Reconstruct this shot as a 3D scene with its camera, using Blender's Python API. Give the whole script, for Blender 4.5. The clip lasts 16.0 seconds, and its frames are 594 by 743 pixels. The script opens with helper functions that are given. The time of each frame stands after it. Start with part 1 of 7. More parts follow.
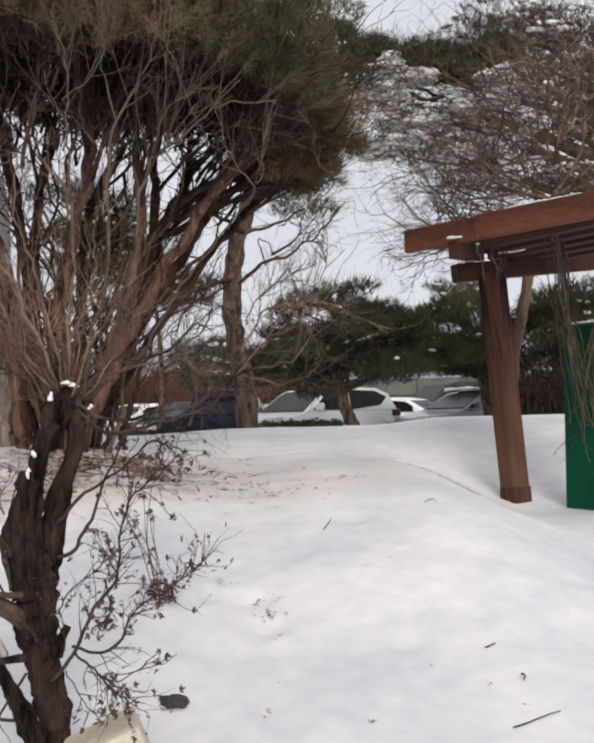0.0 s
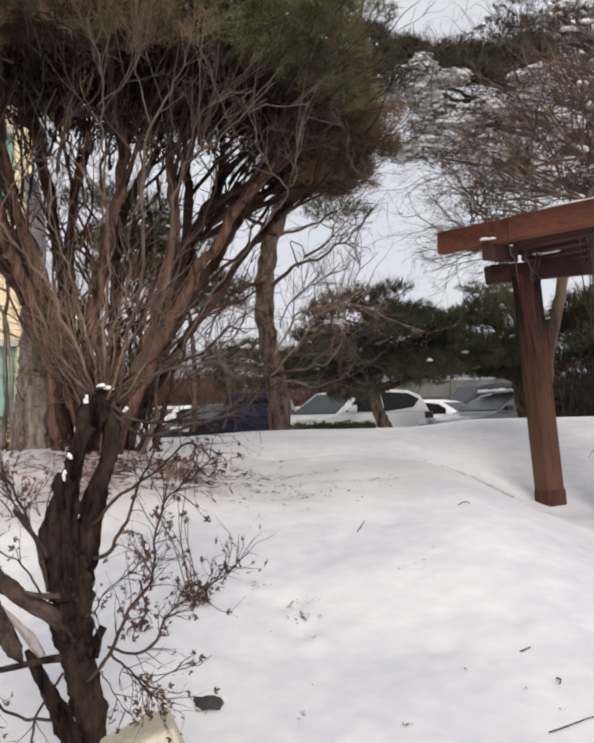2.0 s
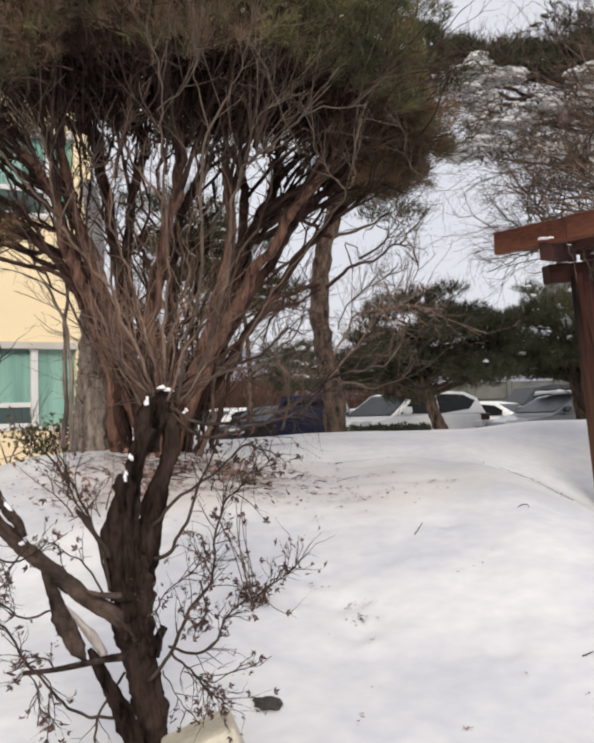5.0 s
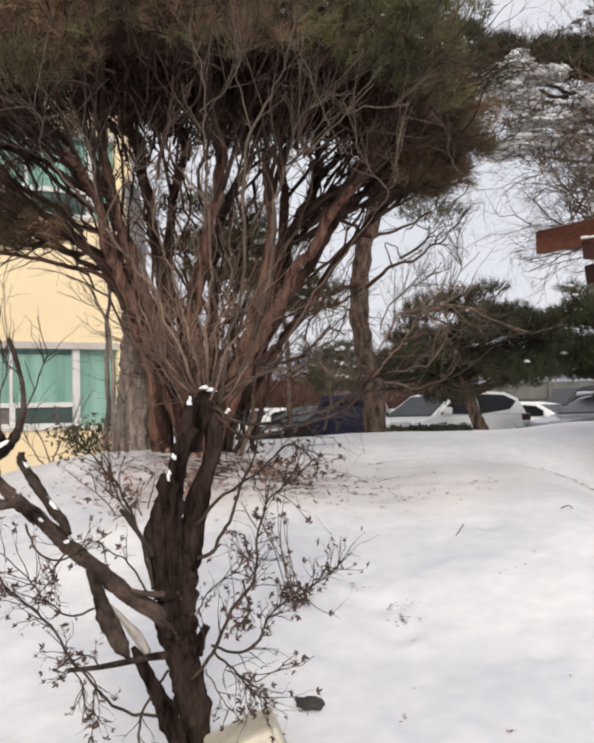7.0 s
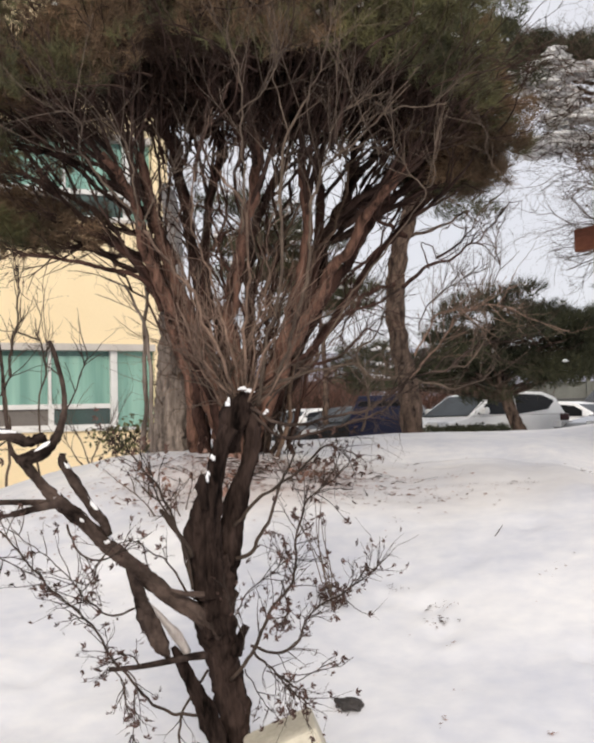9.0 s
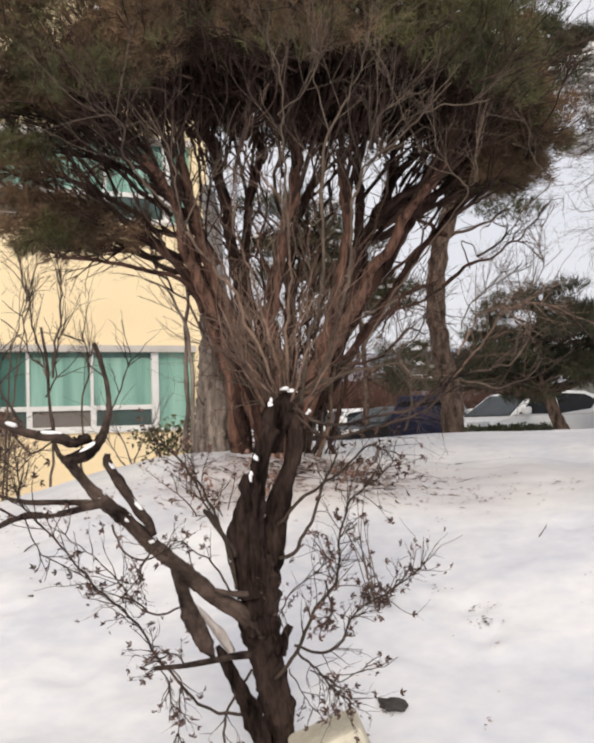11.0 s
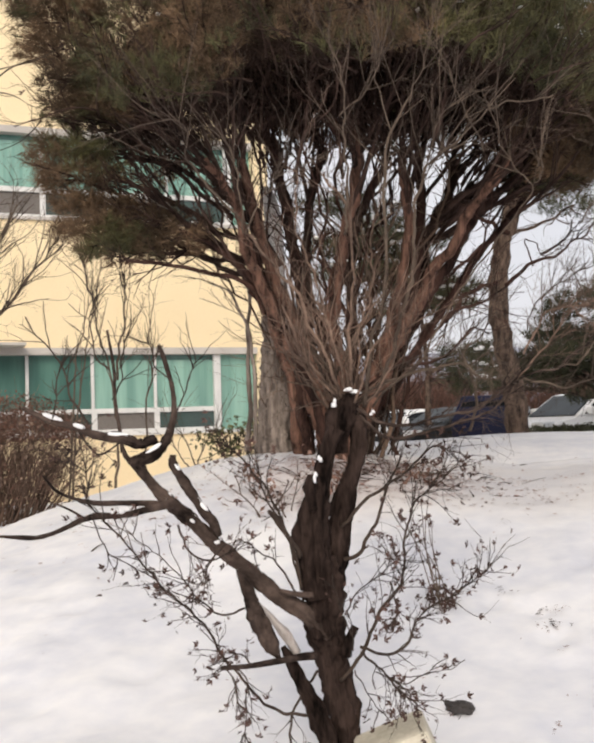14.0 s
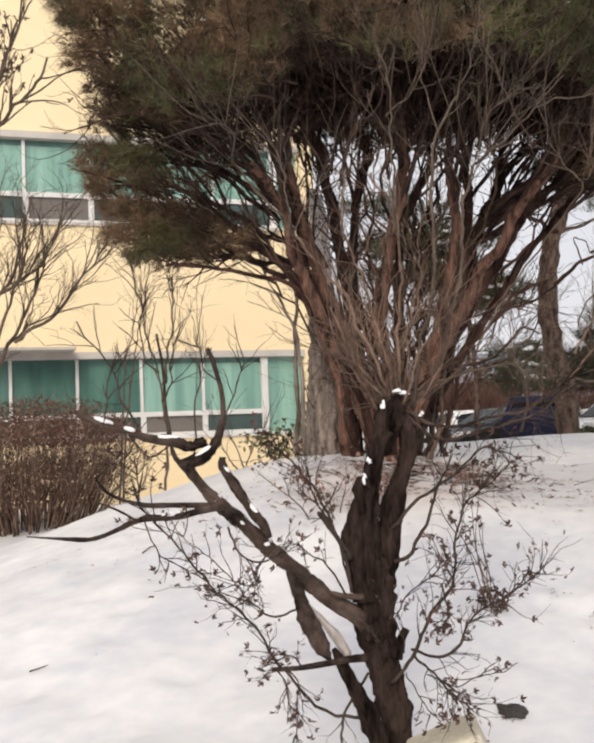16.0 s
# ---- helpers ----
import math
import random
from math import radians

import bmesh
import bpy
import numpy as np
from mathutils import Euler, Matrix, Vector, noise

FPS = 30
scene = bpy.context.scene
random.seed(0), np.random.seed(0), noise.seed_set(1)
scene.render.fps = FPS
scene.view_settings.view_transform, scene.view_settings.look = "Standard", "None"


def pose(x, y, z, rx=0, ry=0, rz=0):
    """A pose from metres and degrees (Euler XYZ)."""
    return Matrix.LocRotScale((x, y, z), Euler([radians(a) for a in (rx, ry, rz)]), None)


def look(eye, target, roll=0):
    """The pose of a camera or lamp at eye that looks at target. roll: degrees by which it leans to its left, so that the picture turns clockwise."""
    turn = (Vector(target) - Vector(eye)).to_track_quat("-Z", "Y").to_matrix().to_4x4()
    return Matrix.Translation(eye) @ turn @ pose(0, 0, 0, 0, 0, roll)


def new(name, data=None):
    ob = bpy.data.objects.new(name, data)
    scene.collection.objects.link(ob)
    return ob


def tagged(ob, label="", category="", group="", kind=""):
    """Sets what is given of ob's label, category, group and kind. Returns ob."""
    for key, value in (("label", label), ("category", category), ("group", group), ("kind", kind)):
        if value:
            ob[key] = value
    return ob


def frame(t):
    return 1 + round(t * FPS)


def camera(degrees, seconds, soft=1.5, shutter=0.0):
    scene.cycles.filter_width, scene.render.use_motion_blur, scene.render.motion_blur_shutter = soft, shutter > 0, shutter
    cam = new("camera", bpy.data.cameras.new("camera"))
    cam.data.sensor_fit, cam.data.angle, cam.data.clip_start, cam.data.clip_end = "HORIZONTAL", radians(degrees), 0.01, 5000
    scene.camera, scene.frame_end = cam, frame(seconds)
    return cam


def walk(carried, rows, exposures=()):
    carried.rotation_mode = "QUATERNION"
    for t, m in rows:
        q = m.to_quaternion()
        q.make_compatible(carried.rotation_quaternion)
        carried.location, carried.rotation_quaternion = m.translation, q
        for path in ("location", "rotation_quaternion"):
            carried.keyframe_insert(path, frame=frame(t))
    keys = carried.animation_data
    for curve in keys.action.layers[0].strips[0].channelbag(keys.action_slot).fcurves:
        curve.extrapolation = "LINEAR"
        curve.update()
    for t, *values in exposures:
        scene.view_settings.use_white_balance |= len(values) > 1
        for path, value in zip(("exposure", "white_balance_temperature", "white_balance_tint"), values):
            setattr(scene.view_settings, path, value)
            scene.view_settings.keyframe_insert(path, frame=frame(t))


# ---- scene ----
# ------------------------------------------------------------------ camera
cam = camera(33.4, 16.0, soft=3.0)
ROWS = [
    (0.0, 0.000, 0.000, 1.600, -0.00, 2.30, -1.35),
    (0.5, -0.001, 0.000, 1.600, 0.50, 2.38, -1.36),
    (1.0, -0.004, -0.002, 1.601, 0.93, 2.39, -1.36),
    (1.5, -0.005, -0.005, 1.601, 1.38, 2.44, -1.34),
    (2.0, -0.005, -0.006, 1.602, 1.86, 2.46, -1.34),
    (2.5, -0.009, -0.003, 1.602, 2.39, 2.48, -1.39),
    (3.0, -0.013, -0.000, 1.598, 2.82, 2.52, -1.40),
    (3.5, -0.015, -0.008, 1.601, 3.30, 2.54, -1.37),
    (4.0, -0.015, -0.009, 1.600, 3.83, 2.57, -1.42),
    (6.5, -0.030, -0.011, 1.600, 6.72, 2.75, -1.29),
    (7.0, -0.031, -0.012, 1.600, 7.24, 2.72, -1.31),
    (7.5, -0.032, -0.015, 1.601, 7.78, 2.71, -1.37),
    (8.0, -0.034, -0.014, 1.600, 8.28, 2.76, -1.40),
    (8.5, -0.037, -0.016, 1.600, 8.80, 2.79, -1.41),
    (9.0, -0.039, -0.016, 1.601, 9.30, 2.80, -1.45),
    (11.5, -0.049, -0.020, 1.600, 12.19, 2.90, -1.71),
    (12.0, -0.050, -0.020, 1.600, 12.78, 2.92, -1.75),
    (12.5, -0.053, -0.020, 1.600, 13.37, 2.95, -1.80),
    (13.0, -0.054, -0.019, 1.601, 13.92, 2.97, -1.85),
    (13.5, -0.056, -0.022, 1.599, 14.49, 3.00, -1.86),
    (14.0, -0.057, -0.021, 1.600, 15.11, 3.05, -1.88),
    (14.5, -0.057, -0.022, 1.599, 15.78, 3.12, -1.94),
    (15.0, -0.059, -0.023, 1.601, 16.46, 3.16, -1.99),
    (15.5, -0.059, -0.025, 1.600, 17.16, 3.20, -2.09),
    (16.0, -0.061, -0.023, 1.599, 17.83, 3.27, -2.22),
]
walk(cam, [(t, pose(x, y, z) @ pose(0, 0, 0, 0, 0, yaw) @ pose(0, 0, 0, 90 + tilt) @ pose(0, 0, 0, 0, 0, roll)) for t, x, y, z, yaw, tilt, roll in ROWS], [(0.0, 0.14, 6500, 10), (4.0, 0.17, 6520, 10), (9.0, 0.25, 6600, 10), (16.0, 0.26, 6720, 10.5)])

# ------------------------------------------------------------------ world and sun
SUN_ELEVATION, SUN_TURN = radians(30), radians(171)
world = bpy.data.worlds.new("world")
scene.world = world
world.use_nodes = True
wn, wl = world.node_tree.nodes, world.node_tree.links
wn.clear()
w_out = wn.new("ShaderNodeOutputWorld")
w_bg = wn.new("ShaderNodeBackground")
w_sky = wn.new("ShaderNodeTexSky")
w_sky.sky_type = "NISHITA"
w_sky.sun_disc = False
w_sky.sun_elevation = SUN_ELEVATION
w_sky.sun_rotation = SUN_TURN
w_sky.air_density, w_sky.dust_density = 1.0, 3.0
w_scale = wn.new("ShaderNodeVectorMath")
w_scale.operation = "SCALE"
w_scale.inputs["Scale"].default_value = 0.08
w_noise = wn.new("ShaderNodeTexNoise")
w_noise.inputs["Scale"].default_value = 2.2
w_noise.inputs["Detail"].default_value = 5.0
w_coord = wn.new("ShaderNodeTexCoord")
w_ramp = wn.new("ShaderNodeValToRGB")
w_ramp.color_ramp.elements[0].position, w_ramp.color_ramp.elements[0].color = 0.3, (0.70, 0.705, 0.765, 1)
w_ramp.color_ramp.elements[1].position, w_ramp.color_ramp.elements[1].color = 0.75, (0.84, 0.835, 0.86, 1)
w_mix = wn.new("ShaderNodeMix")
w_mix.data_type = "RGBA"
w_mix.inputs["Factor"].default_value = 0.85
wl.new(w_coord.outputs["Generated"], w_noise.inputs["Vector"])
wl.new(w_noise.outputs["Fac"], w_ramp.inputs["Fac"])
wl.new(w_sky.outputs["Color"], w_scale.inputs[0])
wl.new(w_scale.outputs["Vector"], w_mix.inputs["A"])
wl.new(w_ramp.outputs["Color"], w_mix.inputs["B"])
wl.new(w_mix.outputs["Result"], w_bg.inputs["Color"])
w_bg.inputs["Strength"].default_value = 1.0
wl.new(w_bg.outputs["Background"], w_out.inputs["Surface"])

sun = new("sun", bpy.data.lights.new("sun", "SUN"))
sun.data.energy, sun.data.angle, sun.data.color = 1.75, radians(26), (1.0, 0.92, 0.82)
sun.matrix_world = look((1.5, -9.2, 5.4), (0, 0, 0))

# ------------------------------------------------------------------ materials
MATS = {}


def mat(name, low, high, scale=8.0, rough=0.8, bump=0.3, metal=0.0, detail=6.0, fine=60.0, stretch=(1, 1, 1), vary=0.0, coat=0.0, spec=0.5):
    """A two-scale noise material between two colours, in object coordinates."""
    m = bpy.data.materials.new(name)
    m.use_nodes = True
    n, l = m.node_tree.nodes, m.node_tree.links
    b = n["Principled BSDF"]
    b.inputs["Roughness"].default_value, b.inputs["Metallic"].default_value = rough, metal
    b.inputs["Coat Weight"].default_value = coat
    b.inputs["Specular IOR Level"].default_value = spec
    co = n.new("ShaderNodeTexCoord")
    mp = n.new("ShaderNodeMapping")
    mp.inputs["Scale"].default_value = stretch
    l.new(co.outputs["Object"], mp.inputs["Vector"])
    n1, n2 = n.new("ShaderNodeTexNoise"), n.new("ShaderNodeTexNoise")
    n1.inputs["Scale"].default_value, n1.inputs["Detail"].default_value = scale, detail
    n2.inputs["Scale"].default_value, n2.inputs["Detail"].default_value = fine, 3.0
    l.new(mp.outputs["Vector"], n1.inputs["Vector"])
    l.new(mp.outputs["Vector"], n2.inputs["Vector"])
    add = n.new("ShaderNodeMath")
    add.operation = "MULTIPLY_ADD"
    add.inputs[1].default_value = 0.4
    l.new(n2.outputs["Fac"], add.inputs[0])
    l.new(n1.outputs["Fac"], add.inputs[2])
    ramp = n.new("ShaderNodeValToRGB")
    e = ramp.color_ramp.elements
    e[0].position, e[0].color = 0.5, (*low, 1)
    e[1].position, e[1].color = 0.9, (*high, 1)
    l.new(add.outputs[0], ramp.inputs["Fac"])
    colour = ramp.outputs["Color"]
    if vary:
        info = n.new("ShaderNodeNewGeometry")
        hsv = n.new("ShaderNodeHueSaturation")
        mr = n.new("ShaderNodeMapRange")
        mr.inputs["To Min"].default_value, mr.inputs["To Max"].default_value = 1 - vary, 1 + vary
        l.new(info.outputs["Random Per Island"], mr.inputs["Value"])
        l.new(mr.outputs["Result"], hsv.inputs["Value"])
        l.new(colour, hsv.inputs["Color"])
        colour = hsv.outputs["Color"]
    l.new(colour, b.inputs["Base Color"])
    if bump:
        bp = n.new("ShaderNodeBump")
        bp.inputs["Strength"].default_value, bp.inputs["Distance"].default_value = bump, 0.02
        l.new(add.outputs[0], bp.inputs["Height"])
        l.new(bp.outputs["Normal"], b.inputs["Normal"])
    MATS[name] = m
    return m


# the bluish grey low tone paints soft shadow patches into the snow
SNOW = mat("snow", (0.60, 0.612, 0.665), (0.83, 0.82, 0.815), 1.0, 0.75, 0.35, fine=9.0, spec=0.3)
SNOW_CLUMP = mat("snow_clump", (0.82, 0.82, 0.84), (0.9, 0.9, 0.9), 6.0, 0.75, 0.3, spec=0.3)
BARK_NEAR = mat("bark_near", (0.004, 0.0028, 0.0023), (0.055, 0.037, 0.031), 16.0, 0.95, 1.0, fine=90.0, stretch=(1, 1, 0.25), spec=0.05)
BARK_RED = mat("bark_red", (0.015, 0.009, 0.007), (0.22, 0.120, 0.087), 22.0, 0.95, 1.0, fine=70.0, stretch=(1, 1, 0.12), vary=0.25, spec=0.15)
TORN_WOOD = mat("torn_wood", (0.24, 0.205, 0.185), (0.60, 0.55, 0.52), 14.0, 0.9, 0.6, fine=70.0, stretch=(1, 1, 0.3), spec=0.15)
BARK_LIMB = mat("bark_limb", (0.013, 0.0092, 0.0078), (0.115, 0.083, 0.069), 15.0, 0.95, 1.0, fine=90.0, stretch=(0.5, 0.5, 0.5), spec=0.08)
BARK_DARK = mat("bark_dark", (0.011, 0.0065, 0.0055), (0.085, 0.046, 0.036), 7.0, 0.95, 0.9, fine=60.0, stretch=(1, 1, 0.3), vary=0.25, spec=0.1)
# darker bark that puts the crown's shade into stems, boughs and twigs
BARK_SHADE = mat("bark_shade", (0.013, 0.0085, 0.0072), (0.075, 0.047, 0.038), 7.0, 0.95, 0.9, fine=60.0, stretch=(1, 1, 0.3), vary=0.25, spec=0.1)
BARK_PINE = mat("bark_pine", (0.016, 0.0115, 0.0095), (0.185, 0.130, 0.100), 13.0, 0.95, 1.0, fine=40.0, stretch=(1, 1, 0.4), spec=0.15)
BARK_GREY = mat("bark_grey", (0.075, 0.061, 0.053), (0.32, 0.264, 0.226), 22.0, 0.95, 1.0, fine=70.0, stretch=(1, 1, 0.1), spec=0.15)
TWIG_TAN = mat("twig_tan", (0.052, 0.036, 0.028), (0.25, 0.168, 0.126), 6.0, 0.9, 0.2, vary=0.35, spec=0.2)
TWIG_BROWN = mat("twig_brown", (0.045, 0.033, 0.026), (0.14, 0.105, 0.08), 6.0, 0.9, 0.2, vary=0.35, spec=0.2)
TWIG_DARK = mat("twig_dark", (0.022, 0.016, 0.013), (0.075, 0.054, 0.042), 6.0, 0.9, 0.2, vary=0.3, spec=0.2)
BARK_TAN = mat("bark_tan", (0.05, 0.033, 0.024), (0.20, 0.135, 0.098), 5.0, 0.95, 0.6, fine=50.0, stretch=(1, 1, 0.3), spec=0.15)
STUB_PALE = mat("stub_pale", (0.66, 0.64, 0.62), (0.84, 0.82, 0.80), 5.0, 0.9, 0.3)
NEEDLE = mat("needle", (0.026, 0.028, 0.012), (0.135, 0.124, 0.051), 1.3, 0.6, 0.0, vary=0.45, spec=0.3)
NEEDLE_BROWN = mat("needle_brown", (0.050, 0.034, 0.020), (0.228, 0.144, 0.083), 1.6, 0.7, 0.0, vary=0.4, spec=0.3)
NEEDLE_DUSK = mat("needle_dusk", (0.026, 0.019, 0.017), (0.105, 0.076, 0.064), 1.2, 0.7, 0.0, vary=0.4, spec=0.2)
# needles of the crown's underside: the shade there is put into the colour
NEEDLE_SHADE = mat("needle_shade", (0.018, 0.012, 0.0095), (0.066, 0.041, 0.031), 1.6, 0.8, 0.0, vary=0.4, spec=0.1)
NEEDLE_OLIVE = mat("needle_olive", (0.018, 0.02, 0.009), (0.055, 0.054, 0.024), 0.8, 0.7, 0.0, vary=0.4, spec=0.3)
NEEDLE_FAR = mat("needle_far", (0.022, 0.026, 0.013), (0.088, 0.088, 0.044), 0.8, 0.7, 0.0, vary=0.45, spec=0.3)
LEAF_HEDGE = mat("leaf_hedge", (0.065, 0.034, 0.026), (0.21, 0.115, 0.085), 5.0, 0.85, 0.0, vary=0.4, spec=0.2)
LEAF_PALE = mat("leaf_pale", (0.16, 0.10, 0.075), (0.42, 0.31, 0.24), 9.0, 0.85, 0.0, vary=0.3, spec=0.2)
LEAF_DRY = mat("leaf_dry", (0.030, 0.019, 0.016), (0.125, 0.073, 0.060), 9.0, 0.85, 0.0, vary=0.4, spec=0.2)
LEAF_GREEN = mat("leaf_green", (0.045, 0.05, 0.018), (0.20, 0.19, 0.08), 9.0, 0.55, 0.0, vary=0.4, spec=0.4)
WOOD_RED = mat("wood_red", (0.052, 0.0165, 0.0095), (0.165, 0.060, 0.036), 3.0, 0.75, 0.4, fine=45.0, stretch=(0.25, 1, 1), spec=0.3)
WOOD_POST = mat("wood_post", (0.004, 0.0017, 0.0017), (0.085, 0.028, 0.020), 9.0, 0.85, 0.9, fine=45.0, stretch=(0.12, 1, 1), spec=0.3)
# darker copy of wood_red: shade beneath the roof put into the timber colour
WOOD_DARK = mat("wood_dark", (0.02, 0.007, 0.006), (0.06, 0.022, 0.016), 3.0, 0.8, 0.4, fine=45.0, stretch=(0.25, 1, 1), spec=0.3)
GREEN_PAINT = mat("green_paint", (0.001, 0.034, 0.016), (0.002, 0.060, 0.029), 2.0, 0.75, 0.1, spec=0.15)
CREAM = mat("cream_render", (0.82, 0.67, 0.43), (0.88, 0.73, 0.48), 0.8, 0.9, 0.08, fine=25.0, spec=0.2)
TRIM = mat("grey_trim", (0.42, 0.39, 0.36), (0.56, 0.52, 0.48), 2.0, 0.7, 0.1)
FRAME = mat("white_frame", (0.62, 0.62, 0.60), (0.74, 0.73, 0.71), 3.0, 0.45, 0.05)
PANE = mat("green_pane", (0.15, 0.30, 0.25), (0.28, 0.48, 0.40), 0.9, 0.12, 0.0, detail=2.0, fine=3.0, stretch=(5, 1, 0.35), spec=0.6)
# darker copy of green_pane: dark reflections and head shadow put into the colour
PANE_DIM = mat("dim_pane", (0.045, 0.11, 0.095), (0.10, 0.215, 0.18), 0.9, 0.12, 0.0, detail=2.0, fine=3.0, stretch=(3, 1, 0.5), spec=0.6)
PANE_DARK = mat("dark_pane", (0.035, 0.06, 0.055), (0.06, 0.10, 0.09), 0.9, 0.1, 0.0, spec=0.6)
SCREEN = mat("insect_screen", (0.13, 0.115, 0.105), (0.19, 0.17, 0.155), 1.5, 0.8, 0.0)
CONCRETE = mat("concrete", (0.085, 0.087, 0.076), (0.16, 0.162, 0.143), 1.2, 0.9, 0.3)
STONE_PALE = mat("pale_stone", (0.42, 0.38, 0.29), (0.62, 0.57, 0.46), 7.0, 0.85, 0.3)
STONE_DARK = mat("dark_stone", (0.02, 0.018, 0.017), (0.055, 0.048, 0.045), 12.0, 0.9, 0.6)
CAR_WHITE = mat("car_white", (0.84, 0.84, 0.83), (0.90, 0.90, 0.89), 2.0, 0.3, 0.0, coat=0.3)
CAR_GREY = mat("car_grey", (0.012, 0.013, 0.014), (0.022, 0.024, 0.026), 2.0, 0.5, 0.0, spec=0.2)
CAR_SILVER = mat("car_silver", (0.15, 0.155, 0.16), (0.22, 0.225, 0.23), 2.0, 0.3, 0.0, coat=0.6, metal=0.3)
CAR_VAN = mat("car_van", (0.03, 0.032, 0.034), (0.05, 0.053, 0.055), 2.0, 0.5, 0.0, spec=0.2)
CAR_BLUE = mat("car_blue", (0.005, 0.007, 0.026), (0.009, 0.012, 0.042), 2.0, 0.55, 0.0, coat=0.05, spec=0.2)
CAR_GLASS = mat("car_glass", (0.03, 0.037, 0.042), (0.05, 0.06, 0.068), 2.0, 0.35, 0.0, spec=0.1)
RUBBER = mat("rubber", (0.015, 0.015, 0.015), (0.03, 0.03, 0.03), 9.0, 0.9, 0.1)
PLASTIC = mat("black_plastic", (0.02, 0.02, 0.02), (0.035, 0.035, 0.035), 9.0, 0.6, 0.1)
RED_LAMP = mat("red_lamp", (0.20, 0.012, 0.014), (0.32, 0.02, 0.022), 4.0, 0.3, 0.0, coat=0.2)
SMOKED_LAMP = mat("smoked_lamp", (0.03, 0.004, 0.004), (0.06, 0.006, 0.006), 4.0, 0.3, 0.0, coat=0.2)
LAMP_GLASS = mat("lamp_glass", (0.55, 0.56, 0.57), (0.68, 0.69, 0.7), 4.0, 0.12, 0.0, coat=0.5)
METAL = mat("steel", (0.30, 0.30, 0.30), (0.42, 0.42, 0.42), 5.0, 0.4, 0.05, metal=0.9)
BRICK_BROWN = mat("brown_render", (0.09, 0.062, 0.052), (0.15, 0.105, 0.088), 1.0, 0.9, 0.2)
# pale blue-grey holds the distance haze
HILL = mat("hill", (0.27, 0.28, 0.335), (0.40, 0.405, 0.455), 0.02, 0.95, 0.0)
LITTER = mat("litter", (0.15, 0.075, 0.058), (0.40, 0.235, 0.18), 14.0, 0.9, 0.0, vary=0.4, spec=0.2)

# ------------------------------------------------------------------ mesh helpers
V = Vector


def mesh_of(name, verts, faces, material, smooth=False):
    me = bpy.data.meshes.new(name)
    me.from_pydata([tuple(v) for v in verts], [], faces)
    me.materials.append(material)
    if smooth:
        me.polygons.foreach_set("use_smooth", [True] * len(me.polygons))
    me.update()
    return me


def piece(name, verts, faces, material, parent=None, label="", smooth=False):
    """Links verts and faces as one mesh object, under a thing or at top level."""
    ob = new(name, mesh_of(name, verts, faces, material, smooth))
    if parent is not None:
        ob.parent = parent
    return tagged(ob, label)


def part(name, bm, material, parent=None, label="", smooth=False):
    """Links a bmesh as one mesh object under a thing or under a part."""
    me = bpy.data.meshes.new(name)
    bm.to_mesh(me)
    bm.free()
    me.materials.append(material)
    if smooth:
        me.polygons.foreach_set("use_smooth", [True] * len(me.polygons))
    ob = new(name, me)
    if parent is not None:
        ob.parent = parent
    return tagged(ob, label)


def empty(name, at=(0, 0, 0), label="", category="", group="", turn=0.0):
    ob = new(name)
    ob.empty_display_size = 0.2
    ob.matrix_world = pose(*at, 0, 0, turn)
    return tagged(ob, label, category, group)


def box_bm(x0, x1, y0, y1, z0, z1, bevel=0.0, m=None):
    bm = bmesh.new()
    bmesh.ops.create_cube(bm, size=1, matrix=Matrix.LocRotScale(((x0 + x1) / 2, (y0 + y1) / 2, (z0 + z1) / 2), None, (x1 - x0, y1 - y0, z1 - z0)))
    if bevel:
        bmesh.ops.bevel(bm, geom=bm.edges[:], offset=bevel, segments=2, affect="EDGES", profile=0.6)
    if m is not None:
        bm.transform(m)
    return bm


def spline(points, steps):
    """Catmull-Rom through the points."""
    p = [V(q) for q in points]
    p = [p[0] * 2 - p[1]] + p + [p[-1] * 2 - p[-2]]
    out = []
    for i in range(1, len(p) - 2):
        a, b, c, d = p[i - 1], p[i], p[i + 1], p[i + 2]
        for k in range(steps):
            t = k / steps
            out.append(0.5 * (2 * b + (c - a) * t + (2 * a - 5 * b + 4 * c - d) * t * t + (3 * b - a - 3 * c + d) * t ** 3))
    out.append(p[-2])
    return out


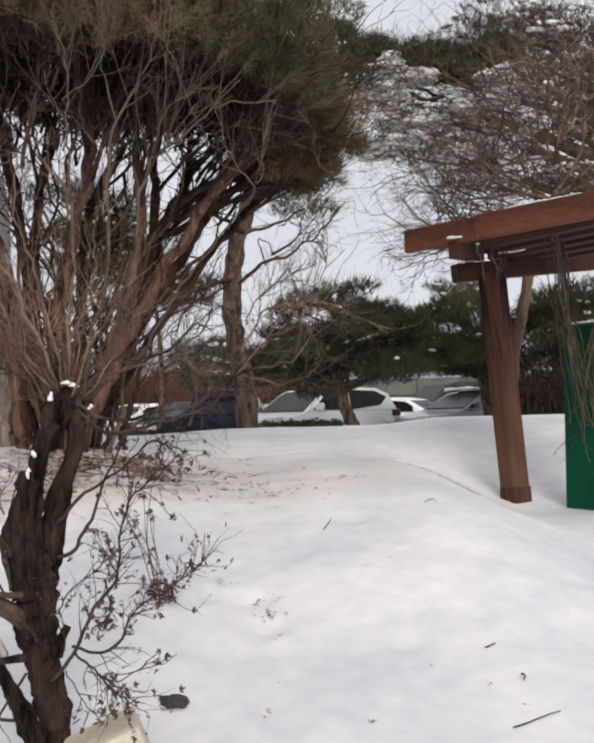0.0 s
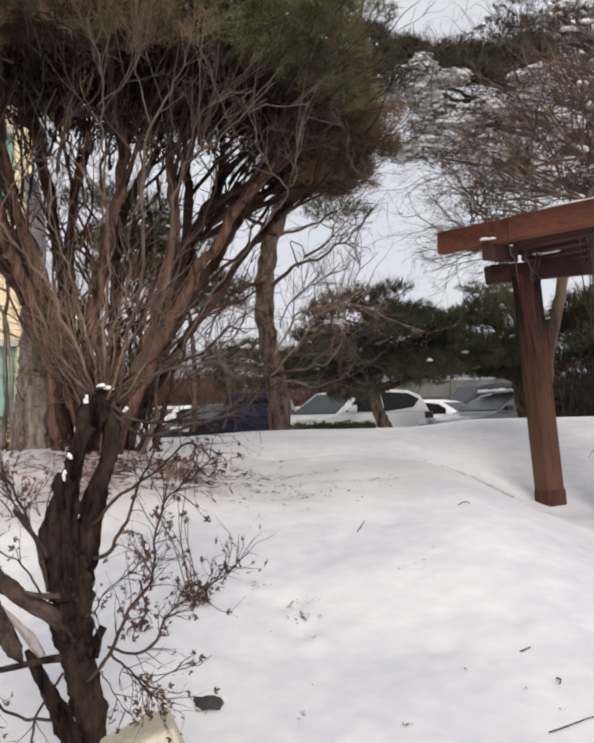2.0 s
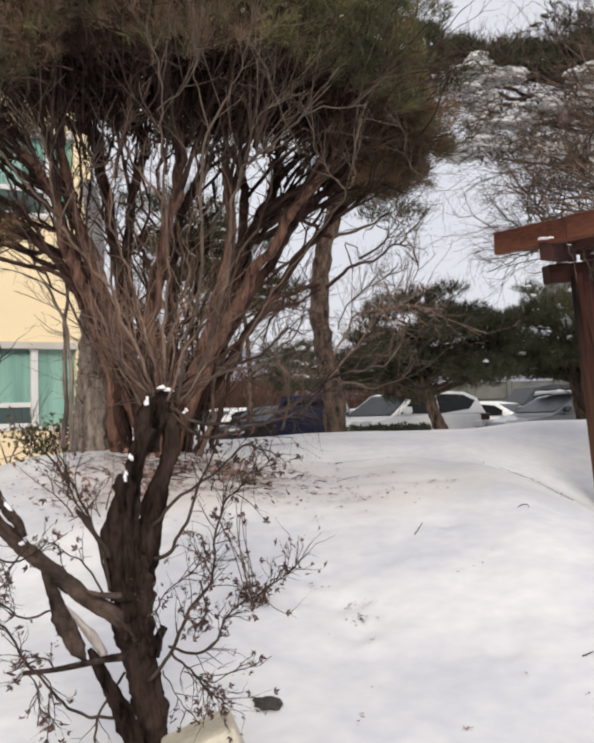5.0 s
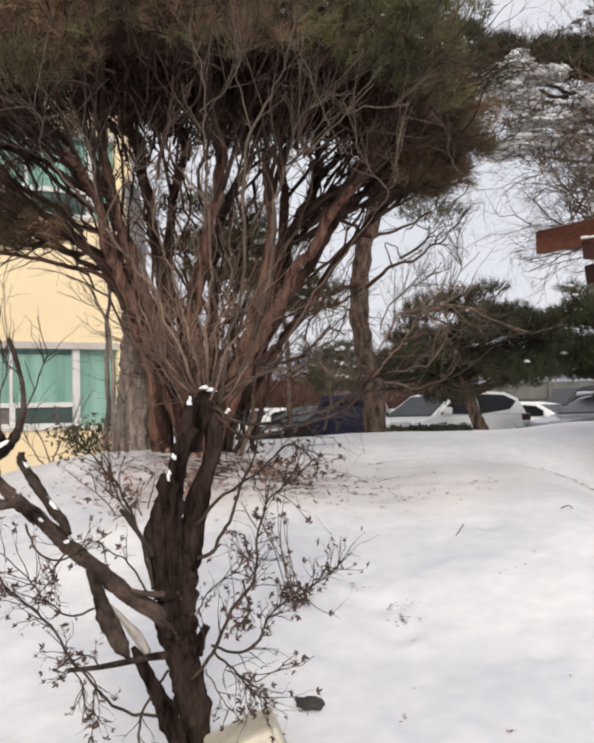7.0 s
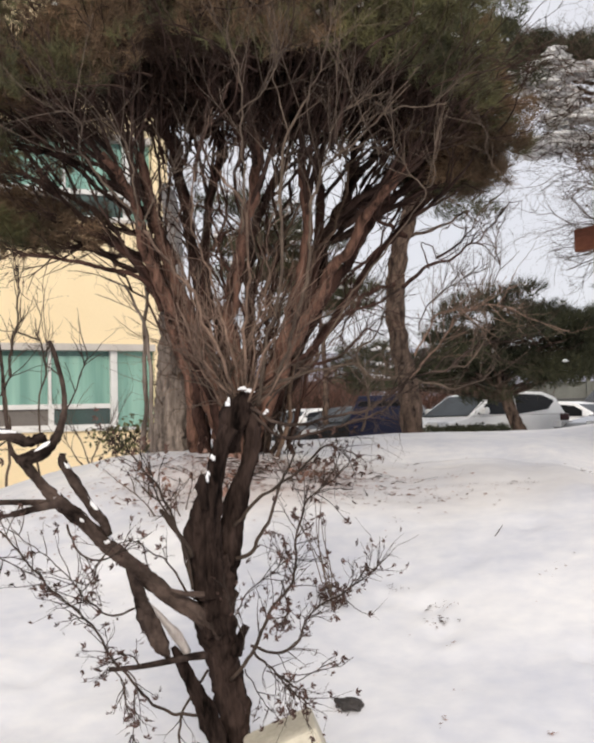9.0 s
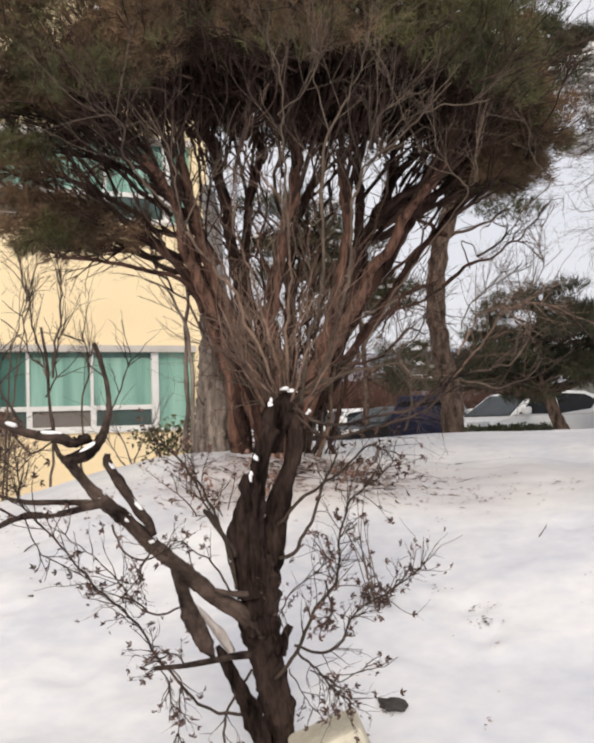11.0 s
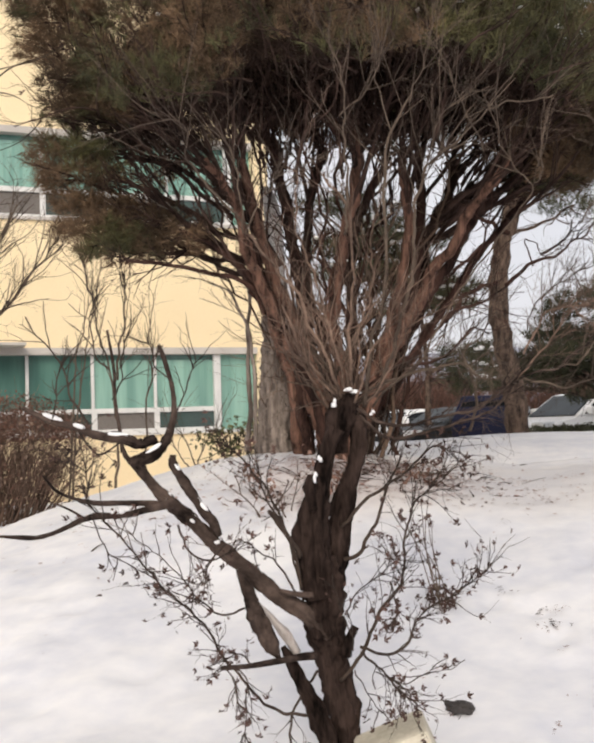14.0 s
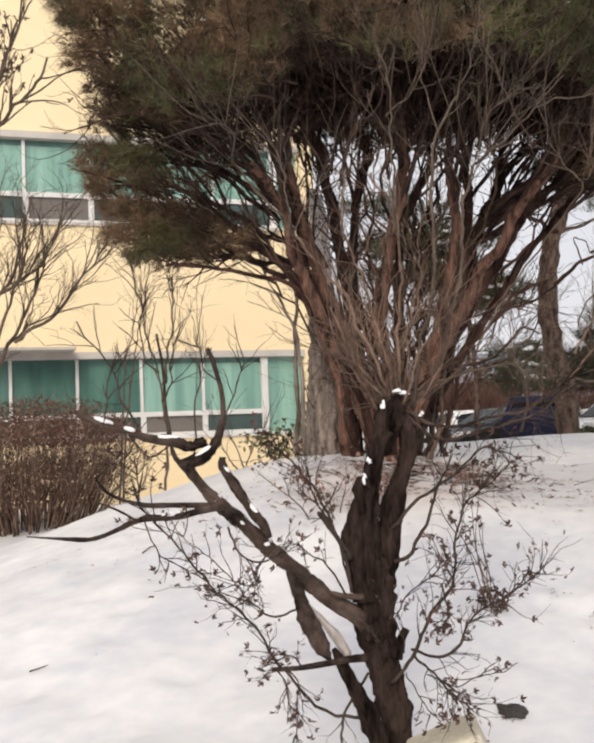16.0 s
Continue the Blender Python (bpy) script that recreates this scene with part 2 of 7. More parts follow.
class Wood:
    """Collects tapering tubes into one mesh."""

    def __init__(self):
        self.v, self.f = [], []

    def tube(self, line, r0, r1, sides=6, rough=0.0, seed=0.0, power=1.0, flare=0.0, ridge=0.0, girth=None):
        n, start = len(line), len(self.v)
        side = None
        for i, p in enumerate(line):
            d = (line[min(i + 1, n - 1)] - line[max(i - 1, 0)])
            d = d.normalized() if d.length > 1e-9 else V((0, 0, 1))
            if side is None:
                side = d.orthogonal().normalized()
            side = (side - d * side.dot(d))
            side = side.normalized() if side.length > 1e-6 else d.orthogonal().normalized()
            other = d.cross(side)
            u = i / max(n - 1, 1)
            r = r0 + (r1 - r0) * u ** power
            if girth:
                r = girth[i]
            if flare:
                r *= 1 + flare * math.exp(-u * 14)
            for k in range(sides):
                a = 2 * math.pi * k / sides
                o = side * math.cos(a) + other * math.sin(a)
                rr = r
                if rough:
                    rr *= 1 + rough * noise.noise(V((p.x * 7 + o.x * 1.3 + seed, p.y * 7 + o.y * 1.3, p.z * 5 + o.z * 1.3))) + 0.5 * rough * noise.noise(V((o.x * 3 + seed, o.y * 3 + p.z * 2, p.z * 14)))
                    if rough > 0.28:
                        rr *= 1 + 0.16 * noise.noise(V((o.x * 4.5 + seed, o.y * 4.5 + o.z * 4.5, p.z * 6 + p.x * 6))) + 0.07 * noise.noise(V((o.x * 10, o.y * 10 + seed, (p.z + p.x) * 25)))
                if ridge:
                    rr *= 1 + ridge * (abs(noise.noise(V((o.x * 2.6 + seed, o.y * 2.6 + o.z * 2.6, (p.z - p.x) * 3)))) - 0.25) + 0.5 * ridge * noise.noise(V((o.x * 6 + seed, o.y * 6 + o.z * 6, (p.z - p.x) * 14))) + 0.3 * ridge * noise.noise(V((o.x * 3 + seed, o.y * 3 + o.z * 3, (p.z - p.x) * 45)))
                self.v.append(p + o * rr)
        for i in range(n - 1):
            for k in range(sides):
                a, b = start + i * sides + k, start + i * sides + (k + 1) % sides
                self.f.append((a, b, b + sides, a + sides))
        self.f.append(tuple(range(start + sides - 1, start - 1, -1)))
        self.f.append(tuple(range(start + (n - 1) * sides, start + n * sides)))

    def limb(self, points, r0, r1, sides=8, steps=6, rough=0.18, seed=0.0, wob=0.0, power=1.0, flare=0.0):
        line = spline(points, steps)
        if wob:
            line = [p + wob * V((noise.noise(p * 5 + V((seed, 0, 0))), noise.noise(p * 5 + V((0, seed, 3))), noise.noise(p * 5 + V((7, 0, seed))))) + 0.3 * wob * V((noise.noise(p * 21 + V((seed, 0, 0))), noise.noise(p * 21 + V((0, seed, 3))), noise.noise(p * 21 + V((7, 0, seed))))) for p in line]
        self.tube(line, r0, r1, sides, rough, seed, power, flare)
        return line

    def make(self, name, material, parent=None, label="", smooth=True):
        return piece(name, self.v, self.f, material, parent, label, smooth)


def rand_dir(rng):
    while True:
        v = V((rng.uniform(-1, 1), rng.uniform(-1, 1), rng.uniform(-1, 1)))
        if 0.05 < v.length < 1:
            return v.normalized()


def twig_walk(rng, start, way, length, steps, bend, lift=0.0):
    """A wandering line of a twig."""
    p, d, line = V(start), V(way).normalized(), [V(start)]
    for _ in range(steps):
        d = (d + rand_dir(rng) * bend + V((0, 0, lift))).normalized()
        p = p + d * (length / steps)
        line.append(p.copy())
    return line


def twig_tree(wood, rng, start, way, length, radius, depth, bend=0.25, lift=0.03, split=(2, 4), spread=0.7, shrink=0.62, sides=4, ends=None, steps=6):
    """A branching twig, with its tips gathered in ends."""
    line = twig_walk(rng, start, way, length, steps, bend, lift)
    wood.tube(line, radius, radius * 0.45, sides if depth else 3)
    if depth == 0:
        if ends is not None:
            ends.append((line[-1], (line[-1] - line[-2]).normalized()))
        return
    for _ in range(rng.randint(*split)):
        i = rng.randint(max(1, steps // 3), steps)
        d = (line[i] - line[i - 1]).normalized()
        twig_tree(wood, rng, line[i], d + rand_dir(rng) * spread, length * shrink * rng.uniform(0.7, 1.2), radius * 0.5, depth - 1, bend, lift, split, spread, shrink, sides, ends, steps)
    if ends is not None:
        ends.append((line[-1], (line[-1] - line[-2]).normalized()))


def needles(verts, faces, rng, at, way, count, length, width, open_by=0.9):
    """A tuft of needles round a shoot."""
    way = V(way).normalized()
    for _ in range(count):
        d = (way + rand_dir(rng) * open_by).normalized()
        s = d.cross(rand_dir(rng))
        s = s.normalized() * width * 0.5 if s.length > 1e-6 else V((width, 0, 0))
        base = at + way * rng.uniform(-0.4, 0.4) * length
        i = len(verts)
        verts += [base - s, base + s, base + d * length * rng.uniform(0.7, 1.15)]
        faces.append((i, i + 1, i + 2))


def leaf_at(verts, faces, rng, at, size):
    """A small curled dry leaf of three narrow lobes."""
    d, n = rand_dir(rng), rand_dir(rng)
    s = d.cross(n)
    if s.length < 1e-3:
        return
    s.normalize()
    for a, l in ((-0.8, 0.75), (0.0, 1.0), (0.8, 0.75)):
        way = (d * math.cos(a) + s * math.sin(a)) * size * l
        w = (s * math.cos(a) - d * math.sin(a)) * size * 0.17
        i = len(verts)
        mid = at + way * 0.5 + n * size * rng.uniform(0.02, 0.2)
        verts += [at, mid + w, at + way, mid - w]
        faces += [(i, i + 1, i + 2), (i, i + 2, i + 3)]


def leaf_broad(verts, faces, rng, at, size):
    """A small broad leaf folded on its midrib."""
    d, n = rand_dir(rng), (rand_dir(rng) * 0.8 + V((0, 0, 1))).normalized()
    s = d.cross(n)
    if s.length < 1e-3:
        return
    s = s.normalized() * size * 0.3
    i = len(verts)
    mid = at + d * size * 0.5 + n * size * 0.12
    verts += [at, mid + s, at + d * size, mid - s, mid - n * size * 0.1]
    faces += [(i, i + 1, i + 4), (i + 1, i + 2, i + 4), (i + 2, i + 3, i + 4), (i + 3, i, i + 4)]


def leaf_flat(verts, faces, rng, at, size):
    """A small leaf or bit of bark lying flat."""
    a = rng.uniform(0, 2 * math.pi)
    d, w = V((math.cos(a), math.sin(a), rng.uniform(-0.05, 0.2))) * size, V((-math.sin(a), math.cos(a), rng.uniform(-0.1, 0.2))) * size * rng.uniform(0.15, 0.4)
    i = len(verts)
    verts += [at, at + d * 0.5 + w, at + d, at + d * 0.5 - w]
    faces += [(i, i + 1, i + 2), (i, i + 2, i + 3)]


def blob(verts, faces, rng, at, rx, ry, rz):
    """A small uneven lump with a flat underside."""
    i, rings, sides = len(verts), 4, 8
    ph = rng.uniform(0, 50)
    for a in range(rings + 1):
        th = math.pi * a / rings
        for k in range(sides):
            p = 2 * math.pi * k / sides
            o = V((math.sin(th) * math.cos(p), math.sin(th) * math.sin(p), max(math.cos(th), -0.35)))
            r = 1 + 0.65 * noise.noise(o * 1.5 + V((ph, 0, 0)))
            verts.append(at + V((o.x * rx * r, o.y * ry * r, o.z * rz * r)))
    for a in range(rings):
        for k in range(sides):
            k2 = (k + 1) % sides
            faces.append((i + a * sides + k, i + (a + 1) * sides + k, i + (a + 1) * sides + k2, i + a * sides + k2))


def ease(a, b, x):
    t = min(1.0, max(0.0, (x - a) / (b - a)))
    return t * t * (3 - 2 * t)


# ------------------------------------------------------------------ snow-covered ground
FURROW = (V((1.07, 4.78, 0.63)[:2]), V((1.28, 4.31, 0.54)[:2]))
FURROW_WAY = (FURROW[1] - FURROW[0]).normalized()


TRODDEN = ((-0.14, 4.59, 0.07, 0.030), (-0.22, 4.92, 0.06, 0.020), (0.47, 4.33, 0.06, 0.025), (0.80, 4.55, 0.05, 0.020), (0.01, 5.43, 0.05, 0.020), (0.35, 5.98, 0.07, 0.015), (-0.44, 4.99, 0.06, 0.020), (0.72, 3.82, 0.03, 0.020), (0.23, 3.38, 0.05, 0.020), (-0.14, 3.53, 0.03, 0.015), (-2.76, 4.36, 0.06, 0.020), (-2.96, 4.37, 0.05, 0.020), (-2.55, 4.72, 0.06, 0.020), (-3.51, 5.71, 0.08, 0.020), (-3.40, 5.20, 0.08, 0.020), (-3.31, 6.56, 0.06, 0.015), (-1.88, 4.04, 0.07, 0.020), (-2.61, 3.84, 0.07, 0.020), (-2.20, 5.81, 0.05, 0.015), (-2.19, 3.68, 0.06, 0.015))


def trodden(x, y):
    """Shallow pits where clods fell into the crust or someone trod, with a low rim."""
    sunk = 0.0
    for px, py, r, deep in TRODDEN:
        q = ((x - px) ** 2 + ((y - py) / 1.5) ** 2) / (r * r)
        if q < 9:
            sunk += deep * (math.exp(-q) - 0.35 * math.exp(-(math.sqrt(q) - 1.6) ** 2 * 3)) * (1 + 0.8 * noise.noise(V((x * 16, y * 16, 5.0))))
    return sunk


def ground_z(x, y):
    """Height of the snow: a low slope in front, a mound, a dip by the pergola, a bank, the car park behind."""
    flat = 0.34 - 0.22 * ease(3.5, -1.0, y)
    left = ease(-7.0, -2.6, x + 0.12 * (y - 8))
    right = ease(-0.4, 1.8, x)
    height = 0.875 - 0.49 * ease(0.6, 1.95, x) + 0.035 * ease(0.5, 0.1, x) + 0.05 * ease(-0.3, -1.2, x)
    flat += 0.14 * ease(8.0, 13.0, y) * (1 - left)
    crest = 1.05 + 0.09 * ease(0.9, 2.0, x) - 0.07 * ease(-0.8, -2.6, x)
    rise = height * ease(2.2, 8.6 - 1.6 * right, y) + (crest - height) * ease(8.2, 12.4, y)
    dip = 0.06 * math.exp(-((x - 2.6) / 1.5) ** 2 - ((y - 9.2) / 1.0) ** 2)
    down = 1 - ease(13.2, 18.0, y)
    z = flat + (rise - dip) * left * down + 0.1 * ease(14.0, 20.0, y)
    amp = (0.3 + 0.7 * ease(11.0, 8.0, y)) * (1 - 0.75 * ease(0.9, 1.5, x) * ease(6.2, 7.2, y)) * (1 - 0.45 * ease(-0.4, 0.5, x))
    z += amp * (0.045 * noise.noise(V((x * 0.8, y * 0.8, 3.1))) + 0.028 * noise.noise(V((x * 2.1, y * 2.1, 7.7))) + 0.014 * noise.noise(V((x * 5.0, y * 5.0, 1.7))) + 0.007 * noise.noise(V((x * 11.0, y * 11.0, 4.2))))
    z += 0.022 * ease(-0.9, -2.0, x) * ease(9.0, 6.5, y) * noise.noise(V((x * 3.2, y * 3.2, 9.3)))
    past = y - 8.15 + 0.95 * ease(0.2, 1.5, x)
    z -= 0.23 * ease(-0.03, 0.19, past) * ease(2.6, 0.9, past) * ease(-2.2, -0.9, x) * ease(1.55, 1.05, x)
    z += 0.13 * math.exp(-((x + 2.3) / 0.7) ** 2 - ((y - 7.7) / 0.8) ** 2)
    z -= trodden(x, y)
    along = (V((x, y)) - FURROW[0]).dot(FURROW_WAY)
    off = (V((x, y)) - FURROW[0]).dot(V((-FURROW_WAY.y, FURROW_WAY.x))) + 0.03 * math.sin(along * 5)
    z -= 0.022 * math.exp(-(off / 0.05) ** 2) * ease(-0.15, 0.1, along) * ease(1.3, 0.9, along)
    return z


def ground_axis(lo, hi, fine, far):
    a = [lo + i * fine for i in range(int((hi - lo) / fine) + 1)]
    out, step = [], fine
    x = a[-1]
    while x < far:
        step *= 1.2
        x += step
        out.append(x)
    back, step, x = [], fine, a[0]
    while x > -far:
        step *= 1.2
        x -= step
        back.append(x)
    return back[::-1] + a + out


gx, gy = ground_axis(-7, 5, 0.055, 3000), ground_axis(2.5, 14.0, 0.055, 3000)
g_verts = [(x, y, ground_z(x, y)) for y in gy for x in gx]
g_faces = [(j * len(gx) + i, j * len(gx) + i + 1, (j + 1) * len(gx) + i + 1, (j + 1) * len(gx) + i) for j in range(len(gy) - 1) for i in range(len(gx) - 1)]


def soiled(m, centre, size, dirt, most):
    """Old snow soiled by bark dust and needles in a ragged patch under the trees."""
    n, l = m.node_tree.nodes, m.node_tree.links
    b = n["Principled BSDF"]
    clean = b.inputs["Base Color"].links[0].from_socket
    co, mp, length = n.new("ShaderNodeTexCoord"), n.new("ShaderNodeMapping"), n.new("ShaderNodeVectorMath")
    mp.inputs["Location"].default_value = (-centre[0] / size[0], -centre[1] / size[1], 0)
    mp.inputs["Scale"].default_value = (1 / size[0], 1 / size[1], 0)
    length.operation = "LENGTH"
    ns, add = n.new("ShaderNodeTexNoise"), n.new("ShaderNodeMath")
    ns.inputs["Scale"].default_value, ns.inputs["Detail"].default_value = 2.4, 6.0
    add.operation, add.inputs[1].default_value = "MULTIPLY_ADD", 0.5
    fade, mix = n.new("ShaderNodeMapRange"), n.new("ShaderNodeMix")
    fade.inputs["From Min"].default_value, fade.inputs["From Max"].default_value = 1.3, 0.85
    fade.inputs["To Min"].default_value, fade.inputs["To Max"].default_value = 0.0, most
    mix.data_type = "RGBA"
    mix.inputs["B"].default_value = (*dirt, 1)
    l.new(co.outputs["Object"], mp.inputs["Vector"])
    l.new(mp.outputs["Vector"], length.inputs[0])
    l.new(co.outputs["Object"], ns.inputs["Vector"])
    l.new(ns.outputs["Fac"], add.inputs[0])
    l.new(length.outputs["Value"], add.inputs[2])
    l.new(add.outputs[0], fade.inputs["Value"])
    l.new(fade.outputs["Result"], mix.inputs["Factor"])
    l.new(clean, mix.inputs["A"])
    l.new(mix.outputs["Result"], b.inputs["Base Color"])


soiled(SNOW, (-0.5, 7.1), (2.0, 0.95), (0.60, 0.565, 0.535), 0.45)
soiled(SNOW, (-1.6, 6.9), (0.9, 0.8), (0.50, 0.37, 0.32), 0.25)
ground = piece("ground", g_verts, g_faces, SNOW, None, "smooth white snow lying over a low mound", True)
tagged(ground, category="ground", kind="structure")


def on_snow(x, y, lift=0.0):
    return V((x, y, ground_z(x, y) + lift))


# ------------------------------------------------------------------ building
FACADE = pose(-5.819, 15.973, 0, 0, 0, 36.4)
WALL_END, WALL_START = 1.05, -16.0


def facade_box(name, x0, x1, y0, y1, z0, z1, material, parent, bevel=0.0, label=""):
    return part(name, box_bm(x0, x1, y0, y1, z0, z1, bevel), material, parent, label)


building = new("school_building")
building.matrix_world = FACADE
tagged(building, "cream rendered two-storey building with bands of green-tinted windows", "building")
# wall strips between the window bands, 0.3 m thick
facade_box("wall", WALL_START, WALL_END, 0, 0.3, -0.5, 1.555, CREAM, building)
facade_box("wall", WALL_START, WALL_END, 0, 0.3, 2.9, 5.085, CREAM, building)
facade_box("wall", WALL_START, WALL_END, 0, 0.3, 6.5, 9.4, CREAM, building)
facade_box("wall", WALL_END - 0.3, WALL_END, 0.002, 0.298, 1.555, 2.9, CREAM, building)
facade_box("wall", WALL_END - 0.3, WALL_END, 0.002, 0.298, 5.085, 6.5, CREAM, building)
facade_box("wall", WALL_END - 0.3, WALL_END, 0.3, 11.0, -0.5, 9.4, CREAM, building)
facade_box("wall", WALL_START, WALL_START + 0.3, 0.3, 11.0, -0.5, 9.4, CREAM, building)
facade_box("wall", WALL_START, WALL_END, 11.0, 11.3, -0.5, 9.4, CREAM, building)
facade_box("roof", WALL_START - 0.15, WALL_END + 0.15, -0.15, 11.45, 9.4, 9.7, TRIM, building)
facade_box("floor_slab", WALL_START + 0.3, WALL_END - 0.3, 0.3, 11.0, 3.2, 3.5, CONCRETE, building)


def window_bay(z0, zm, z1, x0, x1, screen, tint):
    """One bay of the band: a tall tinted pane over a low sliding sash, in a white frame."""
    w = empty("window")
    w.parent = building
    part("frame", box_bm(x0 - 0.02, x0 + 0.03, 0.06, 0.16, z0, z1, 0.004), FRAME, w)
    part("transom", box_bm(x0 + 0.03, x1 - 0.02, 0.06, 0.16, zm - 0.05, zm + 0.03, 0.004), FRAME, w)
    part("bottom_rail", box_bm(x0 + 0.03, x1 - 0.02, 0.05, 0.16, z0, z0 + 0.06, 0.004), FRAME, w)
    part("pane", box_bm(x0 + 0.03, x1 - 0.02, 0.115, 0.125, zm + 0.03, z1), tint, w)
    # dark strip that paints the lintel's shadow over the pane head
    part("head_shade", box_bm(x0 + 0.03, x1 - 0.02, 0.107, 0.1145, z1 - 0.085, z1), PANE_DIM, w)
    part("sash", box_bm(x0 + 0.03, x0 + 0.07, 0.07, 0.15, z0 + 0.06, zm - 0.05, 0.003), FRAME, w)
    part("low_pane", box_bm(x0 + 0.07, x1 - 0.02, 0.11, 0.12, z0 + 0.06, zm - 0.05), SCREEN if screen else PANE_DARK, w)
    return w


for zb, zm, zh, shift in ((1.555, 1.93, 2.845, 0.0), (5.085, 5.56, 6.44, 0.28)):
    facade_box("lintel_trim", WALL_START, WALL_END - 0.3, -0.06, 0.3, zh + 0.002, zh + 0.115, TRIM, building, 0.006)
    facade_box("sill_trim", WALL_START, WALL_END - 0.3, -0.05, 0.05, zb - 0.05, zb + 0.002, TRIM if shift else FRAME, building, 0.005)
    for i in range(15):
        x1 = 0.0 + shift - i * 1.045 if not (i == 0 and shift == 0.0) else 0.0
        # lower panes from the third on have dark reflections put into their tint
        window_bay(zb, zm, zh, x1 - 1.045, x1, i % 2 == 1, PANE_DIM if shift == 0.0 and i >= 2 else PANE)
    facade_box("pier", shift - 0.02, shift + 0.10, 0.03, 0.2, zb, zh, FRAME, building, 0.006)
    facade_box("end_pane", shift + 0.10, WALL_END - 0.3, 0.115, 0.125, zb, zh, PANE, building)
facade_box("canopy", -7.5, -3.2, -0.6, -0.062, 2.955, 3.0, TRIM, building, 0.008)
facade_box("room_wall", WALL_START + 0.3, WALL_END - 0.3, 1.5, 1.6, 0.2, 9.4, CONCRETE, building)

# ------------------------------------------------------------------ pergola
pergola = empty("pergola", (0, 0, 0), "weathered red-brown timber pergola with bare vines in the snow", "pergola")


def beam(name, a, b, w, h, material, parent, bevel=0.012, label="", up=(0, 0, 1)):
    """A squared timber from a to b."""
    a, b = V(a), V(b)
    d = (b - a).normalized()
    s = d.cross(V(up)).normalized()
    u = s.cross(d)
    m = Matrix((d, s, u)).transposed().to_4x4()
    m.translation = (a + b) / 2
    bm = box_bm(-(b - a).length / 2, (b - a).length / 2, -w / 2, w / 2, -h / 2, h / 2, bevel)
    ob = part(name, bm, material, parent, label)
    ob.matrix_world = m
    return ob


def weathered(m, tan):
    """Bare weathered wood showing through the stain towards the foot of a post."""
    n, l = m.node_tree.nodes, m.node_tree.links
    b = n["Principled BSDF"]
    stain = b.inputs["Base Color"].links[0].from_socket
    streak = stain.node.color_ramp.elements
    streak[0].position, streak[1].position = 0.60, 0.84
    co, sep, ns = n.new("ShaderNodeTexCoord"), n.new("ShaderNodeSeparateXYZ"), n.new("ShaderNodeTexNoise")
    mp = n.new("ShaderNodeMapping")
    mp.inputs["Scale"].default_value = (1.5, 14, 14)
    ns.inputs["Scale"].default_value, ns.inputs["Detail"].default_value = 1.0, 5.0
    add, rng_map, mix = n.new("ShaderNodeMath"), n.new("ShaderNodeMapRange"), n.new("ShaderNodeMix")
    add.operation, add.inputs[1].default_value = "MULTIPLY_ADD", 2.2
    rng_map.inputs["From Min"].default_value, rng_map.inputs["From Max"].default_value = 1.7, 0.3
    rng_map.inputs["To Min"].default_value, rng_map.inputs["To Max"].default_value = 0.0, 0.7
    mix.data_type = "RGBA"
    mix.inputs["B"].default_value = (*tan, 1)
    l.new(co.outputs["Object"], sep.inputs[0])
    l.new(co.outputs["Object"], mp.inputs["Vector"])
    l.new(mp.outputs["Vector"], ns.inputs["Vector"])
    l.new(ns.outputs["Fac"], add.inputs[0])
    l.new(sep.outputs["X"], add.inputs[2])
    l.new(add.outputs[0], rng_map.inputs["Value"])
    l.new(rng_map.outputs["Result"], mix.inputs["Factor"])
    l.new(stain, mix.inputs["A"])
    l.new(mix.outputs["Result"], b.inputs["Base Color"])


weathered(WOOD_POST, (0.135, 0.066, 0.04))
P_TOP, P_FOOT = V((1.80, 9.02, 2.83)), V((1.96, 8.99, 0.68))
beam("post", P_FOOT, P_TOP, 0.19, 0.20, WOOD_POST, pergola, 0.03, up=(0.5, -0.85, 0))
beam("post_base", P_FOOT + V((0.007, 0, -0.2)), P_FOOT + V((-0.012, 0, 0.2)), 0.20, 0.21, WOOD_POST, pergola, 0.02, up=(0.5, -0.85, 0))
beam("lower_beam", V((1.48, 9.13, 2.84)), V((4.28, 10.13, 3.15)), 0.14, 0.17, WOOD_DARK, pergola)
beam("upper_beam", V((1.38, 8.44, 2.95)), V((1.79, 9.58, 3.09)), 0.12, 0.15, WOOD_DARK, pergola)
F_A, F_B = V((1.03, 8.94, 3.11)), V((2.98, 6.55, 3.10))
F_J = F_A.lerp(F_B, 0.265)
F_W = (F_B - F_A).normalized() * 0.004
beam("fascia", F_A, F_J - F_W, 0.09, 0.20, WOOD_RED, pergola)
beam("fascia", F_J + F_W + V((0, 0, 0.004)), F_B, 0.085, 0.205, WOOD_RED, pergola)
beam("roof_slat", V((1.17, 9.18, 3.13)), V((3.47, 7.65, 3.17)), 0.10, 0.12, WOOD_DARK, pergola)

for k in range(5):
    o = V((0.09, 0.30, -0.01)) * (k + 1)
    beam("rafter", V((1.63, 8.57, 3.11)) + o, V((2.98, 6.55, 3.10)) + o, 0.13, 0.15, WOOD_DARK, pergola)

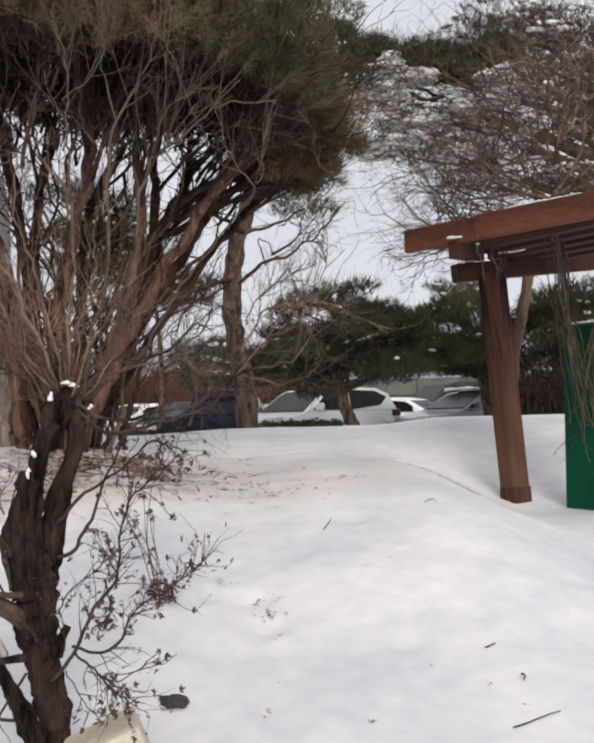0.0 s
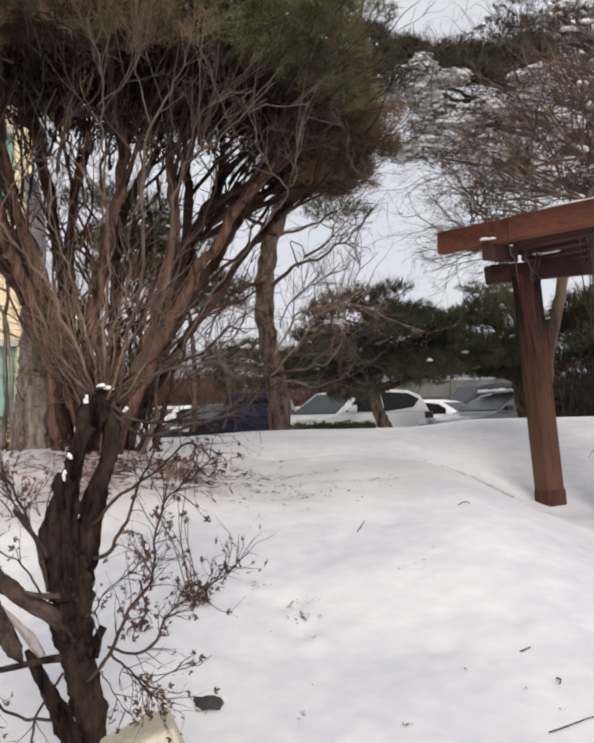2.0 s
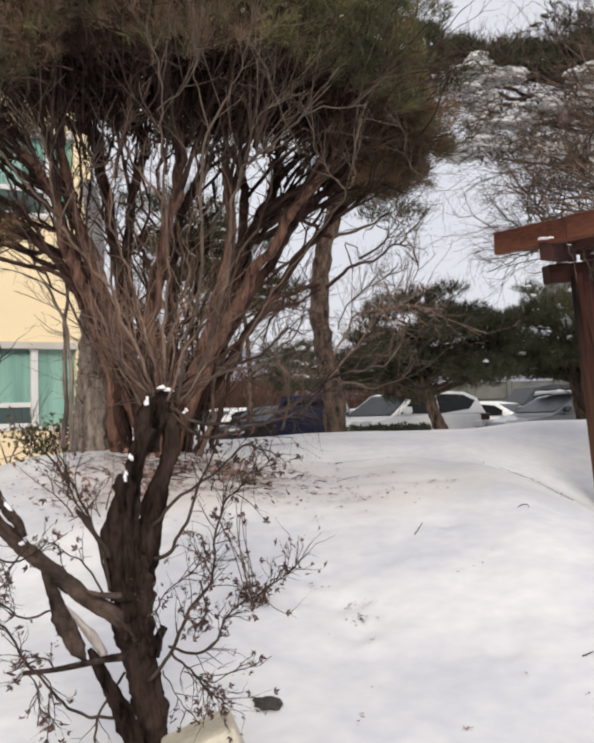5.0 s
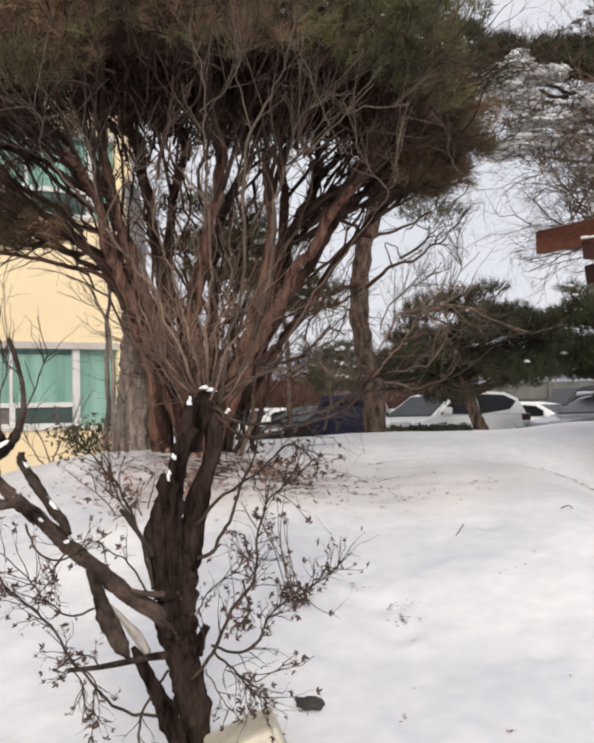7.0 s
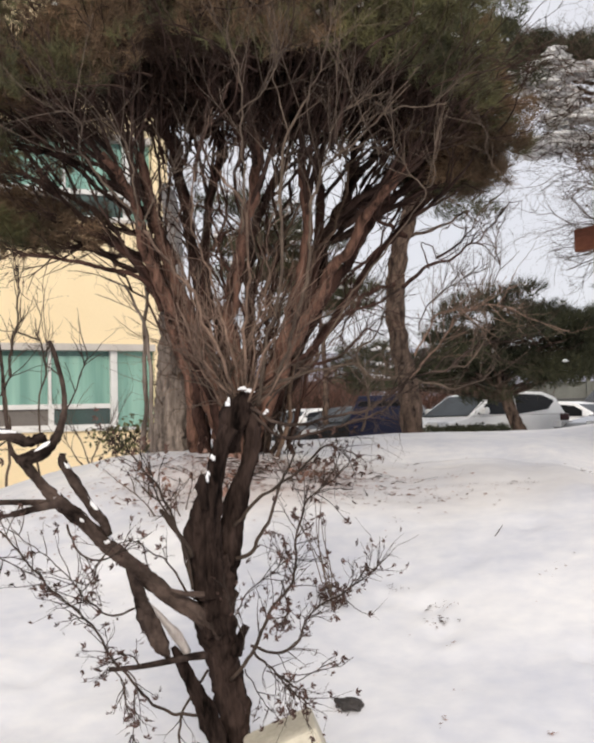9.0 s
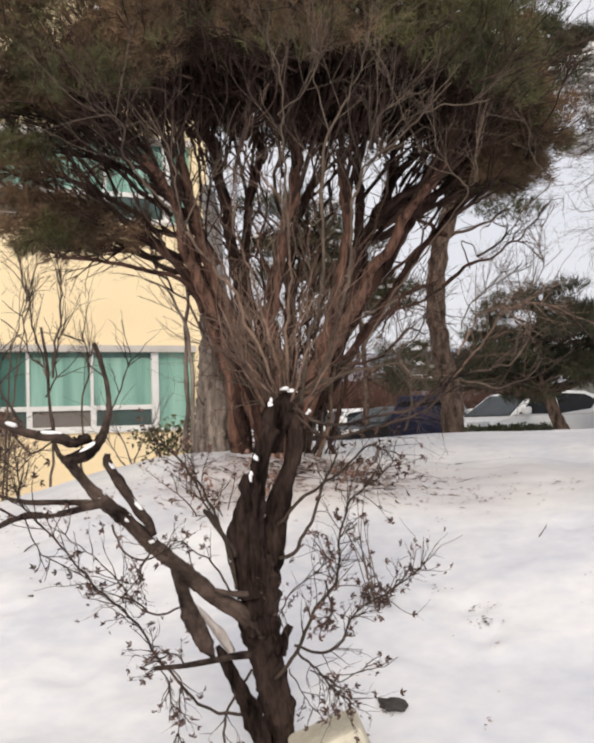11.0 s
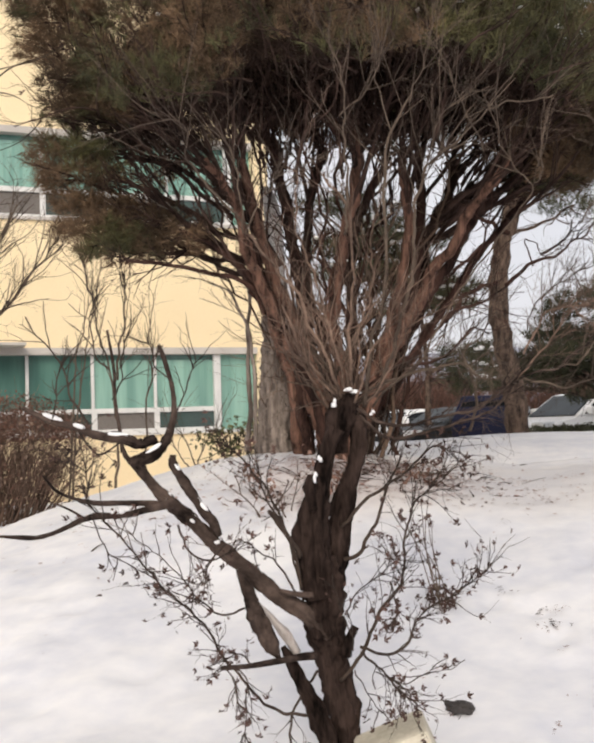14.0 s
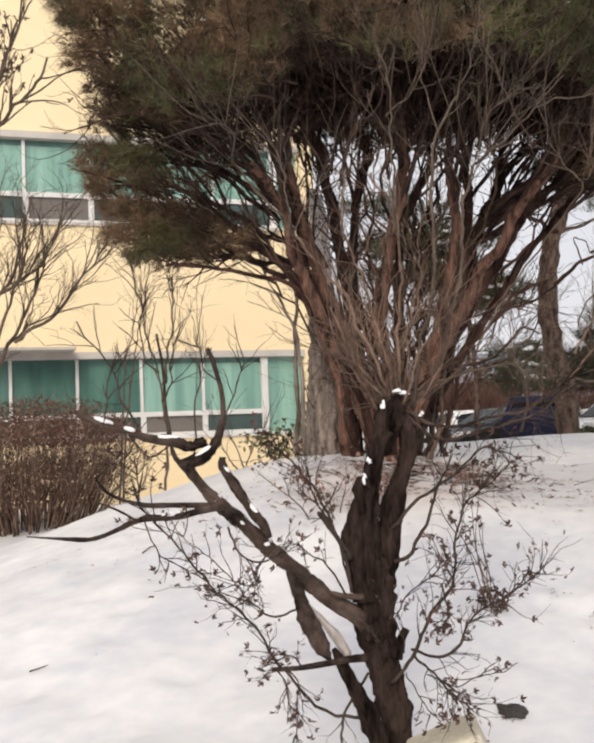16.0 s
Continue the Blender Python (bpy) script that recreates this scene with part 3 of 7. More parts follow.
# ------------------------------------------------------------------ green notice board
board = empty("notice_board", (0, 0, 0), "dark green painted upright board standing in snow", "board")
b_l, b_r = V((2.32, 8.69, 0.74)), V((2.74, 8.26, 0.77))
beam("panel", V((b_l.x + 0.03, b_l.y, 1.49)), V((b_r.x + 0.03, b_r.y, 1.49)), 0.06, 1.59, GREEN_PAINT, board, 0.008, up=(0.035, 0, 1))

# ------------------------------------------------------------------ near tree
near_tree = empty("pruned_tree", (-0.86, 3.43, 0.43), "dark pruned tree with a low limb and thin bare shoots", "tree")
rng = random.Random(11)


def own(ob, thing):
    """Puts a part that was built in world places under its thing."""
    ob.parent = thing
    ob.matrix_parent_inverse = thing.matrix_world.inverted()
    return ob


def thick(wood, points, radii, sides=28, steps=14, rough=0.3, seed=0.0, ridge=0.3):
    """A gnarled limb whose girth follows the given radii."""
    line = spline(points, steps)
    girth = [g.x for g in spline([(r, 0, 0) for r in radii], steps)]
    wood.tube(line, radii[0], radii[-1], sides, rough, seed, ridge=ridge, girth=girth)
    return line


trunk = Wood()
thick(trunk, [(-0.84, 3.43, 0.37), (-0.85, 3.43, 0.50), (-0.86, 3.42, 0.62), (-0.89, 3.42, 0.76), (-0.91, 3.41, 0.90), (-0.91, 3.41, 1.01), (-0.92, 3.41, 1.13)], (0.063, 0.051, 0.053, 0.055, 0.060, 0.064, 0.054), 40, 22, 0.3, 1.0, 0.5)
thick(trunk, [(-0.92, 3.37, 0.99), (-0.93, 3.37, 1.12), (-0.93, 3.37, 1.25), (-0.91, 3.37, 1.35), (-0.89, 3.38, 1.43), (-0.87, 3.38, 1.51), (-0.84, 3.39, 1.58)], (0.053, 0.052, 0.046, 0.038, 0.030, 0.027, 0.031), 32, 18, 0.32, 2.0, 0.5)
thick(trunk, [(-0.91, 3.46, 0.99), (-0.88, 3.46, 1.12), (-0.86, 3.47, 1.25), (-0.83, 3.47, 1.37), (-0.79, 3.48, 1.47), (-0.78, 3.48, 1.56), (-0.80, 3.48, 1.62)], (0.049, 0.040, 0.035, 0.032, 0.029, 0.032, 0.035), 28, 18, 0.32, 3.0, 0.5)
thick(trunk, [(-0.85, 3.45, 1.49), (-0.85, 3.45, 1.58), (-0.82, 3.45, 1.65), (-0.80, 3.46, 1.70)], (0.029, 0.043, 0.043, 0.023), 24, 10, 0.4, 4.0, 0.4)
thick(trunk, [(-0.92, 3.33, 1.30), (-0.93, 3.33, 1.37), (-0.92, 3.33, 1.42)], (0.018, 0.022, 0.017), 16, 10, 0.4, 4.5, 0.4)
thick(trunk, [(-0.91, 3.37, 0.86), (-0.93, 3.37, 0.92), (-0.95, 3.36, 0.95)], (0.042, 0.037, 0.023), 20, 8, 0.4, 4.7, 0.3)
thick(trunk, [(-0.84, 3.39, 0.79), (-0.82, 3.39, 0.85), (-0.80, 3.40, 0.89)], (0.020, 0.015, 0.013), 12, 6, 0.3, 4.9, 0.3)
own(trunk.make("trunk", BARK_NEAR, None), near_tree)

limb_lines = []

wood = Wood()
limb_line = thick(wood, [(-0.89, 3.38, 0.86), (-0.96, 3.34, 0.94), (-1.05, 3.30, 1.01), (-1.15, 3.25, 1.11), (-1.24, 3.21, 1.20), (-1.31, 3.16, 1.29), (-1.36, 3.13, 1.34), (-1.41, 3.09, 1.41), (-1.44, 3.06, 1.46), (-1.46, 3.03, 1.50)], (0.028, 0.030, 0.027, 0.025, 0.024, 0.025, 0.024, 0.017, 0.016, 0.017), 28, 20, 0.3, 6.0, 0.6)
limb_lines.append(limb_line)
own(wood.make("limb", BARK_LIMB, None, ""), near_tree)
wood = Wood()
limb_line = thick(wood, [(-1.21, 3.18, 1.23), (-1.24, 3.17, 1.29), (-1.28, 3.15, 1.35), (-1.32, 3.13, 1.42), (-1.35, 3.12, 1.48), (-1.35, 3.12, 1.51)], (0.007, 0.013, 0.015, 0.016, 0.015, 0.010), 20, 16, 0.4, 7.0, 0.7)
limb_lines.append(limb_line)
own(wood.make("limb", BARK_LIMB, None, ""), near_tree)
wood = Wood()
limb_line = thick(wood, [(-1.46, 3.03, 1.49), (-1.41, 3.07, 1.51), (-1.38, 3.10, 1.54), (-1.36, 3.12, 1.59), (-1.35, 3.14, 1.66), (-1.36, 3.15, 1.75), (-1.39, 3.16, 1.84), (-1.41, 3.16, 1.89)], (0.017, 0.016, 0.015, 0.013, 0.010, 0.008, 0.007, 0.005), 16, 14, 0.4, 8.0, 0.6)
limb_lines.append(limb_line)
own(wood.make("limb", BARK_LIMB, None, ""), near_tree)
wood = Wood()
limb_line = thick(wood, [(-1.41, 3.12, 1.56), (-1.45, 3.08, 1.55), (-1.49, 3.04, 1.57), (-1.55, 2.99, 1.58), (-1.61, 2.93, 1.61), (-1.68, 2.88, 1.64), (-1.74, 2.82, 1.68)], (0.015, 0.017, 0.016, 0.014, 0.011, 0.010, 0.007), 18, 16, 0.4, 10.0, 0.7)
limb_lines.append(limb_line)
own(wood.make("limb", BARK_LIMB, None, ""), near_tree)
wood = Wood()
limb_line = thick(wood, [(-1.46, 3.03, 1.49), (-1.49, 3.03, 1.53), (-1.51, 3.04, 1.62), (-1.52, 3.04, 1.71), (-1.53, 3.05, 1.82), (-1.55, 3.05, 1.94)], (0.012, 0.007, 0.006, 0.005, 0.005, 0.004), 12, 14, 0.4, 9.0, 0.5)
limb_lines.append(limb_line)
own(wood.make("limb", BARK_LIMB, None, ""), near_tree)
wood = Wood()
limb_line = thick(wood, [(-1.34, 3.08, 1.35), (-1.39, 3.00, 1.34), (-1.44, 2.91, 1.33), (-1.51, 2.81, 1.33), (-1.54, 2.73, 1.31), (-1.58, 2.64, 1.29), (-1.62, 2.55, 1.30), (-1.68, 2.44, 1.32)], (0.017, 0.011, 0.010, 0.009, 0.008, 0.006, 0.005, 0.002), 14, 14, 0.4, 12.0, 0.6)
limb_lines.append(limb_line)
own(wood.make("limb", BARK_LIMB, None, ""), near_tree)
wood = Wood()
limb_line = thick(wood, [(-1.38, 3.07, 1.35), (-1.45, 2.98, 1.36), (-1.53, 2.89, 1.37), (-1.57, 2.82, 1.39), (-1.59, 2.75, 1.42), (-1.60, 2.69, 1.47)], (0.011, 0.009, 0.008, 0.006, 0.005, 0.003), 12, 10, 0.35, 13.0, 0.3)
limb_lines.append(limb_line)
own(wood.make("limb", BARK_LIMB, None, ""), near_tree)
wood = Wood()
limb_line = thick(wood, [(-1.50, 2.77, 1.33), (-1.53, 2.70, 1.37), (-1.56, 2.63, 1.40)], (0.004, 0.004, 0.002), 8, 8, 0.3, 13.7, 0.2)
limb_lines.append(limb_line)
own(wood.make("limb", BARK_LIMB, None, ""), near_tree)
wood = Wood()
limb_line = thick(wood, [(-1.15, 3.18, 1.12), (-1.12, 3.19, 1.04), (-1.09, 3.20, 0.96), (-1.06, 3.21, 0.89), (-1.04, 3.21, 0.84), (-1.02, 3.22, 0.81)], (0.009, 0.019, 0.025, 0.023, 0.015, 0.002), 20, 14, 0.4, 14.0, 0.9)
limb_lines.append(limb_line)
own(wood.make("limb", BARK_LIMB, None, ""), near_tree)
wood = Wood()
limb_line = thick(wood, [(-0.93, 3.33, 0.80), (-0.99, 3.24, 0.81), (-1.08, 3.14, 0.81), (-1.17, 3.04, 0.82)], (0.013, 0.010, 0.009, 0.007), 12, 10, 0.35, 15.0, 0.3)
limb_lines.append(limb_line)
own(wood.make("limb", BARK_LIMB, None, ""), near_tree)
wood = Wood()
limb_line = thick(wood, [(-0.93, 3.32, 1.01), (-0.98, 3.28, 1.02), (-1.02, 3.24, 1.04)], (0.012, 0.010, 0.005), 10, 8, 0.3, 16.0, 0.3)
limb_lines.append(limb_line)
own(wood.make("limb", BARK_LIMB, None, ""), near_tree)
wood = Wood()
limb_line = thick(wood, [(-1.03, 3.28, 0.84), (-0.99, 3.29, 0.76), (-0.95, 3.31, 0.67), (-0.91, 3.33, 0.56), (-0.88, 3.34, 0.45)], (0.010, 0.021, 0.025, 0.028, 0.032), 20, 12, 0.4, 41.0, 0.6)
limb_lines.append(limb_line)
own(wood.make("limb", BARK_NEAR, None, "broken limb leaning on the trunk"), near_tree)
torn = Wood()
thick(torn, [(-1.10, 3.23, 1.00), (-1.06, 3.26, 0.94), (-1.02, 3.29, 0.87), (-0.99, 3.31, 0.81)], (0.004, 0.013, 0.019, 0.015), 14, 10, 0.5, 42.0, 0.4)
own(torn.make("torn_wood", TORN_WOOD, None, "pale torn wood under the broken limb"), near_tree)

leaf_sites, shoot_leaf_v, shoot_leaf_f = [], [], []


def side_shoot(points, r0, r1, leafy, length=0.16, first=0.3, wob=0.03, bare=False):
    """A thin shoot with finer twigs along it, some of them ending in dry leaves."""
    w = Wood()
    ln = w.limb(points, r0, r1, 6, 7, 0.15, r0 * 900, wob)
    for _ in range(leafy):
        i, ends = rng.randint(int(len(ln) * first), len(ln) - 1), []
        d = (ln[i] - ln[i - 1]).normalized()
        twig_tree(w, rng, ln[i], d + rand_dir(rng) * 0.8, length * rng.uniform(0.4, 1.15), 0.0021, 1, 0.2, 0.0, (1, 3), 0.8, 0.6, 4, ends, 5)
        if not bare:
            leaf_sites.extend(ends)
    own(w.make("side_shoot", TWIG_DARK), near_tree)


side_shoot([(-0.95, 3.28, 0.62), (-1.02, 3.20, 0.65), (-1.10, 3.13, 0.73), (-1.16, 3.05, 0.84), (-1.20, 2.98, 0.96), (-1.26, 2.90, 1.08), (-1.34, 2.81, 1.20), (-1.42, 2.71, 1.34), (-1.44, 2.64, 1.47), (-1.44, 2.58, 1.54)], 0.0059, 0.0019, 46, 0.15, 0.3, 0.03)
side_shoot([(-1.34, 3.11, 1.29), (-1.30, 3.09, 1.21), (-1.23, 3.08, 1.16), (-1.14, 3.08, 1.18), (-1.08, 3.06, 1.22)], 0.0045, 0.0020, 9, 0.1, 0.3, 0.03)
side_shoot([(-1.23, 3.11, 1.12), (-1.15, 3.05, 1.21), (-1.19, 2.95, 1.12), (-1.22, 2.85, 1.15)], 0.0032, 0.0015, 8, 0.12, 0.3, 0.03)
side_shoot([(-1.13, 3.16, 0.99), (-1.17, 3.08, 0.97), (-1.20, 3.01, 1.02), (-1.23, 2.93, 1.10), (-1.28, 2.84, 1.20), (-1.34, 2.74, 1.30)], 0.0039, 0.0015, 22, 0.12, 0.3, 0.03)
side_shoot([(-0.96, 3.32, 1.03), (-0.98, 3.27, 1.18), (-1.02, 3.23, 1.30), (-1.07, 3.17, 1.42), (-1.13, 3.12, 1.51), (-1.18, 3.06, 1.56)], 0.0066, 0.0021, 12, 0.13, 0.3, 0.03)
side_shoot([(-0.96, 3.32, 1.05), (-1.00, 3.22, 1.23), (-1.03, 3.12, 1.37), (-1.04, 3.02, 1.51)], 0.0053, 0.0021, 9, 0.13, 0.3, 0.03)
side_shoot([(-0.96, 3.30, 1.13), (-0.99, 3.26, 1.22), (-1.03, 3.22, 1.29), (-1.04, 3.19, 1.31)], 0.0105, 0.0068, 3, 0.1, 0.3, 0.03)
side_shoot([(-0.95, 3.30, 1.01), (-1.00, 3.20, 1.12), (-1.04, 3.11, 1.18), (-1.06, 3.02, 1.23)], 0.0040, 0.0018, 6, 0.12, 0.3, 0.03)
side_shoot([(-0.84, 3.39, 0.72), (-0.77, 3.37, 0.80), (-0.70, 3.35, 0.93), (-0.64, 3.33, 1.04), (-0.60, 3.31, 1.17), (-0.55, 3.28, 1.29), (-0.49, 3.26, 1.36), (-0.42, 3.24, 1.45)], 0.0074, 0.0020, 46, 0.15, 0.2, 0.03)
side_shoot([(-0.85, 3.43, 1.12), (-0.79, 3.40, 1.14), (-0.73, 3.38, 1.23), (-0.68, 3.35, 1.33), (-0.63, 3.32, 1.41), (-0.60, 3.28, 1.49)], 0.0081, 0.0030, 10, 0.12, 0.5, 0.03)
side_shoot([(-0.84, 3.45, 1.22), (-0.76, 3.43, 1.31), (-0.66, 3.42, 1.38), (-0.57, 3.40, 1.44), (-0.50, 3.38, 1.50), (-0.44, 3.36, 1.49)], 0.0068, 0.0025, 13, 0.14, 0.4, 0.03)
side_shoot([(-0.77, 3.36, 0.81), (-0.69, 3.33, 0.79), (-0.61, 3.30, 0.85), (-0.54, 3.26, 0.95), (-0.44, 3.22, 1.04), (-0.34, 3.19, 1.11)], 0.0060, 0.0016, 40, 0.12, 0.2, 0.03)
side_shoot([(-0.76, 3.35, 0.81), (-0.68, 3.30, 0.76), (-0.61, 3.25, 0.71), (-0.55, 3.19, 0.68)], 0.0046, 0.0019, 30, 0.12, 0.2, 0.03)
side_shoot([(-0.79, 3.36, 0.75), (-0.75, 3.31, 0.69), (-0.72, 3.27, 0.65), (-0.69, 3.22, 0.63)], 0.0026, 0.0013, 5, 0.1, 0.3, 0.03)
side_shoot([(-0.71, 3.31, 0.76), (-0.62, 3.26, 0.75), (-0.53, 3.21, 0.78), (-0.47, 3.15, 0.84)], 0.0026, 0.0013, 3, 0.08, 0.3, 0.03)
side_shoot([(-0.65, 3.28, 0.75), (-0.55, 3.25, 0.76), (-0.47, 3.20, 0.79), (-0.41, 3.16, 0.83)], 0.0021, 0.0013, 1, 0.06, 0.3, 0.03)
side_shoot([(-0.83, 3.39, 0.93), (-0.78, 3.33, 1.01), (-0.69, 3.28, 1.07), (-0.61, 3.23, 1.13)], 0.0033, 0.0016, 10, 0.12, 0.3, 0.03)
side_shoot([(-0.65, 3.28, 1.05), (-0.64, 3.27, 0.98), (-0.64, 3.25, 0.93)], 0.0039, 0.0027, 14, 0.06, 0.3, 0.03)
side_shoot([(-0.92, 3.33, 0.75), (-0.98, 3.28, 0.65), (-1.01, 3.24, 0.58), (-1.01, 3.20, 0.50)], 0.0053, 0.0041, 6, 0.14, 0.3, 0.03)
side_shoot([(-1.15, 3.09, 0.81), (-1.10, 3.09, 0.76), (-1.09, 3.07, 0.67), (-1.09, 3.05, 0.56)], 0.0030, 0.0018, 10, 0.12, 0.3, 0.03)
side_shoot([(-1.18, 3.06, 0.82), (-1.13, 3.03, 0.78), (-1.10, 3.00, 0.73)], 0.0025, 0.0016, 10, 0.08, 0.3, 0.03)
side_shoot([(-1.09, 3.11, 0.81), (-1.12, 3.07, 0.86), (-1.16, 3.02, 0.85)], 0.0032, 0.0016, 14, 0.07, 0.1, 0.03)
side_shoot([(-0.79, 3.34, 0.82), (-0.79, 3.32, 0.88), (-0.82, 3.30, 0.98), (-0.83, 3.29, 1.10)], 0.0029, 0.0017, 6, 0.1, 0.3, 0.03)
side_shoot([(-1.36, 3.16, 1.66), (-1.32, 3.16, 1.71), (-1.30, 3.16, 1.78), (-1.28, 3.15, 1.82)], 0.0032, 0.0014, 7, 0.14, 0.3, 0.03, True)
side_shoot([(-1.37, 3.18, 1.76), (-1.40, 3.14, 1.81), (-1.42, 3.11, 1.88), (-1.44, 3.08, 1.94)], 0.0029, 0.0014, 7, 0.14, 0.3, 0.03, True)
side_shoot([(-1.53, 3.07, 1.71), (-1.49, 3.06, 1.78), (-1.49, 3.04, 1.85), (-1.47, 3.03, 1.94)], 0.0031, 0.0014, 7, 0.15, 0.3, 0.03, True)
side_shoot([(-1.54, 3.06, 1.82), (-1.58, 3.02, 1.85), (-1.58, 2.99, 1.95), (-1.57, 2.98, 2.04)], 0.0031, 0.0014, 7, 0.15, 0.3, 0.03, True)
side_shoot([(-1.57, 2.96, 1.62), (-1.61, 2.91, 1.70), (-1.65, 2.87, 1.85), (-1.71, 2.81, 1.97)], 0.0046, 0.0021, 7, 0.18, 0.3, 0.03, True)
side_shoot([(-1.62, 2.93, 1.62), (-1.58, 2.96, 1.55), (-1.53, 2.99, 1.54), (-1.49, 3.02, 1.57)], 0.0043, 0.0027, 3, 0.1, 0.3, 0.03, True)
side_shoot([(-1.68, 2.88, 1.64), (-1.64, 2.87, 1.71), (-1.63, 2.86, 1.78), (-1.60, 2.85, 1.84)], 0.0028, 0.0013, 8, 0.14, 0.3, 0.03, True)
side_shoot([(-1.49, 2.78, 1.33), (-1.43, 2.75, 1.24), (-1.36, 2.73, 1.20), (-1.28, 2.72, 1.18)], 0.0022, 0.0011, 9, 0.1, 0.3, 0.03)

for p, d in leaf_sites:
    for _ in range(rng.choice((0, 0, 1, 1, 2))):
        leaf_at(shoot_leaf_v, shoot_leaf_f, rng, p + rand_dir(rng) * 0.012, rng.uniform(0.013, 0.029))
own(piece("dry_leaves", shoot_leaf_v, shoot_leaf_f, LEAF_DRY), near_tree)


def bare_shoot(points, r0, r1, twigs, length=0.22, first=0.25, wob=0.05, bark=None):
    """A long bare shoot of the pruned head, forking into finer ones."""
    w = Wood()
    ln = w.limb(points, r0, r1, 7, 8, 0.3, r0 * 700 + twigs, wob)
    for _ in range(twigs + 5):
        i = rng.randint(int(len(ln) * first), len(ln) - 1)
        d = (ln[i] - ln[i - 1]).normalized()
        twig_tree(w, rng, ln[i], d + rand_dir(rng) * 0.85 + V((0, 0, 0.18)), length * rng.uniform(0.5, 1.3), max(0.0017, r0 * 0.3), 2, 0.15, 0.03, (1, 3), 0.75, 0.62, 4, None, 6)
    own(w.make("bare_shoot", bark or TWIG_TAN), near_tree)


bare_shoot([(-0.82, 3.45, 1.67), (-0.86, 3.40, 1.77), (-0.93, 3.36, 1.94), (-0.96, 3.32, 2.07), (-1.04, 3.27, 2.17), (-1.10, 3.22, 2.27)], 0.0070, 0.0041, 7, 0.22, 0.25, 0.04)
bare_shoot([(-1.10, 3.22, 2.27), (-1.19, 3.15, 2.40), (-1.23, 3.10, 2.48), (-1.24, 3.06, 2.54), (-1.23, 3.02, 2.59), (-1.25, 2.98, 2.62), (-1.31, 2.92, 2.64)], 0.0045, 0.0016, 7, 0.25, 0.25, 0.04, bark=TWIG_BROWN)
bare_shoot([(-1.10, 3.22, 2.27), (-1.10, 3.19, 2.37), (-1.13, 3.15, 2.51), (-1.14, 3.12, 2.58), (-1.16, 3.09, 2.63)], 0.0037, 0.0017, 6, 0.22, 0.25, 0.04, bark=TWIG_BROWN)
bare_shoot([(-1.10, 3.22, 2.26), (-1.06, 3.21, 2.36), (-1.01, 3.20, 2.40), (-0.97, 3.19, 2.44), (-0.95, 3.18, 2.51), (-0.92, 3.16, 2.55)], 0.0030, 0.0013, 5, 0.22, 0.25, 0.04, bark=TWIG_BROWN)
bare_shoot([(-0.82, 3.45, 1.67), (-0.90, 3.38, 1.80), (-0.93, 3.32, 1.85), (-0.96, 3.26, 1.93), (-0.98, 3.20, 2.01)], 0.0055, 0.0024, 7, 0.22, 0.25, 0.04)
bare_shoot([(-0.83, 3.49, 1.67), (-0.92, 3.51, 1.86), (-0.96, 3.54, 1.97), (-1.03, 3.56, 2.12), (-1.08, 3.59, 2.23)], 0.0048, 0.0023, 6, 0.22, 0.25, 0.04)
bare_shoot([(-0.81, 3.45, 1.67), (-0.85, 3.45, 1.86), (-0.88, 3.45, 2.00), (-0.91, 3.45, 2.12), (-0.97, 3.44, 2.30), (-0.97, 3.45, 2.42), (-0.99, 3.45, 2.56)], 0.0055, 0.0022, 8, 0.22, 0.25, 0.04)
bare_shoot([(-0.80, 3.45, 1.67), (-0.77, 3.44, 1.85), (-0.78, 3.42, 2.02), (-0.78, 3.40, 2.26), (-0.78, 3.39, 2.37), (-0.82, 3.36, 2.44), (-0.85, 3.34, 2.50)], 0.0066, 0.0031, 9, 0.22, 0.25, 0.04)
bare_shoot([(-0.77, 3.35, 2.25), (-0.75, 3.34, 2.41), (-0.76, 3.32, 2.54), (-0.75, 3.31, 2.72), (-0.75, 3.29, 2.84), (-0.77, 3.27, 2.93), (-0.78, 3.25, 3.02)], 0.0046, 0.0017, 8, 0.28, 0.25, 0.04, bark=TWIG_BROWN)
bare_shoot([(-0.74, 3.26, 2.64), (-0.67, 3.24, 2.70), (-0.62, 3.21, 2.78), (-0.59, 3.18, 2.85)], 0.0026, 0.0013, 5, 0.22, 0.25, 0.04, bark=TWIG_BROWN)
bare_shoot([(-0.76, 3.46, 1.67), (-0.71, 3.46, 1.85), (-0.68, 3.46, 2.02), (-0.66, 3.46, 2.26), (-0.63, 3.45, 2.43), (-0.62, 3.45, 2.60), (-0.59, 3.44, 2.67), (-0.56, 3.44, 2.72)], 0.0070, 0.0039, 8, 0.25, 0.25, 0.04, bark=TWIG_BROWN)
bare_shoot([(-0.56, 3.44, 2.72), (-0.53, 3.42, 2.79), (-0.49, 3.40, 2.86), (-0.44, 3.38, 2.95), (-0.42, 3.36, 3.04)], 0.0032, 0.0014, 7, 0.25, 0.25, 0.04, bark=TWIG_BROWN)
bare_shoot([(-0.61, 3.44, 2.63), (-0.64, 3.46, 2.77), (-0.68, 3.47, 2.87), (-0.70, 3.50, 2.99), (-0.72, 3.52, 3.11)], 0.0027, 0.0014, 7, 0.25, 0.25, 0.04, bark=TWIG_BROWN)
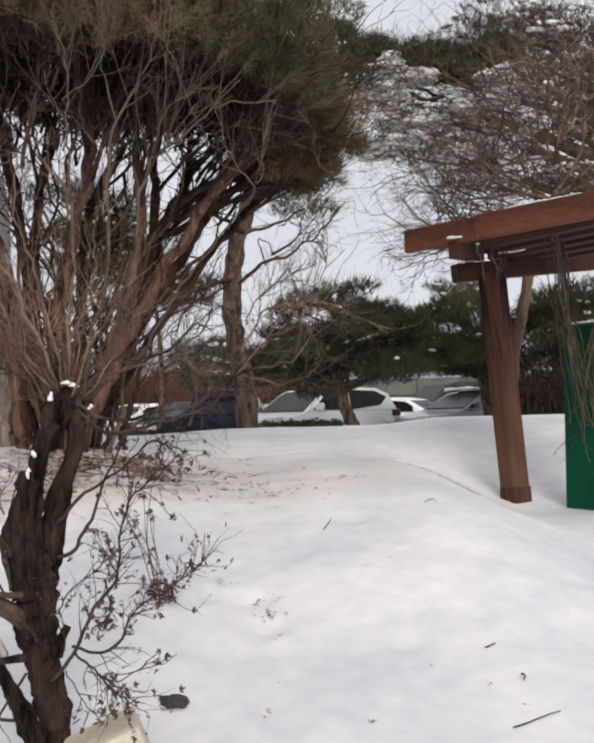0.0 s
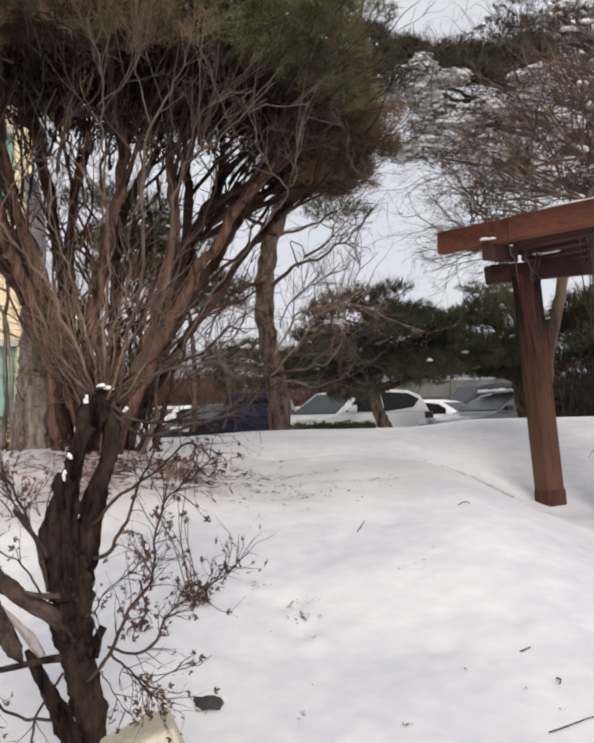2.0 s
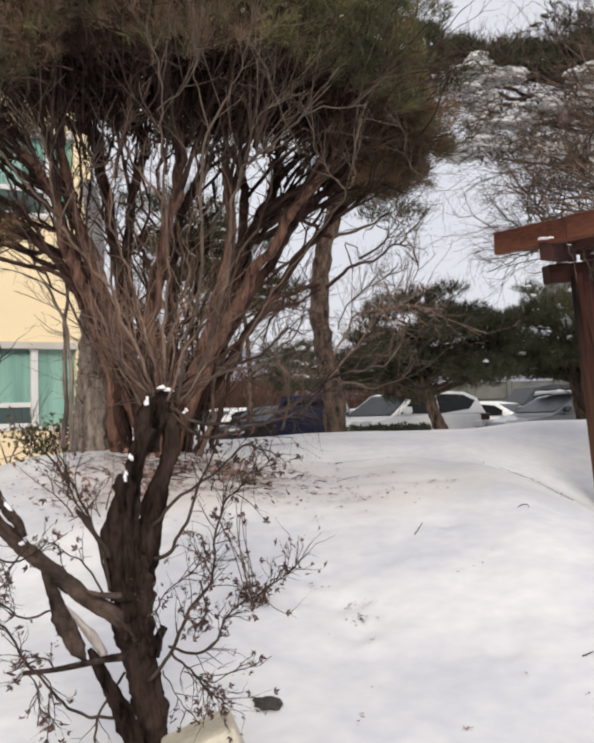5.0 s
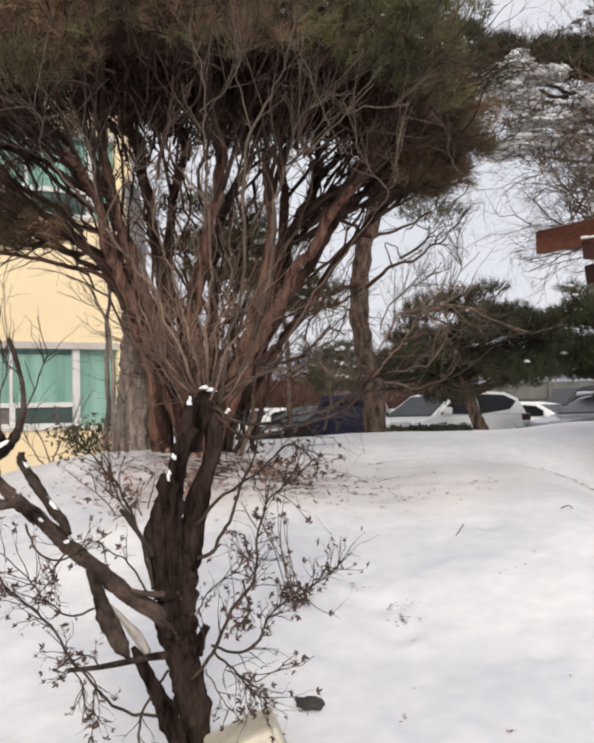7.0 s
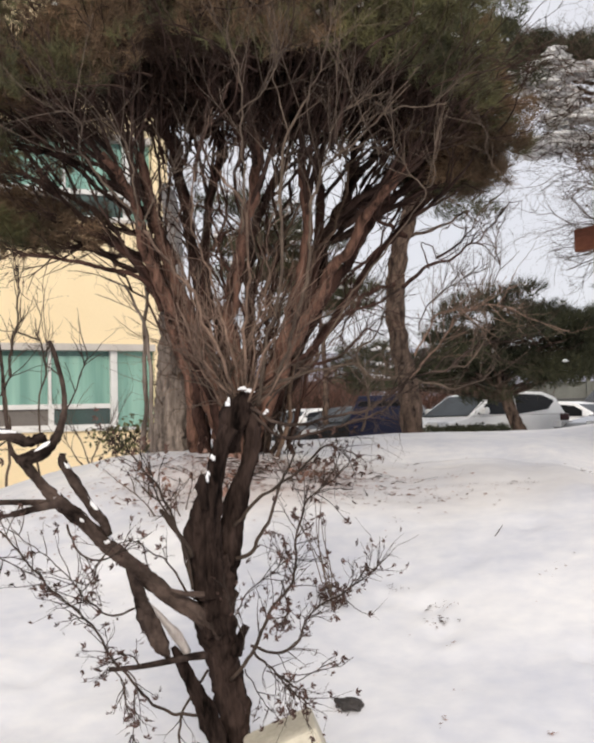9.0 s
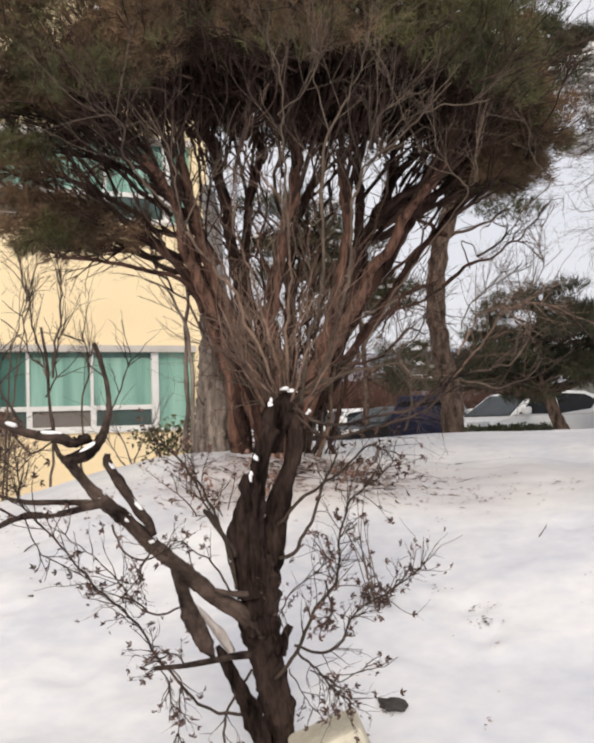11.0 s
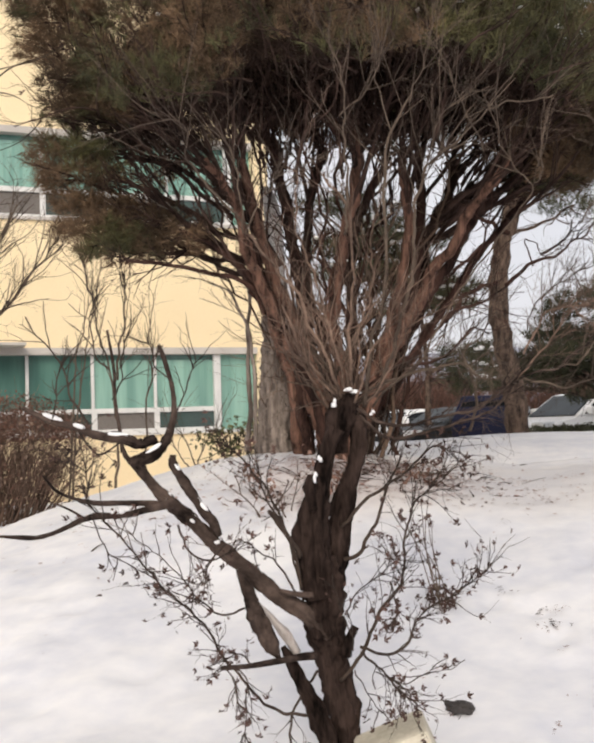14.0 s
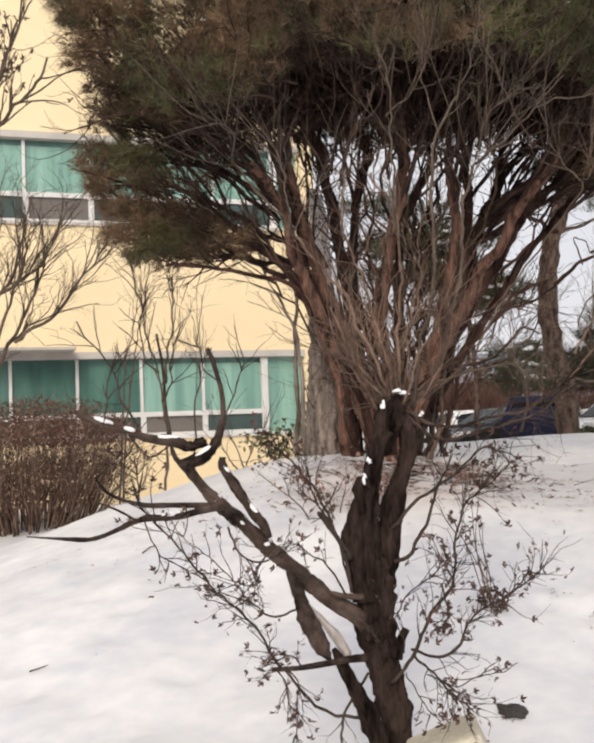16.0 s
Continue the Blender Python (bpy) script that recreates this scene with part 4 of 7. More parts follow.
bare_shoot([(-0.73, 3.46, 1.67), (-0.64, 3.46, 1.88), (-0.58, 3.46, 2.08), (-0.55, 3.44, 2.27), (-0.52, 3.43, 2.41), (-0.49, 3.42, 2.49), (-0.42, 3.41, 2.53), (-0.26, 3.41, 2.64), (-0.16, 3.40, 2.68), (-0.07, 3.38, 2.69)], 0.0078, 0.0020, 12, 0.26, 0.25, 0.04, bark=TWIG_BROWN)
bare_shoot([(-0.47, 3.40, 2.50), (-0.45, 3.38, 2.58), (-0.41, 3.36, 2.65), (-0.34, 3.34, 2.69), (-0.25, 3.32, 2.72)], 0.0030, 0.0013, 6, 0.25, 0.25, 0.04, bark=TWIG_BROWN)
bare_shoot([(-0.29, 3.42, 2.53), (-0.33, 3.41, 2.63), (-0.38, 3.39, 2.72), (-0.41, 3.38, 2.81), (-0.44, 3.37, 2.90), (-0.44, 3.36, 3.01)], 0.0023, 0.0012, 3, 0.2, 0.25, 0.04, bark=TWIG_BROWN)
bare_shoot([(-0.73, 3.46, 1.65), (-0.54, 3.45, 1.84), (-0.36, 3.42, 2.06), (-0.18, 3.38, 2.28), (-0.13, 3.33, 2.37), (-0.18, 3.28, 2.45), (-0.23, 3.22, 2.52), (-0.25, 3.17, 2.60)], 0.0039, 0.0014, 6, 0.2, 0.5, 0.04, bark=TWIG_BROWN)
bare_shoot([(-0.13, 3.23, 2.35), (-0.11, 3.21, 2.37), (-0.09, 3.20, 2.45), (-0.08, 3.18, 2.54)], 0.0020, 0.0010, 1, 0.15, 0.25, 0.04, bark=TWIG_BROWN)
bare_shoot([(0.01, 3.23, 2.20), (0.12, 3.21, 2.35), (0.09, 3.20, 2.42), (0.08, 3.19, 2.51), (0.06, 3.18, 2.54)], 0.0019, 0.0012, 3, 0.12, 0.25, 0.04, bark=TWIG_BROWN)
bare_shoot([(-0.84, 3.39, 1.69), (-0.89, 3.31, 1.75), (-0.92, 3.23, 1.81), (-0.93, 3.16, 1.87)], 0.0039, 0.0017, 6, 0.18, 0.25, 0.04)
bare_shoot([(-0.77, 3.40, 1.68), (-0.71, 3.37, 1.81), (-0.65, 3.33, 1.92), (-0.60, 3.28, 2.00), (-0.55, 3.24, 2.07)], 0.0046, 0.0017, 9, 0.2, 0.25, 0.04)
bare_shoot([(-0.74, 3.41, 1.67), (-0.64, 3.35, 1.79), (-0.56, 3.27, 1.90), (-0.50, 3.20, 1.97)], 0.0046, 0.0016, 9, 0.2, 0.25, 0.04)
bare_shoot([(-0.78, 3.42, 1.68), (-0.82, 3.48, 1.82), (-0.90, 3.52, 1.93), (-0.95, 3.57, 2.05)], 0.0039, 0.0019, 8, 0.2, 0.25, 0.04)
bare_shoot([(-0.80, 3.50, 1.69), (-0.78, 3.56, 1.93), (-0.75, 3.61, 2.11), (-0.74, 3.67, 2.26), (-0.71, 3.72, 2.42)], 0.0048, 0.0019, 9, 0.22, 0.25, 0.04)
for _ in range(34):
    a = rng.uniform(-1.0, 1.0)
    start = V((-0.86, 3.55, 1.66)) + V((rng.uniform(-0.05, 0.06), rng.uniform(-0.03, 0.04), rng.uniform(-0.06, 0.05)))
    w = Wood()
    twig_tree(w, rng, start, V((a * 0.75, rng.uniform(-0.5, 0.4), rng.uniform(0.6, 1.0))), rng.uniform(0.22, 0.5), rng.uniform(0.003, 0.006), 2, 0.34, 0.03, (2, 3), 0.9, 0.62, 5, None, 8)
    own(w.make("bare_shoot", rng.choice((TWIG_TAN, TWIG_BROWN))), near_tree)
# long arms reaching sideways over the mound
bare_shoot([(-0.82, 3.46, 1.67), (-0.68, 3.44, 1.60), (-0.52, 3.41, 1.60), (-0.36, 3.38, 1.63), (-0.22, 3.34, 1.72), (-0.08, 3.30, 1.76), (-0.01, 3.25, 1.80), (0.06, 3.20, 1.83)], 0.0066, 0.0025, 19, 0.17600000000000002, 0.25, 0.03, bark=BARK_LIMB)
bare_shoot([(-0.82, 3.46, 1.66), (-0.67, 3.45, 1.56), (-0.50, 3.44, 1.56), (-0.39, 3.41, 1.59), (-0.29, 3.38, 1.64), (-0.22, 3.34, 1.72)], 0.0066, 0.0028, 15, 0.17600000000000002, 0.25, 0.03, bark=BARK_LIMB)
bare_shoot([(-0.82, 3.46, 1.69), (-0.64, 3.44, 1.74), (-0.42, 3.43, 1.80), (-0.32, 3.39, 1.74), (-0.19, 3.35, 1.74), (-0.06, 3.30, 1.68), (0.03, 3.25, 1.71), (0.08, 3.20, 1.75)], 0.0055, 0.0021, 17, 0.17600000000000002, 0.25, 0.03, bark=TWIG_BROWN)
bare_shoot([(-0.22, 3.34, 1.72), (-0.15, 3.32, 1.78), (-0.12, 3.29, 1.81), (-0.07, 3.26, 1.87), (-0.02, 3.23, 1.93), (0.04, 3.20, 1.95)], 0.0041, 0.0021, 16, 0.17600000000000002, 0.25, 0.03, bark=TWIG_TAN)
bare_shoot([(-0.17, 3.30, 1.81), (-0.12, 3.27, 1.89), (-0.09, 3.24, 1.94), (-0.01, 3.21, 1.94), (0.08, 3.18, 1.95), (0.15, 3.15, 1.92)], 0.0036, 0.0018, 16, 0.17600000000000002, 0.25, 0.03, bark=TWIG_TAN)
bare_shoot([(-0.07, 3.25, 1.76), (-0.00, 3.22, 1.76), (0.05, 3.20, 1.83), (0.05, 3.17, 1.91), (0.02, 3.15, 1.95)], 0.0032, 0.0018, 14, 0.17600000000000002, 0.25, 0.03, bark=TWIG_BROWN)
bare_shoot([(-0.40, 3.48, 1.56), (-0.36, 3.46, 1.68), (-0.36, 3.44, 1.76), (-0.38, 3.42, 1.83), (-0.32, 3.41, 1.89), (-0.28, 3.39, 1.99)], 0.0049, 0.0022, 14, 0.17600000000000002, 0.25, 0.03, bark=TWIG_BROWN)
bare_shoot([(-0.37, 3.43, 1.79), (-0.31, 3.40, 1.82), (-0.29, 3.37, 1.77), (-0.31, 3.34, 1.72)], 0.0032, 0.0022, 11, 0.17600000000000002, 0.25, 0.03, bark=TWIG_BROWN)
bare_shoot([(-0.83, 3.51, 1.67), (-0.71, 3.59, 1.76), (-0.59, 3.67, 1.87), (-0.46, 3.75, 2.00), (-0.36, 3.82, 2.04), (-0.27, 3.89, 2.11)], 0.0089, 0.0044, 13, 0.198, 0.3, 0.03, bark=BARK_DARK)
bare_shoot([(-0.59, 3.65, 1.81), (-0.49, 3.72, 1.84), (-0.45, 3.78, 1.91), (-0.40, 3.83, 1.96), (-0.33, 3.89, 1.95)], 0.0068, 0.0031, 12, 0.165, 0.3, 0.03, bark=BARK_DARK)
bare_shoot([(-0.17, 3.40, 1.90), (-0.14, 3.37, 1.98), (-0.07, 3.35, 2.04), (-0.00, 3.32, 2.07), (0.07, 3.30, 2.09)], 0.0025, 0.0015, 11, 0.132, 0.25, 0.03, bark=TWIG_BROWN)
bare_shoot([(0.08, 3.30, 2.03), (0.10, 3.30, 2.09), (0.10, 3.30, 2.17), (0.11, 3.30, 2.22)], 0.0018, 0.0013, 9, 0.11000000000000001, 0.25, 0.03, bark=TWIG_BROWN)
cap_v, cap_f = [], []
for p, n, w, tall in (((-0.78, 3.40, 1.71), 3, 0.016, 0.009), ((-0.80, 3.40, 1.72), 2, 0.012, 0.010), ((-0.84, 3.37, 1.67), 3, 0.008, 0.017), ((-0.72, 3.43, 1.63), 2, 0.008, 0.010), ((-0.90, 3.30, 1.41), 3, 0.007, 0.018), ((-0.89, 3.33, 1.48), 2, 0.007, 0.014)):
    for _ in range(n):
        blob(cap_v, cap_f, rng, V(p) + V((rng.uniform(-w, w), 0.01, rng.uniform(-tall, tall) * 0.7)), rng.uniform(0.6, 1.2) * w, 0.9 * w, rng.uniform(0.5, 1.1) * tall)
strip = Wood()
for k, lo, hi, r, need in ((0, 0.22, 0.75, 0.024, 0.25), (1, 0.15, 0.85, 0.015, 0.0), (2, 0.1, 0.35, 0.016, 0.15), (3, 0.05, 0.97, 0.014, -0.18), (5, 0.1, 0.4, 0.012, 0.2)):
    run = []
    for p in limb_lines[k][int(len(limb_lines[k]) * lo):int(len(limb_lines[k]) * hi)] + [None]:
        if p is not None and noise.noise(p * 15 + V((k * 3.1, 0, 0))) > need:
            run.append(p + V((0.3 * r * noise.noise(p * 30), -0.25 * r, r * (0.72 + 0.3 * noise.noise(p * 25 + V((0, 9, 0)))))))
            continue
        if len(run) > 4:
            m = len(run) - 1
            strip.tube(run, 0.01, 0.01, 9, 0.5, k * 5.0, girth=[0.62 * r * (0.25 + max(0.0, math.sin(math.pi * i / m)) ** 0.5) for i in range(m + 1)])
        run = []
first = len(cap_v)
cap_v += strip.v
cap_f += [tuple(first + i for i in f) for f in strip.f]
cap = piece("snow_on_tree", cap_v, cap_f, SNOW_CLUMP, None, "small caps of white snow on the pruned tree", True)
tagged(cap, category="snow", kind="stuff")

# ------------------------------------------------------------------ umbrella pine on the mound
PINE_AT = V((-1.88, 8.1, 1.2))
umbrella = empty("umbrella_pine", tuple(PINE_AT), "many-stemmed umbrella pine with reddish bark and a dense dark crown", "tree")
rng = random.Random(5)
tips = []


def crown_floor(x, y):
    """Height of the crown's underside over a place in plan, from the middle of the tree."""
    r = math.hypot(x, y) / 2.45
    z = 4.22 - 0.5 * ease(0.45, 1.0, r) * (1 - 0.75 * ease(0.3, 0.9, y / 2.45)) + 0.10 * ease(0.2, 1.2, -y)
    z += 0.36 * ease(-0.5, 0.3, y) * math.exp(-((x + 1.35) / 0.4) ** 2) + 0.48 * ease(0.66, 0.25, r) + 0.4 * ease(0.2, 1.5, y) * ease(1.9, 1.2, abs(x + 0.2))
    return z + 0.16 * noise.noise(V((x * 1.3, y * 1.3, 9.0)))


def pine_stem(points, r0, r1, bark, forks=5, spread=0.5, reach=1.0):
    """A stem of the pine that forks under the crown into boughs reaching up and outwards."""
    w, boughs = Wood(), Wood()
    ln = w.limb(points, r0, r1, 12, 12, 0.3, r0 * 400 + points[-1][0], 0.04 if r0 > 0.04 else 0.015)
    for k in range(forks):
        i = int(len(ln) * rng.uniform(0.62, 0.99))
        at, d = ln[i], (ln[i] - ln[i - 4]).normalized()
        out = V((at.x - PINE_AT.x, at.y - PINE_AT.y, 0))
        way = d + out.normalized() * 0.35 + V((rng.uniform(-1, 1), rng.uniform(-1, 1), 0.15)) * spread
        bough = twig_walk(rng, at, way, reach * rng.uniform(0.9, 1.5), 9, 0.16, 0.02)
        while len(bough) > 4 and math.hypot(bough[-1].x - PINE_AT.x, bough[-1].y - PINE_AT.y) > 2.05:
            bough.pop()
        rb = r1 * rng.uniform(0.45, 0.7)
        boughs.tube(bough, rb, rb * 0.45, 7, 0.2, k)
        for _ in range(4):
            j = rng.randint(2, len(bough) - 1)
            twig_tree(boughs, rng, bough[j], (bough[j] - bough[j - 1]).normalized() + rand_dir(rng) * 0.6, reach * rng.uniform(0.3, 0.6), rb * 0.45, 2, 0.25, 0.03, (2, 3), 0.75, 0.62, 5, tips, 6)
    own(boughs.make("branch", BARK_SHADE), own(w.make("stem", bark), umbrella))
    return ln



# front stems are red; those behind get darker bark, crown shade in the colour
pine_stem([(-1.94, 7.75, 1.28), (-1.93, 7.59, 1.61), (-2.06, 7.40, 2.05), (-2.19, 7.20, 2.46), (-2.26, 7.01, 2.79), (-2.28, 6.84, 3.04), (-2.33, 6.66, 3.30), (-2.43, 6.46, 3.50)], 0.063, 0.026, BARK_RED, 5, 0.5, 1.0)
pine_stem([(-1.86, 7.67, 1.28), (-1.89, 7.58, 1.64), (-1.99, 7.46, 2.07), (-2.11, 7.34, 2.49), (-2.21, 7.22, 2.89), (-2.28, 7.11, 3.20), (-2.30, 7.02, 3.44), (-2.32, 6.92, 3.59)], 0.068, 0.031, BARK_RED, 5, 0.5, 1.0)
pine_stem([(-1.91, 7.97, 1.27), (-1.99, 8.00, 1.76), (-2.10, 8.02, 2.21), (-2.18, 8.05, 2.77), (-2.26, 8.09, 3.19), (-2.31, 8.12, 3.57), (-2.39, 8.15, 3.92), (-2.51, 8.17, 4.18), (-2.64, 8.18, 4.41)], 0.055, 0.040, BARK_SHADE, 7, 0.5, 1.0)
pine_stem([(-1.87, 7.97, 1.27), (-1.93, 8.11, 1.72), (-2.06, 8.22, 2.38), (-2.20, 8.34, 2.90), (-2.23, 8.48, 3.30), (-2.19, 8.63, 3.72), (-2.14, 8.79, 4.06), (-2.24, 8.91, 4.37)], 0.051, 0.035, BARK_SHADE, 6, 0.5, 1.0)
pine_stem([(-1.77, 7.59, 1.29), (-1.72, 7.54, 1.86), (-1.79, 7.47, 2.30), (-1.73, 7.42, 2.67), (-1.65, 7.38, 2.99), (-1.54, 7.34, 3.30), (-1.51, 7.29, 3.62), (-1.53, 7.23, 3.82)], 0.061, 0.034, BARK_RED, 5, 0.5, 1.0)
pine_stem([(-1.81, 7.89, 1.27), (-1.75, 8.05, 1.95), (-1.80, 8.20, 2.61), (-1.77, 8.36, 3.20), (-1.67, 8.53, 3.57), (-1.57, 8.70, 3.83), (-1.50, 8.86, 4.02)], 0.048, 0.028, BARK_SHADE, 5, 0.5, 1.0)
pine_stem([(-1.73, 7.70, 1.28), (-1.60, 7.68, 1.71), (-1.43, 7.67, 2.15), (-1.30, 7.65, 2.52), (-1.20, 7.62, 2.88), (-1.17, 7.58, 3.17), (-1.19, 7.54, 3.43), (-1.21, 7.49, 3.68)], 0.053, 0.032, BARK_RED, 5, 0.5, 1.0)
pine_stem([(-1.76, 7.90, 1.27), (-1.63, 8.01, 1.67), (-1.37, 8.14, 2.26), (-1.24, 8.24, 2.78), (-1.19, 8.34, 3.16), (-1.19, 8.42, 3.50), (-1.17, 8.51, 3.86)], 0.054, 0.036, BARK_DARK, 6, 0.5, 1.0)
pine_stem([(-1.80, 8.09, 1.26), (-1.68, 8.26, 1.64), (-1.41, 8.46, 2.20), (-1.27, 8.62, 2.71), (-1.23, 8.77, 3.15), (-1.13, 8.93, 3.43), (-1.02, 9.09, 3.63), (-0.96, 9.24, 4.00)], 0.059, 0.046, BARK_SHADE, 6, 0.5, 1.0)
pine_stem([(-1.70, 7.71, 1.28), (-1.52, 7.65, 1.74), (-1.27, 7.61, 2.25), (-1.05, 7.56, 2.61), (-0.89, 7.49, 2.84), (-0.69, 7.42, 3.14), (-0.53, 7.35, 3.30), (-0.36, 7.27, 3.47)], 0.056, 0.028, BARK_RED, 7, 0.5, 1.0)
pine_stem([(-1.76, 8.00, 1.27), (-1.60, 8.03, 1.63), (-1.30, 8.08, 2.25), (-1.06, 8.12, 2.68), (-0.85, 8.14, 3.02), (-0.65, 8.16, 3.33), (-0.37, 8.17, 3.54), (-0.13, 8.18, 3.68)], 0.045, 0.028, BARK_DARK, 7, 0.4, 0.5)
pine_stem([(-1.78, 8.20, 1.26), (-1.61, 8.32, 1.63), (-1.28, 8.46, 2.20), (-1.04, 8.58, 2.57), (-0.79, 8.69, 2.94), (-0.49, 8.80, 3.32), (-0.24, 8.89, 3.57), (-0.03, 8.98, 3.68)], 0.040, 0.024, BARK_DARK, 6, 0.4, 0.4)
pine_stem([(-1.86, 7.57, 1.29), (-1.93, 7.45, 1.75), (-2.10, 7.30, 2.23), (-2.25, 7.15, 2.59), (-2.37, 7.01, 2.79), (-2.50, 6.86, 2.92), (-2.66, 6.69, 3.01), (-2.87, 6.50, 3.06)], 0.037, 0.016, BARK_DARK, 6, 0.35, 0.4)
pine_stem([(-2.31, 7.34, 2.54), (-2.38, 7.22, 2.71), (-2.48, 7.07, 2.88), (-2.66, 6.90, 3.05), (-2.84, 6.72, 3.24), (-2.95, 6.57, 3.37)], 0.024, 0.014, BARK_SHADE, 6, 0.4, 0.4)
pine_stem([(-2.27, 7.25, 2.46), (-2.32, 7.07, 2.66), (-2.51, 6.85, 2.73), (-2.68, 6.63, 2.76), (-2.98, 6.34, 2.78)], 0.021, 0.011, BARK_DARK, 5, 0.3, 0.35)
pine_stem([(-2.17, 7.38, 2.84), (-2.30, 7.39, 3.07), (-2.48, 7.37, 3.31), (-2.67, 7.35, 3.47), (-2.95, 7.28, 3.67), (-3.19, 7.23, 3.75)], 0.027, 0.018, BARK_SHADE, 6, 0.4, 0.45)
# the thick grey bole among the stems, broken off at a pale stub, and a thin dead stem beside it
bole = Wood()
thick(bole, [(-2.39, 7.94, 1.24), (-2.40, 7.94, 1.46), (-2.38, 7.95, 1.78), (-2.37, 7.95, 2.13), (-2.37, 7.95, 2.53), (-2.37, 7.95, 2.85)], (0.19, 0.175, 0.165, 0.15, 0.115, 0.075), 24, 14, 0.18, 5.0, 0.35)
own(bole.make("bole", BARK_GREY), umbrella)
stub = Wood()
thick(stub, [(-2.36, 7.90, 2.77), (-2.34, 7.89, 3.08), (-2.36, 7.88, 3.36), (-2.39, 7.85, 3.54), (-2.40, 7.83, 3.59)], (0.075, 0.068, 0.07, 0.05, 0.012), 14, 8, 0.12, 3.0, 0.1)
own(stub.make("dead_stub", STUB_PALE, None, "pale dead stub"), umbrella)
pine_stem([(-2.17, 7.80, 1.28), (-2.15, 7.68, 1.65), (-2.17, 7.55, 2.03), (-2.24, 7.41, 2.40), (-2.31, 7.26, 2.75), (-2.36, 7.12, 3.03)], 0.064, 0.032, BARK_RED, 3, 0.5, 1.0)
pine_stem([(-2.05, 7.73, 1.29), (-2.06, 7.64, 1.65), (-2.10, 7.54, 2.02), (-2.17, 7.43, 2.36), (-2.27, 7.32, 2.69), (-2.34, 7.21, 2.97), (-2.41, 7.10, 3.25)], 0.056, 0.026, BARK_DARK, 3, 0.5, 1.0)
pine_stem([(-2.57, 7.68, 1.39), (-2.54, 7.67, 1.74), (-2.53, 7.65, 2.09), (-2.53, 7.63, 2.39), (-2.50, 7.62, 2.58), (-2.50, 7.59, 2.77)], 0.021, 0.012, BARK_GREY, 2, 0.3, 0.3)
pine_stem([(-2.47, 7.60, 1.39), (-2.47, 7.59, 1.74), (-2.47, 7.57, 2.08), (-2.49, 7.55, 2.35), (-2.56, 7.51, 2.53), (-2.62, 7.47, 2.68), (-2.74, 7.41, 2.73)], 0.019, 0.006, BARK_GREY, 3, 0.3, 0.25)
for k in range(22):
    a = rng.uniform(-1, 1)
    foot = PINE_AT + V((a * 0.3 + rng.uniform(-0.08, 0.08), rng.uniform(-0.3, 0.25), 0.0))
    foot.z = ground_z(foot.x, foot.y) - 0.12
    top = V((PINE_AT.x + a * rng.uniform(0.6, 1.5), PINE_AT.y + rng.uniform(-1.2, 0.8), rng.uniform(3.0, 4.2)))
    w = Wood()
    ln = w.limb([foot, foot.lerp(top, 0.45) + V((-a * 0.12, 0, 0.1)), top], rng.uniform(0.012, 0.024), 0.008, 7, 9, 0.3, 60.0 + k, 0.14)
    for _ in range(12):
        i = rng.randint(int(len(ln) * 0.25), len(ln) - 1)
        twig_tree(w, rng, ln[i], (ln[i] - ln[i - 1]).normalized() + rand_dir(rng) * 0.7, rng.uniform(0.3, 0.6), 0.007, 2, 0.2, 0.02, (2, 3), 0.8, 0.62, 4, None, 6)
    own(w.make("stem", BARK_TAN if k % 3 == 0 else BARK_DARK), umbrella)
sucker = Wood()
for _ in range(34):
    a = rng.uniform(-0.7, 0.8)
    foot = PINE_AT + V((a * 0.5, rng.uniform(-0.45, 0.3), 0.02))
    twig_tree(sucker, rng, foot, V((a * 0.35 + rng.uniform(-0.3, 0.3), rng.uniform(-0.3, 0.2), 1.0)), rng.uniform(0.4, 0.9), rng.uniform(0.004, 0.010), 2, 0.25, 0.03, (2, 3), 0.8, 0.6, 4, None, 6)
own(sucker.make("sucker", TWIG_DARK), umbrella)["kind"] = "stuff"
nv, nf, bv, bf, dv, df = [], [], [], [], [], []


def crown_place(rng):
    """A place in plan inside the uneven rim of the crown, from the middle of the tree."""
    while True:
        x, y = rng.uniform(-2.7, 2.7), rng.uniform(-2.6, 2.6)
        a = math.atan2(y, x)
        r = math.hypot(x, y) / ((2.4 if x > 0 else 2.4 - 0.3 * ease(0.0, -2.2, x)) + 0.2 * noise.noise(V((math.cos(a) * 2, math.sin(a) * 2, 1.5))))
        if r < 1:
            return x, y, r


